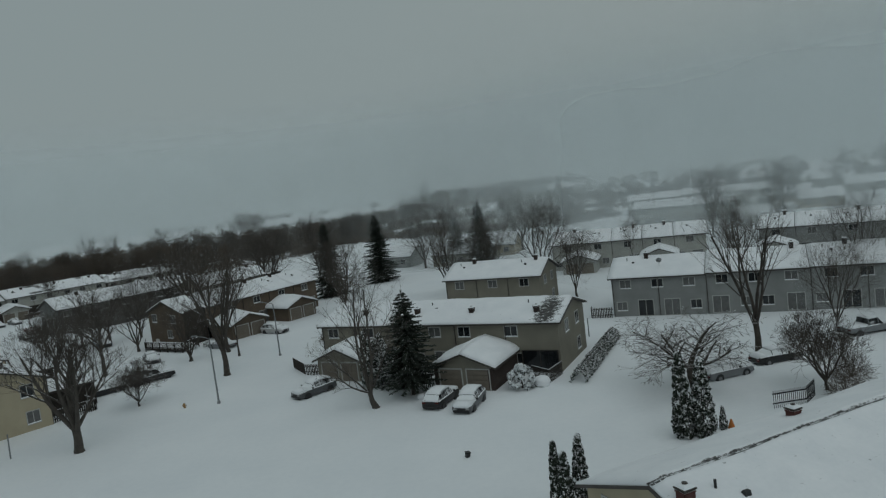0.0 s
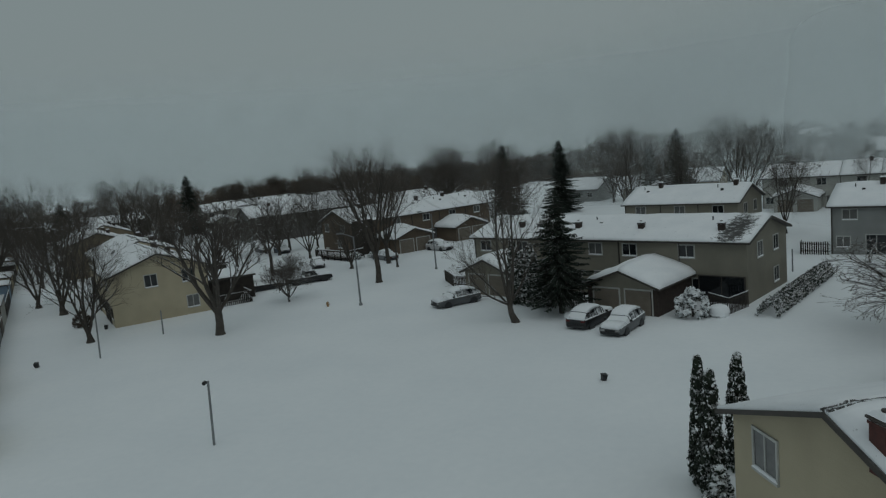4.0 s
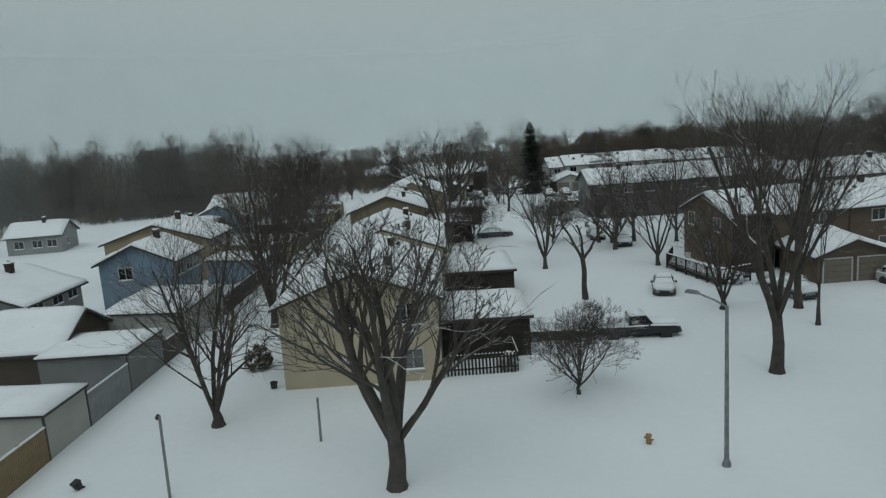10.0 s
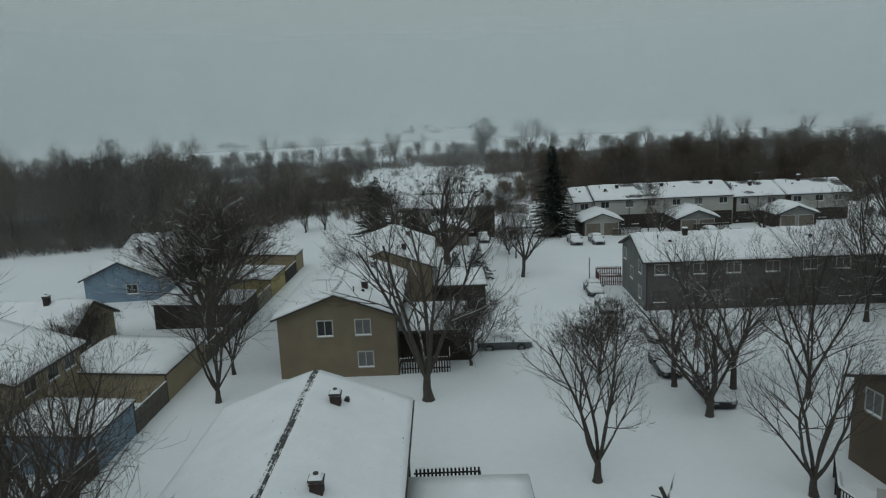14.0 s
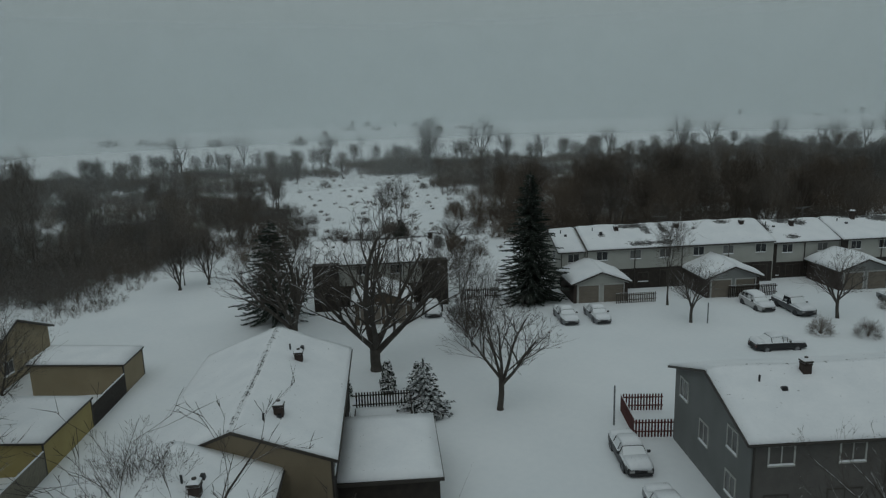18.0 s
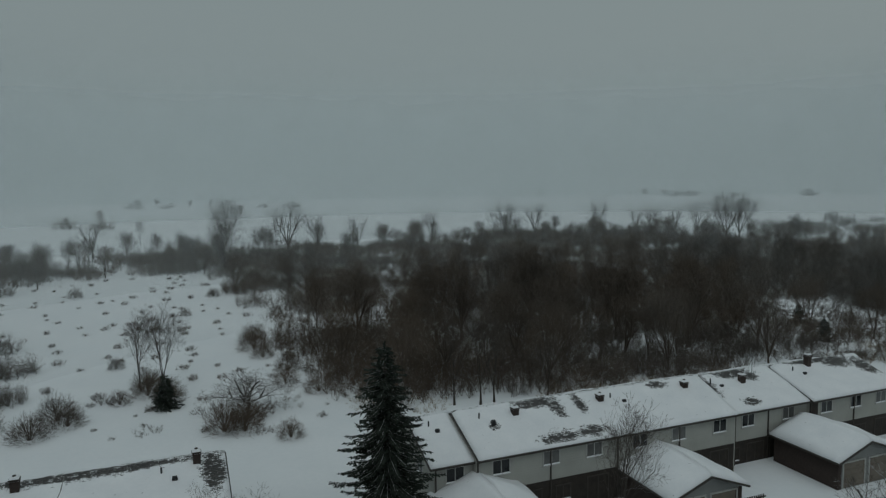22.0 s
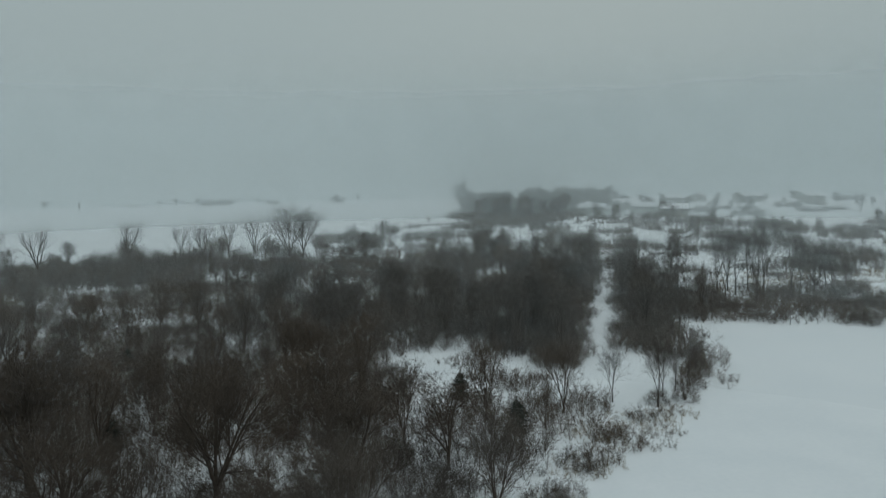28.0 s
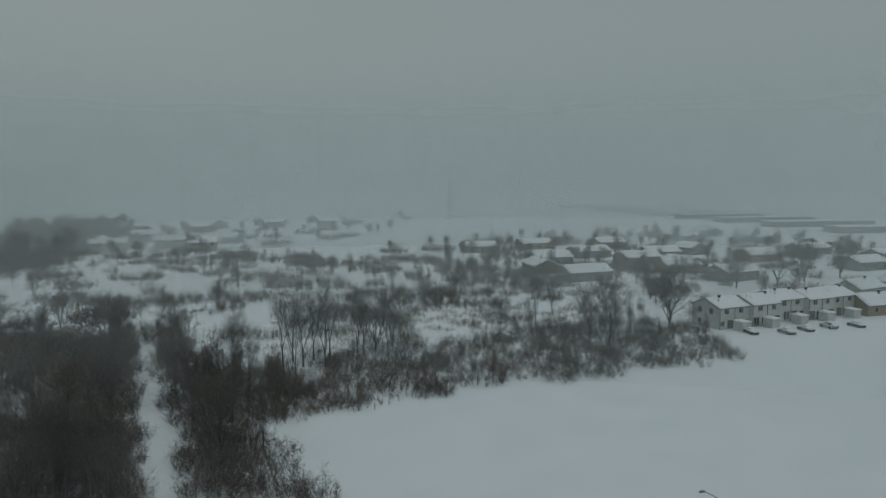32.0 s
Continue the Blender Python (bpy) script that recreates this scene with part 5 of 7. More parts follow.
garage(-39.6, 111.0, 56, seed=29.0, wall=brown_mat, brick=False)
row_house(-63.0, 134.0, 54, [(15.0, 0, 0)], 9.4, taupe_mat, "pair of taupe town houses beyond the brown row", seed=18.0, near=False)
garage(-45.2, 99.6, 52, seed=27.0, wall=brown_mat, brick=False)
garage(-131.2, 129.4, 52.7, 5.8, 5.6, seed=28.0, wall=brown_mat, brick=False)
flat_garage(row_d, 3.2, 10.1, -5.8, -0.01, 2.55, 31.0)
flat_garage(row_d, 17.6, 25.6, -6.5, -0.62, 2.6, 32.0)
flat_garage(row_e, 2.9, 11.0, -6.6, -0.71, 2.55, 33.0)
flat_garage(row_e, 17.9, 25.4, -9.0, -3.42, 2.6, 34.0)


def on_row(x, y, ox, oy, a):
    c, s = math.cos(radians(a)), math.sin(radians(a))
    return (ox + c * x - s * y, oy + s * x + c * y)


def d_row(x, y):
    return on_row(x, y, -52.4, 65.2, 141.5)


def e_row(x, y):
    return on_row(x, y, -90.6, 93.3, 141.5)


# patios and decks
picket_fence([d_row(0.3, -0.2), d_row(0.3, -4.6), d_row(3.4, -4.6)], 1.3)
picket_fence([d_row(13.4, -0.9), d_row(13.4, -4.4), d_row(17.4, -4.4)], 1.4)
picket_fence([d_row(26.0, -4.5), d_row(29.3, -4.5), d_row(29.3, -0.8)], 1.5)
picket_fence([e_row(0.2, -0.9), e_row(0.2, -4.9), e_row(2.7, -4.9)], 1.3)
picket_fence([e_row(11.4, -5.6), e_row(17.6, -5.6)], 1.6)
picket_fence([e_row(27.4, -4.0), e_row(27.4, -8.0), e_row(33.2, -8.0), e_row(33.2, -3.5)], 1.4, "dark stained wooden deck fence with lattice")
picket_fence([(-2.3, 63.6), (-0.85, 61.4), (0.75, 64.0)], 1.3)
picket_fence([(-30.2, 78.4), (-27.6, 74.2), (-25.6, 73.4)], 1.3)
picket_fence([(-15.0, 65.0), (-12.1, 64.0)], 1.6)
picket_fence([(7.9, 89.2), (7.5, 87.6), (10.2, 86.6)], 1.4)
picket_fence([(14.8, 49.0), (17.5, 49.4), (18.9, 51.0)], 1.4, "black metal railing standing in the snow", black_mat, 0.16, 0.03)
picket_fence([(-97.4, 132.6), (-99.6, 130.4), (-96.6, 127.4), (-94.6, 129.4)], 1.3, "red stained wooden patio fence", red_wood_mat)
picket_fence([on_row(4.6, -6.0, -122.8, 154.0, 52.5), on_row(9.4, -6.0, -122.8, 154.0, 52.5)], 1.2, "pale wooden picket fence heaped with snow", fence_mat)
picket_fence([on_row(17.8, -6.2, -122.8, 154.0, 52.5), on_row(23.8, -6.2, -122.8, 154.0, 52.5)], 1.4)
picket_fence([on_row(34.5, -5.0, -122.8, 154.0, 52.5), on_row(38.0, -4.0, -122.8, 154.0, 52.5), on_row(38.3, 0.5, -122.8, 154.0, 52.5)], 1.4)
picket_fence([(-129.5, 143.5), (-126.8, 147.2)], 1.4)

def deck(origin, a, w, d, label, h=0.35):
    """A low timber deck: boards on joists, a lattice screen along its far side and a drift of snow."""
    t = thing("deck", label, "deck", pose(*origin, 0, 0, 0, a))
    board = Geo()
    board.box(0, 0, h - 0.04, w, 0.135, h)
    board_me = board.mesh("board", dark_wood_mat)
    for k in range(int(d / 0.145)):
        part("board", board_me, None, t).matrix_basis = pose(0, k * 0.145, 0)
    for x in (0.1, w / 2, w - 0.1):
        g = Geo()
        g.box(x - 0.05, 0, -0.2, x + 0.05, d, h - 0.045)
        part("joist", g, dark_wood_mat, t)
    slat = Geo()
    slat.box(-0.02, -0.01, 0, 0.02, 0.01, 1.7)
    slat_me = slat.mesh("slat", dark_wood_mat)
    n = int(w / 0.28)
    for k in range(n):
        for s in (-45, 45):
            e = part("slat", slat_me, None, t)
            e.matrix_basis = pose(0.3 + k * (w - 0.6) / n, d - 0.02 + (0.012 if s > 0 else -0.012), h + 0.7, 0, s, 0) @ Matrix.Translation((0, 0, -0.5))
    for z in (h + 0.25, h + 1.5):
        g = Geo()
        g.box(0, d - 0.06, z, w, d + 0.03, z + 0.08)
        part("rail", g, dark_wood_mat, t)
    part("snow_cover", snow_slab(0.1, w - 0.1, 0.1, h + 0.002, d - 0.1, h + 0.004, 0.22, w, 8, 8), roof_snow_mat, t, "trodden drifted snow", True)


deck(e_row(32.6, -3.7), 141.5 + 180, 5.0, 4.2, "dark timber deck with a lattice screen, deep in snow")
deck(d_row(17.2, -0.9), 141.5 + 180, 3.6, 3.4, "small dark timber patio deck covered in snow")


def railed_deck(corners, h, label):
    """A raised deck: fascia boards, snow on its floor, posts, a snow-capped top rail and balusters."""
    t = thing("deck", label, "deck")
    g = Geo()
    g.prism(corners, h - 0.22, h)
    part("floor", g, dark_wood_mat, t)
    mx, my = sum(x for x, y in corners) / 4, sum(y for x, y in corners) / 4
    low = [(mx + 0.96 * (x - mx), my + 0.96 * (y - my)) for x, y in corners]
    g = Geo()
    g.prism(low, h + 0.002, h + 0.16, top=[(mx + 0.9 * (x - mx), my + 0.9 * (y - my)) for x, y in corners])
    part("snow_cover", g, roof_snow_mat, t, "trodden snow on the deck floor")
    post, bal = Geo(), Geo()
    post.box(-0.055, -0.055, -0.1, 0.055, 0.055, h + 1.0)
    bal.box(-0.02, -0.02, h + 0.02, 0.02, 0.02, h + 0.9)
    post_me, bal_me = post.mesh("post", dark_wood_mat), bal.mesh("baluster", dark_wood_mat)
    for (x0, y0), (x1, y1) in zip(corners[:3], corners[1:]):
        d, m = math.hypot(x1 - x0, y1 - y0), pose(x0, y0, 0, 0, 0, math.degrees(math.atan2(y1 - y0, x1 - x0)))
        for z, w in ((h + 0.9, 0.06), (h + 0.12, 0.03)):
            g = Geo()
            g.box(0, -w, z, d, w, z + 0.07)
            part("rail", g, dark_wood_mat, t).matrix_basis = m
        g = Geo()
        g.prism([(0, -0.06), (d, -0.06), (d, 0.06), (0, 0.06)], h + 0.972, h + 1.05, top=[(0.03, -0.03), (d - 0.03, -0.03), (d - 0.03, 0.03), (0.03, 0.03)])
        part("snow_cap", g, roof_snow_mat, t).matrix_basis = m
        n = max(1, round(d / 1.8))
        for k in range(n + 1):
            part("post", post_me, None, t).matrix_basis = m @ pose(d * k / n, 0, 0)
        for k in range(int(d / 0.2)):
            part("baluster", bal_me, None, t).matrix_basis = m @ pose(0.1 + 0.2 * k, 0, 0)


railed_deck([(-60.3, 102.2), (-58.7, 98.7), (-51.1, 94.6), (-50.0, 97.9)], 0.55, "dark timber deck with a snow-capped railing")
garden_chair = thing("garden_chair", "white plastic garden chair dusted with snow", "chair", put(-57.0, 99.6, 0.7, 30))
g = Geo()
g.box(-0.25, -0.25, 0.36, 0.25, 0.25, 0.41)
part("seat", g, trim_mat, garden_chair)
g = Geo()
g.side([(0.2, 0.4), (0.25, 0.4), (0.34, 0.86), (0.29, 0.88)], -0.25, 0.25)
part("backrest", g, trim_mat, garden_chair)
for sx, sy in ((-0.22, -0.22), (0.22, -0.22), (-0.22, 0.2), (0.22, 0.2)):
    g = Geo()
    g.box(sx - 0.02, sy - 0.02, 0, sx + 0.02, sy + 0.02, 0.37)
    part("leg", g, trim_mat, garden_chair)

# ---- the back lane: sheds and fences along one line, houses behind ----
LANE = 140.0


def lane(s, off=0.0):
    return on_row(s, off, -49.4, 37.2, LANE)


def lane_shed(s0, s1, depth, h0, h1, wall, label, seed, tarp=False):
    x, y = lane(s0)
    shed(x, y, LANE, s1 - s0, depth, h0, h1, wall, label, seed, tarp)


board_fence(lane(-6), lane(0), 1.8, grey_board_mat, "weathered grey board fence along the snowy lane")
lane_shed(-12.5, -6.2, 6.0, 2.7, 3.1, yellow_mat, "yellow clad shed with a snowy roof on the lane", 41)
lane_shed(0.0, 6.0, 8.5, 2.9, 2.5, tan_mat, "tan clad garage with a torn blue tarpaulin on its roof", 42, True)
board_fence(lane(6.0), lane(12.4), 1.75, material("tan_boards", (0.27, 0.2, 0.11), (0.19, 0.14, 0.08), 0.85, 2.0, 0.5, 25.0), "tan board fence along the snowy lane")
lane_shed(12.4, 16.4, 9.0, 2.3, 2.5, pale_mat, "pale shed under a deep snow roof", 43)
board_fence(lane(16.4), lane(21.4), 1.9, grey_board_mat, "weathered grey board fence along the snowy lane")
lane_shed(21.4, 26.6, 5.6, 2.45, 2.45, slate_mat, "slate-grey shed with a flat snowy roof", 44)
board_fence(lane(26.6), lane(30.6), 1.6, fence_mat, "weathered grey board fence along the snowy lane")
lane_shed(30.6, 39.6, 6.0, 2.6, 2.8, pale_mat, "white clad garage with a snow-covered roof", 45)
board_fence(lane(39.6), lane(53.0), 1.7, dark_wood_mat, "dark stained board fence along the lane")
lane_shed(53.0, 58.2, 6.0, 2.3, 2.6, blue_mat, "slate-blue shed with a snowy roof", 46)
board_fence(lane(58.2), lane(63.5), 1.7, fence_mat, "weathered grey board fence along the snowy lane")
lane_shed(63.5, 71.8, 8.0, 2.2, 2.6, tan_mat, "tan garage with a snow-covered flat roof", 47)
board_fence(lane(71.8), lane(82.2), 1.7, fence_mat, "weathered grey board fence along the snowy lane")
lane_shed(82.2, 87.8, 9.0, 2.3, 2.6, dark_wood_mat, "dark timber shed under snow", 48)
board_fence(lane(87.8), lane(93.4), 1.7, material("pale_boards", (0.26, 0.24, 0.19), (0.18, 0.165, 0.13), 0.85, 2.0, 0.5, 25.0), "pale board fence along the snowy lane")
lane_shed(93.4, 100.4, 8.0, 2.2, 2.6, yellow_mat, "yellow clad shed with a snowy roof on the lane", 49)
board_fence(lane(100.4), lane(106.6), 1.7, dark_wood_mat, "dark stained board fence along the lane")
lane_shed(106.6, 110.8, 7.5, 2.4, 2.8, tan_mat, "tan garage wing with a flat snowy roof", 50)
for s, o, a, w, d, e, r, m, lab in ((2, 17, LANE, 12, 8, 2.7, 1.7, pale_mat, "white bungalow with a broad snowy roof"), (14, 14, LANE, 12, 9, 2.9, 1.9, pale_mat, "white bungalow with a broad snowy roof"),
                                    (28.9, 10.8, LANE, 8, 8.6, 4.3, 1.6, grey_mat, "grey gabled house behind the lane sheds"),
                                    (41.5, 4.7, LANE, 6.5, 6.8, 4.9, 1.5, blue_mat, "pale blue house with a snowy gable roof by the lane"),
                                    (56.0, 6.6, LANE, 8, 11.6, 4.7, 1.8, tan_mat, "tan house with a snowy gable roof behind a blue one"),
                                    (72, 21, LANE - 90, 9, 8, 2.8, 2.0, tan_mat, "tan bungalow with a snowy gable roof"),
                                    (106, 24, LANE - 90, 13, 11, 3.0, 2.2, tan_mat, "tan bungalow with a snowy gable roof"),
                                    (-14, 20, LANE, 11, 8, 2.7, 1.8, grey_mat, "grey bungalow with a broad snowy roof")):
    x, y = lane(s, o)
    gable_house(x, y, a, w, d, e, r, m, lab, s * 1.7)

gable_house(*lane(30.7, 5.7), LANE + 90, 5.8, 6.8, 2.3, 1.8, umber_mat, "dark timber garage with a snowy gable roof", 3.7, "garage", False, 0)
gable_house(-130.8, 87.3, 145, 9, 8.5, 2.9, 1.9, blue_mat, "blue bungalow with a snowy gable roof", 4.3)
gable_house(-146.0, 55.0, 60, 8, 7, 2.8, 1.7, grey_mat, "grey bungalow beyond a snowy yard", 4.9)

# ---- parked vehicles ----
for x, y, a, k, c in ((-11.1, 58.9, 68, "suv", "black"), (-8.45, 57.1, 252, "suv", "grey"), (-24.8, 66.4, 228, "suv", "grey"),
                      (-54.2, 91.2, 305, "sedan", "black"), (-70.6, 107.6, 318, "suv", "blue"), (-76.2, 110.0, 318, "sedan", "black"), (-81.4, 116.1, 318, "sedan", "black"),
                      (-95.2, 124.6, 318, "sedan", "black"), (-90.0, 120.2, 318, "sedan", "silver"), (-89.0, 104.6, 52, "sedan", "grey"),
                      (-116.0, 145.7, 322, "sedan", "silver"), (-113.8, 148.2, 322, "sedan", "silver"), (-103.2, 163.0, 322, "suv", "white"), (-96.5, 151.4, 50, "sedan", "black"),
                      (-92.6, 174.0, 320, "sedan", "silver"), (-89.5, 177.0, 320, "suv", "grey"), (-39.6, 102.6, 330, "suv", "white"), (20.2, 61.2, 15, "sedan", "black"), (14.6, 58.2, 20, "sedan", "silver"),
                      (-66.6, 193.2, 60, "sedan", "black"), (50.6, 249.4, 50, "sedan", "black"), (56.4, 243.4, 55, "sedan", "silver"), (62.8, 241.2, 52, "sedan", "silver"), (69.9, 238.2, 55, "suv", "white"),
                      (75.9, 233.8, 52, "sedan", "grey"), (-130.6, 134.8, 322, "sedan", "white"), (-128.6, 138.0, 322, "sedan", "silver"), (-45.5, 95.5, 150, "sedan", "silver")):
    car(x, y, a, k, c)
car(-48.6, 79.4, 46, "pickup", "black", "black pickup truck with snow in its open bed")
car(-52.6, 75.4, 46, "sedan", "black", "black car parked against a fence, covered in snow")
car(-99.8, 164.2, 322, "pickup", "grey", "dark pickup truck with a snow-covered cab")
car(32.0, 67.4, 12, "pickup", "silver", "silver pickup truck dusted with snow")

# ---- trees of the estate ----
for x, y, k, s, a in ((-44.0, 55.7, "fork", 1.4, 20), (-38.5, 78.3, "airy", 1.3, 50), (-17.3, 59.4, "leaning", 1.0, 19), (19.6, 63.7, "airy", 1.2, 0), (-44.8, 68.6, "small", 0.95, 0),
                      (-56.4, 52.8, "vee", 1.05, 150), (-72.3, 64, "vee", 1.35, 200), (-68.9, 92.5, "vase", 0.66, 10), (-60.2, 99.5, "vase", 0.64, 120),
                      (-43.3, 91.9, "airy", 1.1, 140), (-119.5, 123, "wide", 1.65, 220), (-131.2, 122, "wide", 1.3, 70), (-106.2, 124.4, "wide_b", 1.12, 300), (-120.4, 135.3, "slim", 0.95, 60), (-105.8, 153.2, "wide_b", 0.8, 0),
                      (-95.5, 164.2, "wide_b", 0.85, 90), (-67.1, 186.7, "oak", 1.0, 0), (-91.4, 192.3, "small", 0.42, 0), (-88.5, 191.3, "small", 0.4, 90), (10.9, 55.9, "droop", 1.08, 0), (20.3, 52, "small", 1.2, 0), (-77.1, 116.2, "vase", 0.7, 0), (-84.6, 92.6, "vase", 1.04, 80), (-47.3, 88.5, "vee", 0.85, 70), (-87.7, 99.5, "small", 1.2, 20), (-95.2, 80.8, "vase", 0.62, 30), (-73.6, 107.3, "wide_b", 1.0, 50), (-70.4, 109.9, "wide_b", 1.1, 170), (-69.1, 104.5, "wide", 0.9, 30), (-160.8, 126.9, "vee", 0.7, 0), (-114.9, 131.8, "slim_b", 1.0, 0), (-118.7, 87.6, "tall", 0.85, 40), (-126, 93, "tall_b", 0.8, 0), (-132, 97, "tall", 0.7, 130), (-78, 104, "small", 1.2, 0),
                      (29.6, 68.5, "tall_b", 0.7, 60), (-63.9, 128, "airy", 1.4, 0), (-80.5, 67.6, "vee", 1.1, 300), (-110.8, 86.2, "oak", 1.12, 140), (-110.7, 157.3, "slim_b", 1.15, 30), (-161, 123, "vee", 0.7, 30), (-163, 124.5, "slim_b", 0.8, 200),
                      (-126, 140, "slim_b", 0.9, 10), (-128, 139, "slim", 0.8, 200), (-117.5, 133, "small", 0.9, 70), (-92, 100, "slim_b", 0.6, 0), (-103.5, 97.2, "slim_b", 1.0, 10),
                      (-40.5, 88.5, "slim", 1.2, 0), (-58, 118, "tall_b", 1.1, 100), (-70, 133, "tall_b", 1.0, 10), (-66, 112, "tall", 0.85, 10), (-47, 101, "slim", 1.0, 0), (-50, 135, "tall", 1.1, 250),
                      (-30, 112, "tall_b", 1.0, 250), (-12, 117, "tall", 1.05, 20), (4, 118, "tall_b", 1.1, 90), (-5, 123, "tall", 0.9, 160), (22, 127, "slim", 1.0, 0), (33, 103, "tall", 0.9, 0), (8, 104, "tall_b", 0.8, 40),
                      (-24, 91, "slim", 1.0, 0), (60, 150, "tall", 1.1, 0), (48, 160, "tall_b", 1.2, 0), (-20, 165, "tall", 1.1, 0), (-45, 160, "tall_b", 1.2, 0), (5, 180, "tall", 1.2, 70), (75, 120, "tall_b", 1.2, 0),
                      (-168, 166, "slim_b", 1.15, 0), (-171.5, 165.5, "slim_b", 1.05, 90), (-154, 166, "droop", 0.75, 0), (-179, 128, "slim", 0.9, 0), (-175, 124, "slim", 0.8, 120), (-90, 60, "small", 0.9, 0), (-100, 84, "tall_b", 0.7, 200),
                      (-112, 75, "small", 1.0, 30), (48, 58, "tall", 1.0, 20), (40, 82, "tall", 0.9, 100)):
    bare_tree(x, y, k, s, a)

# a lopped tree with stumps of limbs
stub = thing("tree", "heavily lopped tree with bare stubs of limbs", "tree", put(-57.6, 85.0, 0, 200, 1.2))
gs = Geo()
rs = random.Random(4)


def lopped(p, d, length, r, level):
    pts, rad = [p], [r]
    n = 6 if level < 2 else 4
    for i in range(n):
        d = (d + Vector((rs.uniform(-1, 1), rs.uniform(-1, 1), rs.uniform(-0.4, 0.6))) * 0.24).normalized()
        p = p + d * length / n
        pts.append(p)
        rad.append(r * (1 - 0.45 * (i + 1) / n))
    gs.tube(pts, rad, 7 if level < 2 else 5)
    if level < 2:
        for k in range(4):
            i = rs.randrange(2, n)
            side = Vector((rs.uniform(-1, 1), rs.uniform(-1, 1), rs.uniform(0.0, 0.5))).normalized()
            lopped(pts[i], (d * 0.5 + side).normalized(), length * rs.uniform(0.2, 0.45), rad[i] * 0.55, level + 1)


gs.tube([(0, 0, -0.1), (0.06, 0.02, 1.0), (0.0, 0.05, 2.0), (0.1, 0.05, 2.9)], [0.26, 0.19, 0.18, 0.17], 8)
for d_, n_, r_ in (((-0.4, 0.2, 0.9), 3.0, 0.11), ((0.45, -0.1, 0.9), 3.2, 0.12), ((0.02, 0.12, 1.0), 3.0, 0.11)):
    lopped(Vector((0.1, 0.05, 2.75)), Vector(d_).normalized(), n_, r_, 1)
part("trunk", gs, bark_mat, stub)

conifer(-123.0, 148.4, "spruce", 1.0)
conifer(-139.3, 124.6, "spruce_b", 1.05, 0, "ragged dark spruce with drooping lower boughs")
conifer(-14.0, 62.3, "lone_spruce", 1.0, 0, "ragged dark spruce with a bare lower trunk")
for x, y, s, w in ((-18.9, 66.4, 1.0, 0.8), (-18.0, 66.0, 0.85, 1.0), (-16.9, 65.3, 0.78, 1.15), (-15.7, 65.0, 0.72, 1.2), (-17.6, 67.4, 0.9, 1.1)):
    conifer(x, y, "column", s, 90 * x, "ragged cedar clotted with snow beside the spruce", "cedar_tree", w)
for x, y, s in ((-28.8, 149, 1.0), (-37.2, 135, 1.0), (-6, 157, 1.0), (-12, 165, 0.8)):
    conifer(x, y, "spruce", s, x)
for x, y, k, s, w in ((-3.2, 33.4, "column", 0.92, 0.5), (-2.8, 32.4, "column", 0.88, 0.6), (-1.7, 34.9, "column", 0.86, 0.62), (-2.6, 31.0, "column_b", 0.55, 1.3), (7.0, 45.2, "column", 1.06, 0.66), (8.4, 45.1, "column", 0.97, 0.8), (10.0, 45.9, "column_b", 0.5, 0.7),
                      (-116.8, 117.6, "column_b", 0.75, 1), (-114.9, 120.6, "column_b", 0.8, 1), (-112.6, 121.8, "column_b", 0.8, 1)):
    conifer(x, y, k, s, 70 * x, "columnar cedar crusted with snow", "cedar_tree", w)
cone = thing("marker_cone", "small orange marker cone beside a cedar", "cone", put(10.6, 46.0))
g = Geo()
g.tube([(0, 0, 0), (0, 0, 0.75)], [0.28, 0.05], 10)
part("body", g, material("orange_plastic", (0.6, 0.2, 0.04), (0.45, 0.14, 0.03), 0.6, 3.0, 0.2, 30.0, snow=0.1), cone)
conifer(-109.6, 119.8, "snow_spruce", 1.0, 0, "young spruce bowed under thick snow")
conifer(-163.1, 162.6, "small_spruce", 0.95, 0, "small dark cedar in a snowy clearing")
conifer(-101.9, 229.8, "small_spruce", 0.85, 0, "small dark cedar at the edge of the wood")
conifer(-106.0, 241.5, "small_spruce", 0.8, 40, "small dark cedar at the edge of the wood")
for x, y in ((-160, 252), (-150, 262), (-172, 246), (-142, 232)):
    conifer(x, y, "small_spruce", 0.75, x, "small cedar white with snow in the scrub")
conifer(-3.5, 60.7, "cone", 1.12, 0, "rounded shrub capped with snow", "shrub")


def snow_mound(x, y, r, h, label):
    """A low shrub under a smooth dome of snow, with a dark skirt of twigs."""
    t = thing("shrub", label, "shrub", put(x, y, 0))
    dome, skirt = Geo(), Geo()
    rings = [(0.94, 0.22), (1.0, 0.42), (0.93, 0.68), (0.72, 0.89), (0.4, 0.98), (0.1, 1.0)]
    v = [(r * q * math.cos(k * 0.3927) * (1 + 0.05 * math.sin(3.1 * k)), r * q * math.sin(k * 0.3927) * 0.9, h * z) for q, z in rings for k in range(16)]
    dome.add(v, [(i * 16 + k, i * 16 + (k + 1) % 16, i * 16 + 16 + (k + 1) % 16, i * 16 + 16 + k) for i in range(5) for k in range(16)] + [tuple(range(80, 96))])
    part("snow_cover", dome, roof_snow_mat, t, "smooth dome of snow", True)
    skirt.tube([(0, 0, -0.1), (0, 0, h * 0.2), (0, 0, h * 0.45)], [r * 0.85, r * 0.92, r * 0.7], 14)
    part("foliage", skirt, shrub_mat, t)


snow_mound(-1.6, 60.9, 0.8, 0.95, "low shrub buried under a smooth dome of snow")
snow_mound(-13.0, 60.6, 0.5, 0.55, "low shrub buried under snow beside a parked car")

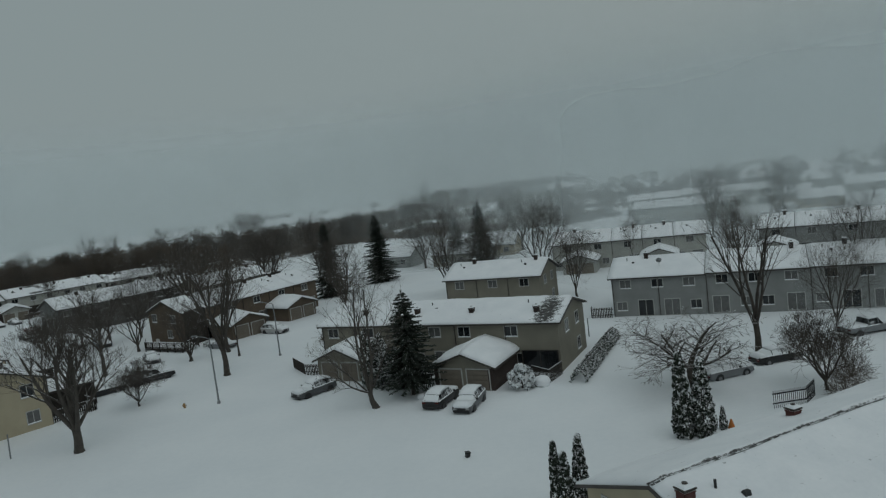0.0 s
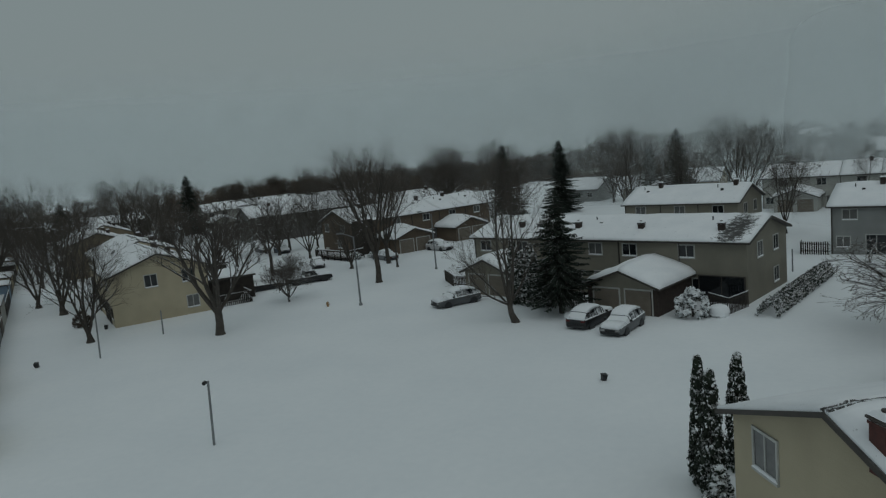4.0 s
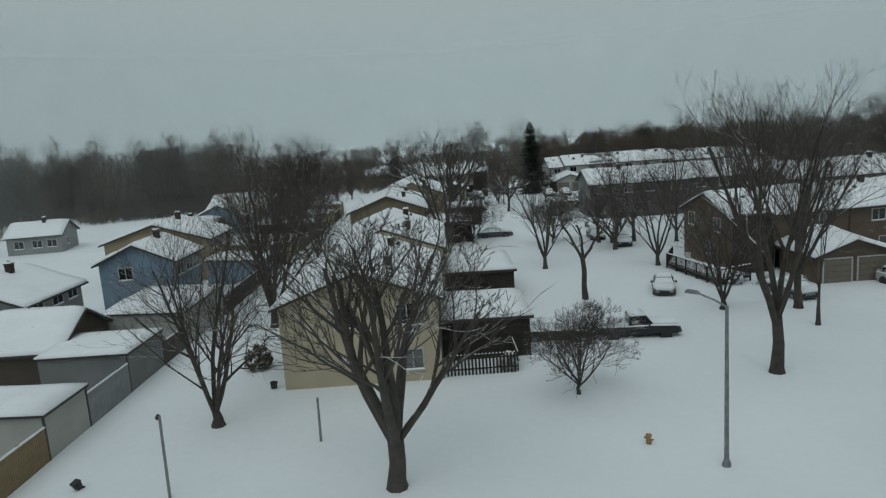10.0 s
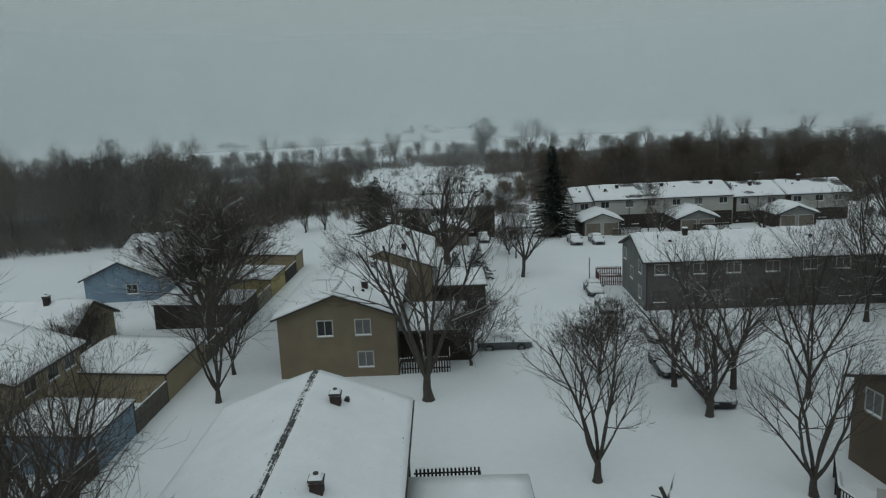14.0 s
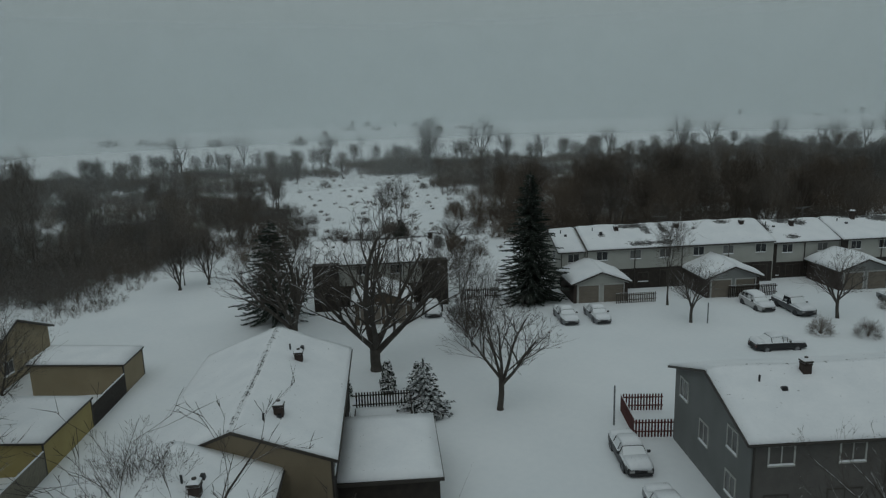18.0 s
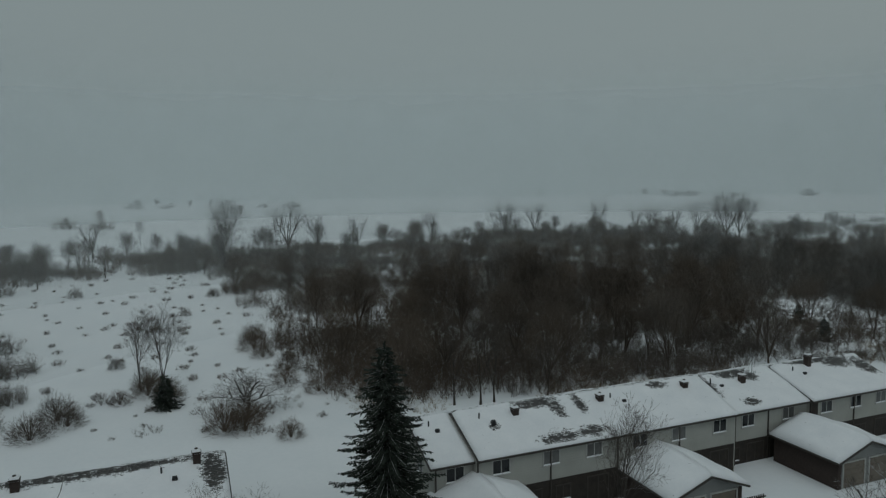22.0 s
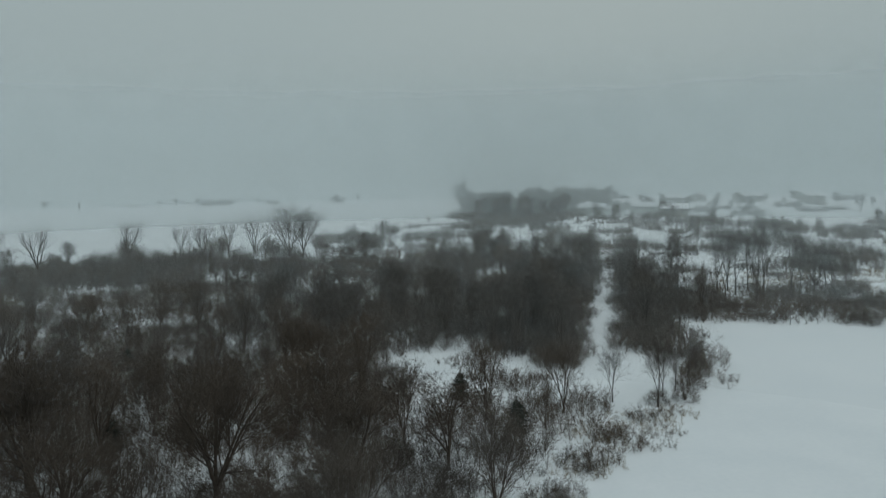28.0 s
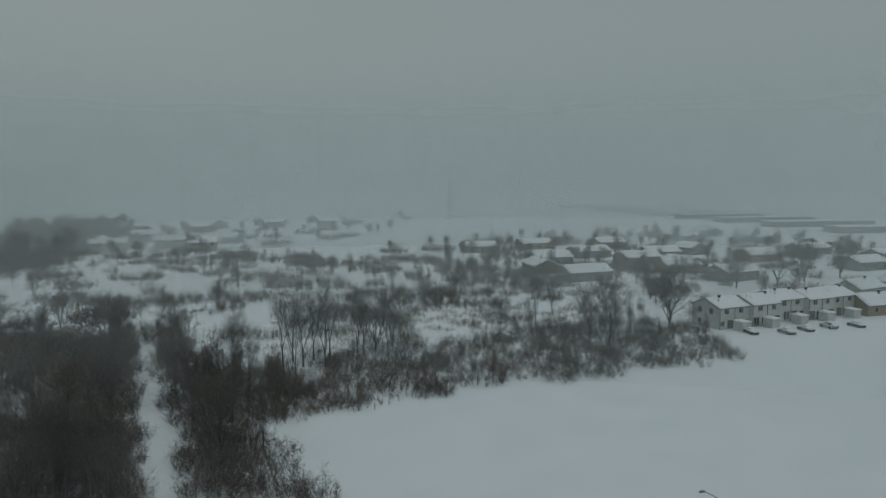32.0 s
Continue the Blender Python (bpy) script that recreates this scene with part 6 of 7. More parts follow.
for x, y, s in ((-50.5, 96.2, 0.6), (-45.6, 97.1, 0.65), (-48.6, 97.4, 0.45), (-50.6, 69.0, 0.55), (-53.2, 71.6, 0.7)):
    conifer(x, y, "cone", s, 50 * s, "rounded shrub buried in snow beside a house", "shrub")
conifer(-63.4, 58.4, "brown_ball", 0.8, 0, "clipped brown shrub beside a house corner", "shrub")

# clipped hedge
hedge = thing("hedge", "clipped hedge powdered with snow", "hedge")
hg = Geo()
rh = random.Random(7)
for i in range(11000):
    u, a = rh.random(), rh.uniform(0, math.pi)
    cx, cy = 1.7 + 6.4 * u, 60.3 + 15.9 * u
    r = rh.uniform(0.6, 0.85)
    ox, oz = r * math.cos(a), 1.35 * max(0.1, math.sin(a)) * (0.85 + 0.15 * noise.noise((u * 30, a, 0)))
    p = Vector((cx + ox * 0.93, cy - ox * 0.37, oz))
    d = Vector((rh.uniform(-1, 1), rh.uniform(-1, 1), rh.uniform(0, 1))) * 0.11
    e = Vector((rh.uniform(-1, 1), rh.uniform(-1, 1), rh.uniform(-1, 1))) * 0.08
    hg.add([p, p + d, p + d + e, p + e], [(0, 1, 2, 3)])
part("foliage", hg, cedar_mat, hedge)

# ---- poles, lamps and small things ----
pole(-27.8, 33.9, 3.6)
pole(-50.6, 48.3, 3.8)
pole(-50.5, 55.7, 2.3, "short grey post in the snow", 2, False)
street_lamp(-35.1, 66.5, 7.0, 180, 1.3)
street_lamp(-34.1, 86.1, 7.0, 180, 1.3)
street_lamp(-52.5, 213.4, 6.2, 146, 1.75, rise=0.62)
pole(-75.3, 191.6, 2.3, "thin sign post with a small plate", 0, False)
pole(5.6, 78.0, 2.2, "thin sign post beside the hedge", 0, False)
pole(-122.6, 118.5, 1.8, "thin stake standing in the snow", 2, False)
pole(-104.4, 154.0, 2.2, "thin sign post beside a small tree", 0, False)
pole(-45.1, 270.3, 1.0, "short stake at the edge of the field", 0, False)
pole(-98.6, 128.0, 3.0, "thin grey utility post in snow", 0, False)


def hydrant(x, y):
    t = thing("fire_hydrant", "orange fire hydrant half buried in snow", "fire hydrant", pose(x, y, -0.14))
    g = Geo()
    g.tube([(0, 0, -0.1), (0, 0, 0.5), (0, 0, 0.55), (0, 0, 0.66)], [0.13, 0.12, 0.16, 0.05], 10)
    part("barrel", g, hydrant_mat, t)
    g = Geo()
    g.tube([(-0.22, 0, 0.4), (0.22, 0, 0.4)], [0.06, 0.06], 8)
    part("nozzle", g, hydrant_mat, t)


hydrant(-38.65, 66.1)


def bin_(x, y, lean, label="black wheeled bin tipped in the snow"):
    t = thing("wheeled_bin", label, "bin", pose(x, y, -0.08, lean, 4, 30) @ Matrix.Scale(0.52, 4))
    g = Geo()
    g.prism([(-0.22, -0.24), (0.22, -0.24), (0.22, 0.22), (-0.22, 0.22)], 0, 0.92, top=[(-0.29, -0.33), (0.29, -0.33), (0.29, 0.3), (-0.29, 0.3)])
    part("body", g, black_mat, t)
    g = Geo()
    g.prism([(-0.32, -0.36), (0.32, -0.36), (0.32, 0.33), (-0.32, 0.33)], 0.9, 0.96)
    part("rim", g, black_mat, t)
    g = Geo()
    g.side([(-0.38, 1.06), (0.3, 0.97), (0.34, 1.0), (-0.36, 1.11)], -0.31, 0.31)
    part("lid", g, black_mat, t)
    g = Geo()
    g.tube([(-0.3, 0.36, 0.93), (0.3, 0.36, 0.93)], [0.025, 0.025], 6)
    part("handle", g, black_mat, t)
    for sx in (-0.25, 0.25):
        g = Geo()
        g.tube([(sx - 0.03, 0.24, 0.1), (sx + 0.03, 0.24, 0.1)], [0.12, 0.12], 10)
        part("wheel", g, tyre_mat, t)


bin_(-8.6, 45.6, 12)
bin_(-54.6, 45.6, 25, "dark bin tipped over in the snow")
bin_(-58.4, 58.4, 4, "dark bin standing behind a house")
bin_(-59.2, 57.4, 0, "dark bin standing behind a house")

antenna(*on_row(33.5, 4.9, -122.8, 154.0, 52.5), 6.9, 75)
antenna(*on_row(14.0, 4.9, -122.8, 154.0, 52.5), 6.9, 20, 0.8)
antenna(*e_row(0.6, 4.7), 7.0, 40, 0.8)

# low box heat pump and the satellite dishes
dish_geo, dish_stem = Geo(), Geo()
dish_geo.tube([(0, 0, 0), (0.05, 0, 0.02), (0.12, 0, 0.05)], [0.06, 0.28, 0.36], 14)
dish_stem.tube([(0, 0, -0.7), (0, 0, 0)], [0.025, 0.025], 6)
dish_me, stem_me = dish_geo.mesh("dish", steel_mat, True), dish_stem.mesh("stem", steel_mat)
for x, y, z, a in ((-121.5, 113.0, 0.9, 200), (16.5, 86.0, 6.9, 250), (3.2, 18.2, 5.4, 250), (-66.0, 66.5, 6.6, 200), (-63.5, 68.0, 6.6, 230)):
    t = thing("satellite_dish", "small grey satellite dish on a stem", "satellite dish", pose(x, y, z, 0, -20, a))
    part("dish", dish_me, None, t)
    part("stem", stem_me, None, t)

# ---- the white town houses across the field, and the far streets ----
row_z = row_house(49.5, 256.2, -22, [(9.5, 0, 0), (9.5, 0.2, -1.0), (10, 0.5, 0.4), (9.5, 0.2, -0.8), (9.5, 0, 0.5)], 9.0, white_mat, "row of pale stepped town houses with snowy roofs", seed=61.0, near=False)
for k in range(5):
    g = Geo()
    g.box(3.0 + 9.6 * k, -4.2, -0.1, 5.6 + 9.6 * k, -1.4, 2.2)
    porch = part("porch", g, white_mat, row_z, "small pale entrance porch")
    part("snow_cover", snow_slab(2.8 + 9.6 * k, 5.8 + 9.6 * k, -4.4, 2.21, -1.2, 2.35, 0.2, k, 4, 4), roof_snow_mat, porch, "", True)
rf = random.Random(11)
for x, y, a in ((129, 369, -30), (94, 328, -25), (217, 392, -28), (243, 390, 60), (182, 344, -25), (139, 314, -30), (158, 306, 60), (131, 287, -20), (200, 305, -20), (318, 332, 60), (293, 304, -30), (197, 262, -20),
                (112, 345, 60), (165, 372, -25), (155, 340, -20), (225, 335, 60), (250, 300, -30), (185, 420, -25), (240, 440, -22), (290, 380, -22), (235, 262, -20), (350, 380, 60), (150, 430, -30),
                (18, 582, -20), (34, 600, 60), (62, 636, -15), (57, 548, -25), (80, 570, 60), (52, 580, -20), (100, 690, 60), (130, 700, -25), (150, 740, 10), (178, 730, 60), (205, 715, -25), (225, 745, 60), (285, 750, 15), (245, 690, -20),
                (88, 205, -25), (92, 235, -25), (122, 244, -20), (120, 205, -25), (150, 230, 60), (160, 195, -20), (-18, 165, -20), (-9, 175, -20), (-35, 175, -20)):
    far = y > 255
    gable_house(x, y, a + rf.uniform(-6, 6), rf.uniform(15, 19) if far else rf.uniform(11, 14), rf.uniform(10, 12) if far else 8.5, (5.0 if y > 500 else 3.4) if far else 2.9, rf.uniform(2.0, 2.6), rf.choice([taupe_mat, grey_mat, brown_mat, tan_mat]) if y < 500 else pale_mat,
                rf.choice(["distant bungalow under deep snow", "distant house with a snowy gable roof", "low house in the hazy distance"]), x * 0.3, chim=rf.random() < 0.5, windows=1)
for k in range(9):
    y = 330 + 60 * k
    x = 430 + 45 * k
    g = Geo()
    t = thing("warehouse_block", "long low building far off in the haze", "building", pose(x, y, 0, 0, 0, -38))
    g.box(0, 0, -0.3, 90, 18, 4.5)
    part("wall", g, grey_mat, t)
    part("snow_cover", snow_slab(-0.5, 90.5, -0.5, 4.52, 18.5, 4.6, 0.35, k, 12, 4), roof_snow_mat, t, "", True)
mast = thing("radio_mast", "slender lattice radio mast in the haze", "mast", put(420, 700))
g = Geo()
for sx, sy in ((-1, -0.6), (1, -0.6), (0, 1.1)):
    g.tube([(sx * 1.5, sy * 1.5, 0), (sx * 0.3, sy * 0.3, 60)], [0.15, 0.1], 5)
for k in range(12):
    z, s = k * 5.0, 1.5 - 0.1 * k
    g.tube([(-s, -0.6 * s, z), (s, -0.6 * s, z + 2.5), (0, 1.1 * s, z + 5)], [0.06] * 3, 4)
part("lattice", g, steel_mat, mast)

# ---- scrub, wood and fields ----
clearing = [(-176, 153), (-251, 178), (-261, 200), (-265, 218), (-247, 240), (-204, 213), (-181, 195), (-172, 190), (-150, 173), (-163, 160)]
glade = [(-112, 252), (-111, 260), (-103, 265), (-92, 251), (-86, 250), (-92, 239), (-101, 240), (-107, 236)]
trail = [(-94, 244), (-88, 254), (-79.5, 274), (-65, 311), (-51, 350), (-47.5, 347), (-58.5, 317), (-73, 283), (-81.5, 262), (-87, 246)]
wood = [(-157, 106), (-169, 117), (-181, 129), (-190, 138), (-205, 155), (-176, 153), (-145, 174), (-136, 179), (-128, 188), (-119, 196), (-114, 205), (-105, 213), (-102, 221), (-95, 230), (-84, 236), (-90, 250), (-66, 312), (-50, 352),
        (-60, 400), (-140, 378), (-165, 400), (-225, 385), (-250, 330), (-285, 285), (-305, 235), (-335, 165), (-350, 60), (-200, 50), (-180, 76), (-165, 92)]
holes = (clearing, glade, trail)
woodland(wood, 9.5, 5, thickets, ("slim", "tall", "tall_b", "vee"), 0.62, holes=holes, reach=4.2)
edge_band = [(-157, 106), (-169, 117), (-181, 129), (-190, 138), (-205, 155), (-176, 153), (-145, 174), (-136, 179), (-128, 188), (-119, 196), (-114, 205), (-105, 213), (-102, 221), (-95, 230), (-84, 236), (-90, 250), (-66, 312), (-50, 352),
             (-75, 352), (-100, 300), (-122, 270), (-135, 235), (-150, 205), (-175, 200), (-205, 218), (-247, 246), (-272, 220), (-262, 190), (-225, 155), (-205, 135), (-170, 100)]
woodland(edge_band, 6.6, 15, small_thickets, ("slim", "tall_b"), 0.1, holes=holes, reach=1.2)
strip = [(-79, 262), (-76, 240), (-72, 242), (-66, 254), (-62, 268), (-62, 276), (-34, 268), (-19, 263), (-9, 252), (0, 251), (24, 240), (50, 262), (44, 280), (10, 292), (-20, 288), (-42, 296), (-52, 316), (-57, 310), (-69, 282)]
woodland(strip, 4.8, 6, small_thickets + low_thickets[:1], ("slim", "slim_b"), 0.06, reach=1.2, holes=(trail,))
woodland([(-79, 262), (-64, 262), (-62, 276), (-45, 280), (-46, 300), (-57, 310), (-69, 282)], 5, 16, small_thickets, ("slim", "vee"), 0.35, reach=0.8, holes=(trail,))
open_brush = [(-50, 350), (-42, 298), (-20, 290), (44, 282), (60, 300), (100, 330), (110, 420), (60, 540), (-20, 545), (-75, 540), (-135, 460), (-140, 380), (-60, 400)]
woodland(open_brush, 10.5, 7, low_thickets + thickets[:2] + small_thickets, ("slim", "slim_b", "vee"), 0.2, keep=0.68, label="snowy scrub with bare bushes")
woodland([(-42, 300), (-20, 292), (44, 284), (60, 300), (20, 330), (-30, 330)], 6, 8, reeds, keep=0.7, label="pale dry grass standing in the snow", name="dry_grass")
woodland([(-42, 296), (-20, 288), (10, 292), (0, 275), (-30, 280)], 5, 18, reeds, keep=0.7, label="pale dry grass standing in the snow", name="dry_grass")
woodland(clearing, 5.0, 9, tufts, keep=0.6, scale=(0.5, 1.3), label="scattered weeds in a snowy clearing", name="weed_tuft")
woodland([(-176, 153), (-163, 160), (-150, 173), (-172, 190), (-160, 186), (-142, 176), (-148, 160), (-165, 148)], 3.6, 19, low_thickets + tufts, keep=0.55, scale=(0.4, 0.8), label="low bushes at the edge of a clearing")
woodland([(-152, 174), (-136, 180), (-119, 197), (-105, 214), (-95, 231), (-99, 224), (-112, 204), (-122, 190), (-140, 175)], 4.0, 10, reeds, keep=0.8, label="dry weeds at the edge of the wood", name="dry_grass")
woodland([(-173, 123), (-177, 130), (-170, 134), (-167, 143), (-175, 151), (-197, 166), (-231, 174), (-210, 150), (-196, 128), (-180, 112)], 5.0, 17, small_thickets, ("slim_b", "vee"), 0.3, scale=(0.7, 1.1))
woodland([(-158, 104), (-172, 116), (-190, 136), (-186, 138), (-168, 122), (-154, 110)], 4, 12, low_thickets, keep=0.9, scale=(0.5, 0.9), label="snowy weeds at the edge of the wood")
woodland([(-112, 252), (-103, 263), (-92, 249), (-92, 240), (-101, 241), (-106, 237)], 4.0, 14, low_thickets + small_thickets[:1], keep=0.8, scale=(0.4, 0.9), label="weeds and bushes in a snowy glade")
middle = [(-90.5, 245), (-84.8, 258), (-76, 278.5), (-61.8, 314), (-49, 349)]
path = [(x - 1.7, y + 0.6) for x, y in middle] + [(x + 1.7, y - 0.6) for x, y in middle[::-1]]
woodland([(-89, 248), (-83, 266), (-76, 283), (-62, 318), (-50, 351), (-60, 351), (-76, 314), (-94, 276), (-100, 262), (-93, 252)], 3.9, 55, small_thickets, ("slim", "slim_b", "tall"), 0.3, scale=(0.8, 1.2), holes=(path, glade), reach=0.6)
woodland([(-82, 258), (-73, 280), (-59, 314), (-46, 348), (-42, 344), (-54, 312), (-66, 278), (-76, 255)], 3.9, 56, small_thickets, ("slim", "slim_b", "tall"), 0.3, scale=(0.8, 1.2), holes=(path,), reach=0.6)
woodland([(-165, 222), (-114, 230), (-110, 240), (-115, 252), (-113, 263), (-98, 270), (-92, 285), (-110, 300), (-150, 290), (-170, 250)], 6.2, 57, small_thickets, ("slim", "tall_b", "tall"), 0.35, holes=(glade, trail), reach=0.6)
woodland([(-169, 191), (-151, 177), (-144, 176), (-136, 182), (-128, 190), (-119, 198), (-110, 207), (-114, 213), (-124, 204), (-135, 195), (-150, 192), (-165, 201)], 4.0, 58, small_thickets, ("slim", "tall_b"), 0.22, scale=(0.85, 1.25), reach=0.5)
woodland([(-162, 94), (-168, 117), (-184, 131), (-212, 140), (-216, 92), (-178, 84)], 6.4, 59, small_thickets, ("slim", "tall_b"), 0.25, scale=(0.95, 1.35), reach=0.8)
fringe = [(-129, 185), (-119, 194), (-112, 201.5), (-98, 217), (-90.5, 223), (-81.5, 231), (-84, 236), (-95, 230), (-102, 221), (-105, 213), (-114, 205), (-119, 198), (-128, 190)]
woodland(fringe, 2.8, 51, small_thickets + low_thickets, keep=0.75, scale=(0.45, 0.8), label="thin saplings along the edge of the wood")
woodland(fringe, 3.6, 52, reeds, keep=0.7, scale=(0.6, 1.0), label="dry weeds at the edge of the wood", name="dry_grass")
for k, (x, y, s) in enumerate(((-192, 160, 0.9), (-169, 164.7, 1.3), (-171.5, 166.5, 1.4), (-166.5, 165.5, 1.3), (-164.5, 164, 1.2), (-152.5, 175.7, 1.3), (-170, 154.5, 1.5), (-173, 148, 1.7), (-152.5, 164.5, 1.4), (-174.2, 186.4, 1.7),
                               (-167, 150, 1.4), (-152, 161, 1.5), (-145, 163, 1.0), (-197.7, 187.2, 0.8), (-243, 201, 1.2), (-167.4, 154, 1.3), (-150.2, 162, 1.4), (-162, 180.6, 1.3), (-169, 161, 0.9), (-183, 170, 0.8), (-205, 199, 0.8), (-217, 216, 1.0),
                               (-178, 190, 1.6), (-170, 184, 1.2), (-158, 176, 1.2), (-29, 92, 0.8), (-64, 140, 0.8), (-92.5, 171, 0.8), (-88, 175, 0.8), (-95, 158, 0.9), (-91.5, 160, 0.9), (23.5, 54.5, 1.2), (21, 50.5, 1.1), (-80.5, 236.5, 1.2), (-77.5, 241.5, 1.4), (-74, 246, 1.4), (-73, 248.5, 1.2), (-84, 236, 1.0))):
    b = thing("bush", "leafless rounded bush in the snow", "bush", put(x, y, 0, 47 * k, s))
    part("crown", bush_meshes[k % 3], None, b)
hill = [(-45, 524), (-18, 520), (18, 580), (40, 650), (120, 770), (70, 790), (-20, 700), (-60, 600)]
woodland(hill, 10.5, 13, thickets, ("tall", "tall_b"), 0.7, scale=(1.1, 1.7), label="wooded rise dim in the haze", tall=1.5)
for k, line in enumerate(([(-700, 470), (-520, 560), (-510, 575), (-700, 490)], [(-900, 900), (-620, 1000), (-620, 1030), (-900, 930)], [(-420, 820), (-100, 900), (-100, 930), (-420, 850)], [(-480, 360), (-380, 470), (-370, 465), (-470, 350)],
                          [(-600, 250), (-420, 330), (-425, 345), (-600, 265)], [(60, 640), (400, 720), (400, 750), (60, 670)], [(-700, 30), (-430, 100), (-430, 150), (-700, 80)])):
    woodland(line, 22, 20 + k, small_thickets, ("tall", "tall_b"), 0.45, keep=0.8, scale=(1.0, 2.0), label="line of far trees dim in the haze")
woodland([(-165, 92), (-181, 77), (-203, 62), (-170, -20), (-205, -30), (-245, 60), (-205, 120), (-180, 112)], 8.5, 34, small_thickets, ("tall", "tall_b", "vee", "slim"), 1.0, scale=(1.0, 1.5), label="leafless scrub under tall trees", tall=2.0)
for poly, n in (([(-150, -40), (-170, 60), (-380, 60), (-380, -80)], 31), ([(60, 270), (130, 250), (180, 320), (120, 330)], 33)):
    woodland(poly, 19, n, thickets[:2], ("tall", "tall_b", "vee"), 0.5, scale=(1.0, 1.7), keep=0.7 if n == 31 else 0.35, label="leafless trees and scrub behind the houses")

woodland([(70, 275), (200, 235), (330, 290), (330, 420), (220, 470), (110, 470)], 18.5, 41, small_thickets + thickets[:2], ("tall", "tall_b", "vee"), 0.75, keep=0.45, scale=(0.8, 1.4), label="garden trees among far houses")
woodland([(0, 545), (110, 540), (260, 560), (230, 650), (20, 640)], 19, 42, thickets[:2], ("tall", "tall_b"), 0.5, keep=0.35, scale=(0.8, 1.3), label="garden trees among far houses")
for k, (x, y) in enumerate(((-401, 223), (-420, 266), (-376, 291), (-321, 311), (-322, 350), (-294, 365), (-277, 401), (-253, 432), (-217, 465), (-203, 488), (-174, 502), (-300, 345), (-240, 440), (-190, 470), (-185, 500))):
    bare_tree(-86 + 0.78 * (x + 86), 101 + 0.78 * (y - 101), ("airy", "vase", "airy")[k % 3], (1.15, 0.9, 1.0, 1.05)[k % 4], 67 * k, "tall leafless tree above the scrub, dim in falling snow")
for x, y, k, s in ((-242, 242, "tall", 0.9), (-304, 298, "tall", 1.2), (-339, 286, "slim", 1.0), (-280, 300, "slim", 1.0), (-50, 606, "tall", 1.6), (-38, 300, "slim", 1.4), (-43, 295, "slim_b", 1.4), (-35, 297, "slim_b", 1.6), (-28, 296, "slim", 1.45), (-33.5, 303, "slim", 1.5), (-24, 299, "slim_b", 1.4), (-37, 305, "slim_b", 1.6), (-21, 295, "slim", 1.2), (25, 292, "slim", 1.2), (29, 273, "tall_b", 1.0), (55, 271, "tall", 0.9), (4, 286, "slim_b", 1.2), (-31, 301, "slim", 1.5), (-40, 304, "slim", 1.5),
                   (-25, 286, "droop", 0.8), (-20, 300, "tall", 0.8), (16, 287, "slim", 0.8), (18, 267, "tall", 0.8), (44, 266, "tall", 0.9), (30, 280, "tall_b", 0.8), (-88.9, 237.3, "slim_b", 0.75), (-84.5, 234.8, "slim_b", 0.85), (-82.5, 238, "slim_b", 0.7),
                   (-80, 240, "slim_b", 0.65), (-78, 241, "slim", 0.55), (-75, 245, "slim_b", 0.6), (-129.2, 217.2, "brown", 1.1), (-118.7, 217, "brown_b", 1.0), (-145.2, 222, "brown", 1.1), (-137, 209, "brown_b", 1.0), (-124, 204, "brown_b", 0.9), (-150, 206, "brown", 1.0), (-136, 196, "brown_b", 0.95), (-158, 213, "brown_b", 1.1), (-134, 229, "brown_b", 1.0), (-121, 229, "brown", 0.85), (-142, 188, "brown_b", 0.85), (-164, 198, "brown", 0.95), (-110, 222, "brown_b", 0.8), (-66, 268, "slim", 1.0), (-72, 268, "slim_b", 1.0), (-60, 282, "slim", 1.2), (-66, 276, "slim", 1.1), (-57, 292, "slim", 1.3), (-84, 268, "slim", 1.0), (-88, 278, "vee", 0.9), (-80, 290, "slim", 1.2), (-95, 262, "slim", 1.1), (-146, 223, "tall_b", 0.9), (-118.5, 220, "slim", 0.85), (-135.8, 179, "slim", 1.0), (-133.3, 180.5, "slim", 1.05),
                   (-132.4, 182, "slim_b", 1.1), (-128, 187, "slim_b", 0.8), (-62, 290, "slim", 1.2), (-73, 302, "vee", 0.9), (-52, 300, "slim", 1.3), (-90, 268, "slim", 0.9), (-136, 396, "tall_b", 1.2), (-140, 392, "tall", 1.2),
                   (100, 290, "tall_b", 0.9), (120, 280, "tall", 1.0), (135, 272, "tall", 1.0), (150, 268, "tall_b", 1.1), (80, 290, "vee", 0.8), (170, 262, "tall", 1.1)):
    bare_tree(x, y, k, s, x * 7 % 360)

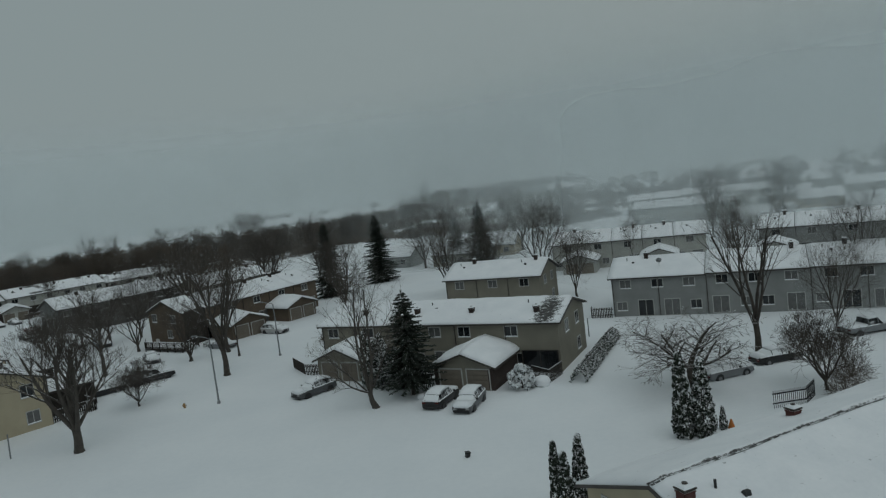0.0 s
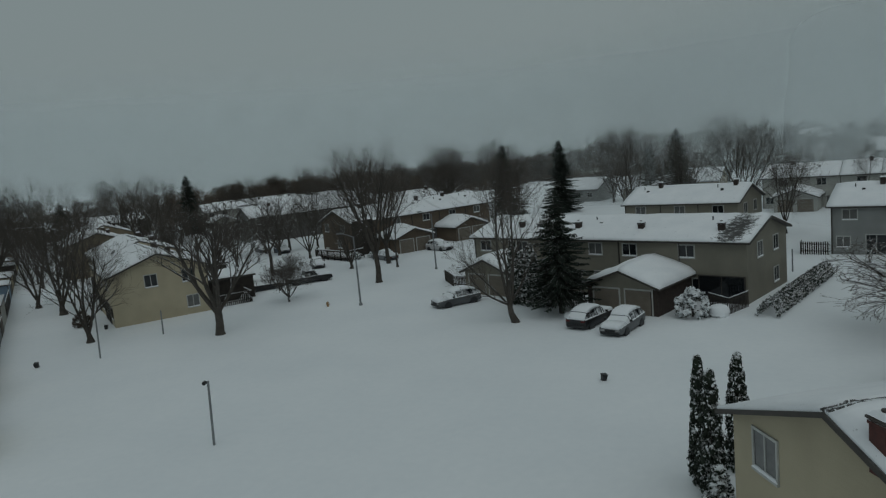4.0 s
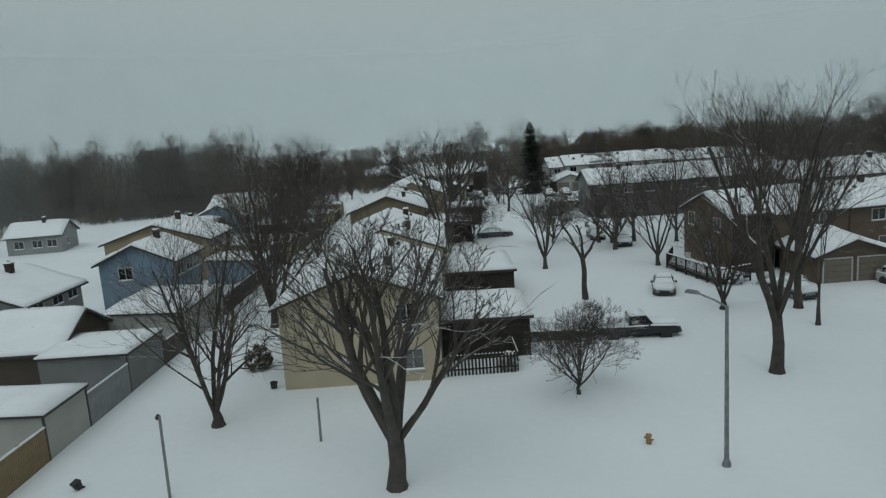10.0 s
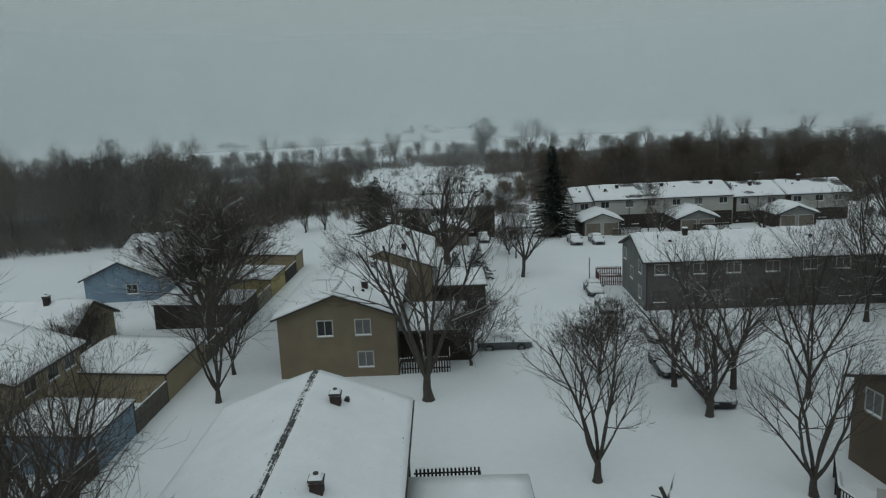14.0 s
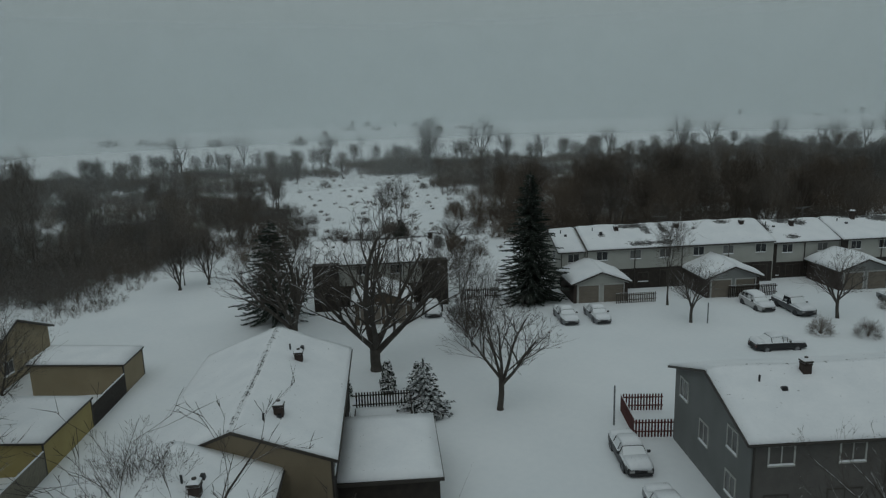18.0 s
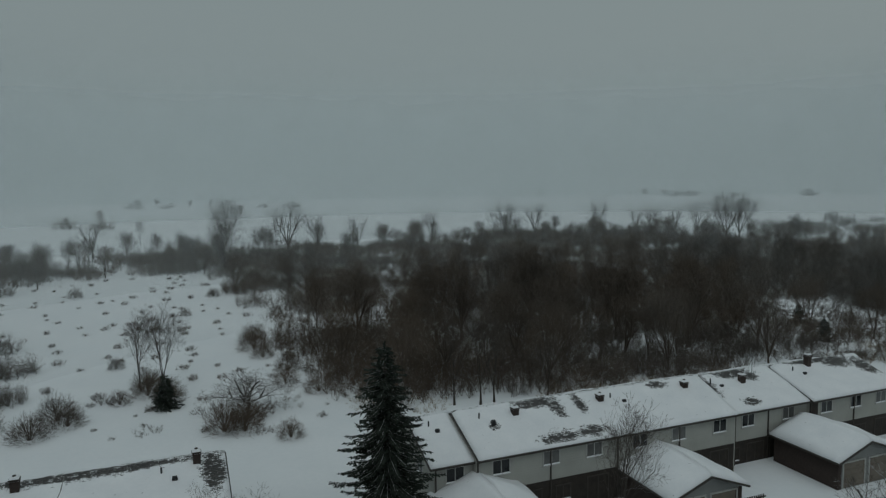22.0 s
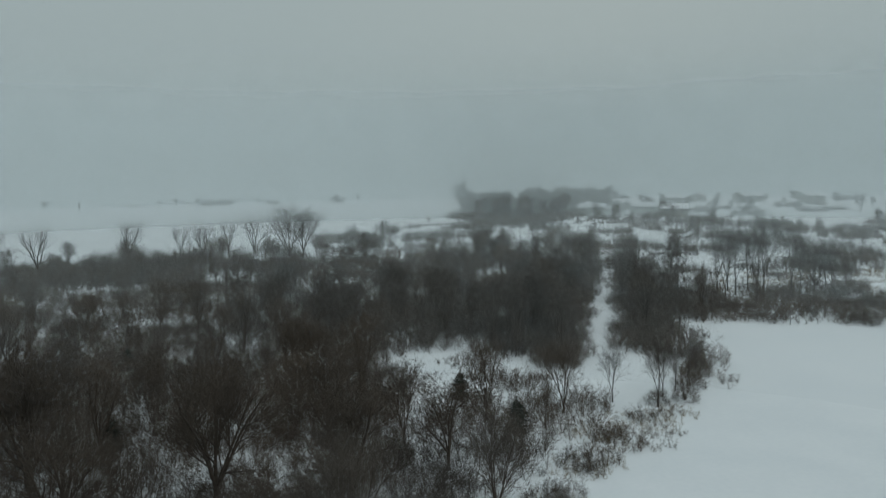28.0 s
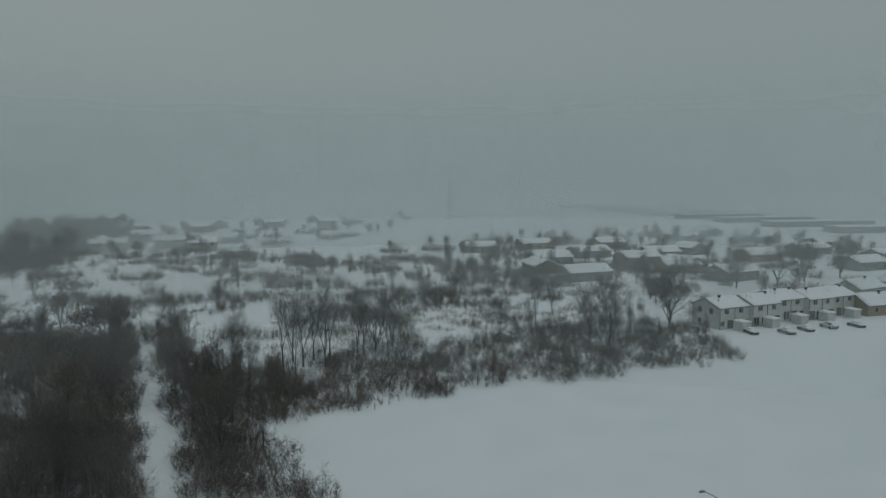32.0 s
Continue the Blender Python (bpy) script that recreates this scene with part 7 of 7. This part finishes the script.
# ---- haze of the snowy air, imitated by added see-through white sheets, denser with distance ----
def veil_material(name, share):
    mat = bpy.data.materials.new(name)
    mat.use_nodes = True
    N, L = mat.node_tree.nodes, mat.node_tree.links
    N.clear()
    out, mix, clear = N.new("ShaderNodeOutputMaterial"), N.new("ShaderNodeMixShader"), N.new("ShaderNodeBsdfTransparent")
    both, white, behind = N.new("ShaderNodeMixShader"), N.new("ShaderNodeBsdfDiffuse"), N.new("ShaderNodeBsdfTranslucent")
    for n in (white, behind):
        n.inputs[0].default_value = (0.82, 0.87, 0.88, 1)
    uv, sep = N.new("ShaderNodeUVMap"), N.new("ShaderNodeSeparateXYZ")
    uv.uv_map = "drift"
    top = N.new("ShaderNodeMapRange")
    top.interpolation_type = "SMOOTHSTEP"
    top.inputs["From Min"].default_value, top.inputs["From Max"].default_value = 1.0, 0.45
    ends = N.new("ShaderNodeMapRange")
    ends.interpolation_type = "SMOOTHSTEP"
    ends.inputs["From Min"].default_value, ends.inputs["From Max"].default_value = 0.0, 1.0
    cloud = N.new("ShaderNodeTexNoise")
    cloud.inputs["Scale"].default_value = 0.02
    co = N.new("ShaderNodeTexCoord")
    L.new(co.outputs["Object"], cloud.inputs["Vector"])
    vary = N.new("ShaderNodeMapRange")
    # share: how much of the view the sheet whitens as haze
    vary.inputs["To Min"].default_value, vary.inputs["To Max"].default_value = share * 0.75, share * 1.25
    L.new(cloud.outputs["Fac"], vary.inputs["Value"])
    a, b = N.new("ShaderNodeMath"), N.new("ShaderNodeMath")
    a.operation = b.operation = "MULTIPLY"
    L.new(uv.outputs[0], sep.inputs[0])
    L.new(sep.outputs[1], top.inputs["Value"])
    L.new(sep.outputs[0], ends.inputs["Value"])
    L.new(top.outputs[0], a.inputs[0])
    L.new(ends.outputs[0], a.inputs[1])
    L.new(a.outputs[0], b.inputs[0])
    L.new(vary.outputs[0], b.inputs[1])
    both.inputs[0].default_value = 0.5
    L.new(white.outputs[0], both.inputs[1])
    L.new(behind.outputs[0], both.inputs[2])
    L.new(b.outputs[0], mix.inputs[0])
    L.new(clear.outputs[0], mix.inputs[1])
    L.new(both.outputs[0], mix.inputs[2])
    L.new(mix.outputs[0], out.inputs[0])
    return mat


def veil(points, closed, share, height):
    """A see-through white sheet along points that imitates haze; an open one thins out towards its ends."""
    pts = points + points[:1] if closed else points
    me = bpy.data.meshes.new("backdrop_haze")
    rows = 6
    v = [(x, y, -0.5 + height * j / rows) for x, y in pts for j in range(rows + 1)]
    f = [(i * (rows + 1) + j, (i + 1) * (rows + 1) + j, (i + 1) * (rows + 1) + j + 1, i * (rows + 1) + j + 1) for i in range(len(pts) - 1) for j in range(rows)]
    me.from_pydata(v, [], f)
    me.materials.append(veil_material("haze_sheet", share))
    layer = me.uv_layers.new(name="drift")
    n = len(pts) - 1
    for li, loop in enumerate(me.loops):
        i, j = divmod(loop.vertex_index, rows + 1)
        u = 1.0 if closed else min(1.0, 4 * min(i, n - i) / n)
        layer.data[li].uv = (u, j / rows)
    tagged(new("backdrop_haze", me), "translucent white sheet standing in for the haze of distant snowfall", "snowfall", kind="structure")


def around(r, n=72):
    """A ring at r metres round the middle of the plan."""
    (ax, ay), (bx, by) = (-25, 25), (-112, 175)
    a = math.atan2(by - ay, bx - ax)
    half = [(bx + r * math.cos(a + t), by + r * math.sin(a + t)) for t in np.linspace(-math.pi / 2, math.pi / 2, n // 2)]
    rest = [(ax + r * math.cos(a + t), ay + r * math.sin(a + t)) for t in np.linspace(math.pi / 2, 3 * math.pi / 2, n // 2)]
    return [(float(p), float(q)) for p, q in half + rest]


# nested rings, each adding its step of imitated haze
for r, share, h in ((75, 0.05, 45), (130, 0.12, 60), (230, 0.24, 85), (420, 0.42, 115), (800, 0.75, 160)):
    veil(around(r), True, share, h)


def smooth_line(pts, n=24):
    out = []
    for (x0, y0), (x1, y1) in zip(pts, pts[1:]):
        out += [(x0 + (x1 - x0) * k / n, y0 + (y1 - y0) * k / n) for k in range(n)]
    return out + [pts[-1]]


# two open sheets add more haze before the north-eastern rows
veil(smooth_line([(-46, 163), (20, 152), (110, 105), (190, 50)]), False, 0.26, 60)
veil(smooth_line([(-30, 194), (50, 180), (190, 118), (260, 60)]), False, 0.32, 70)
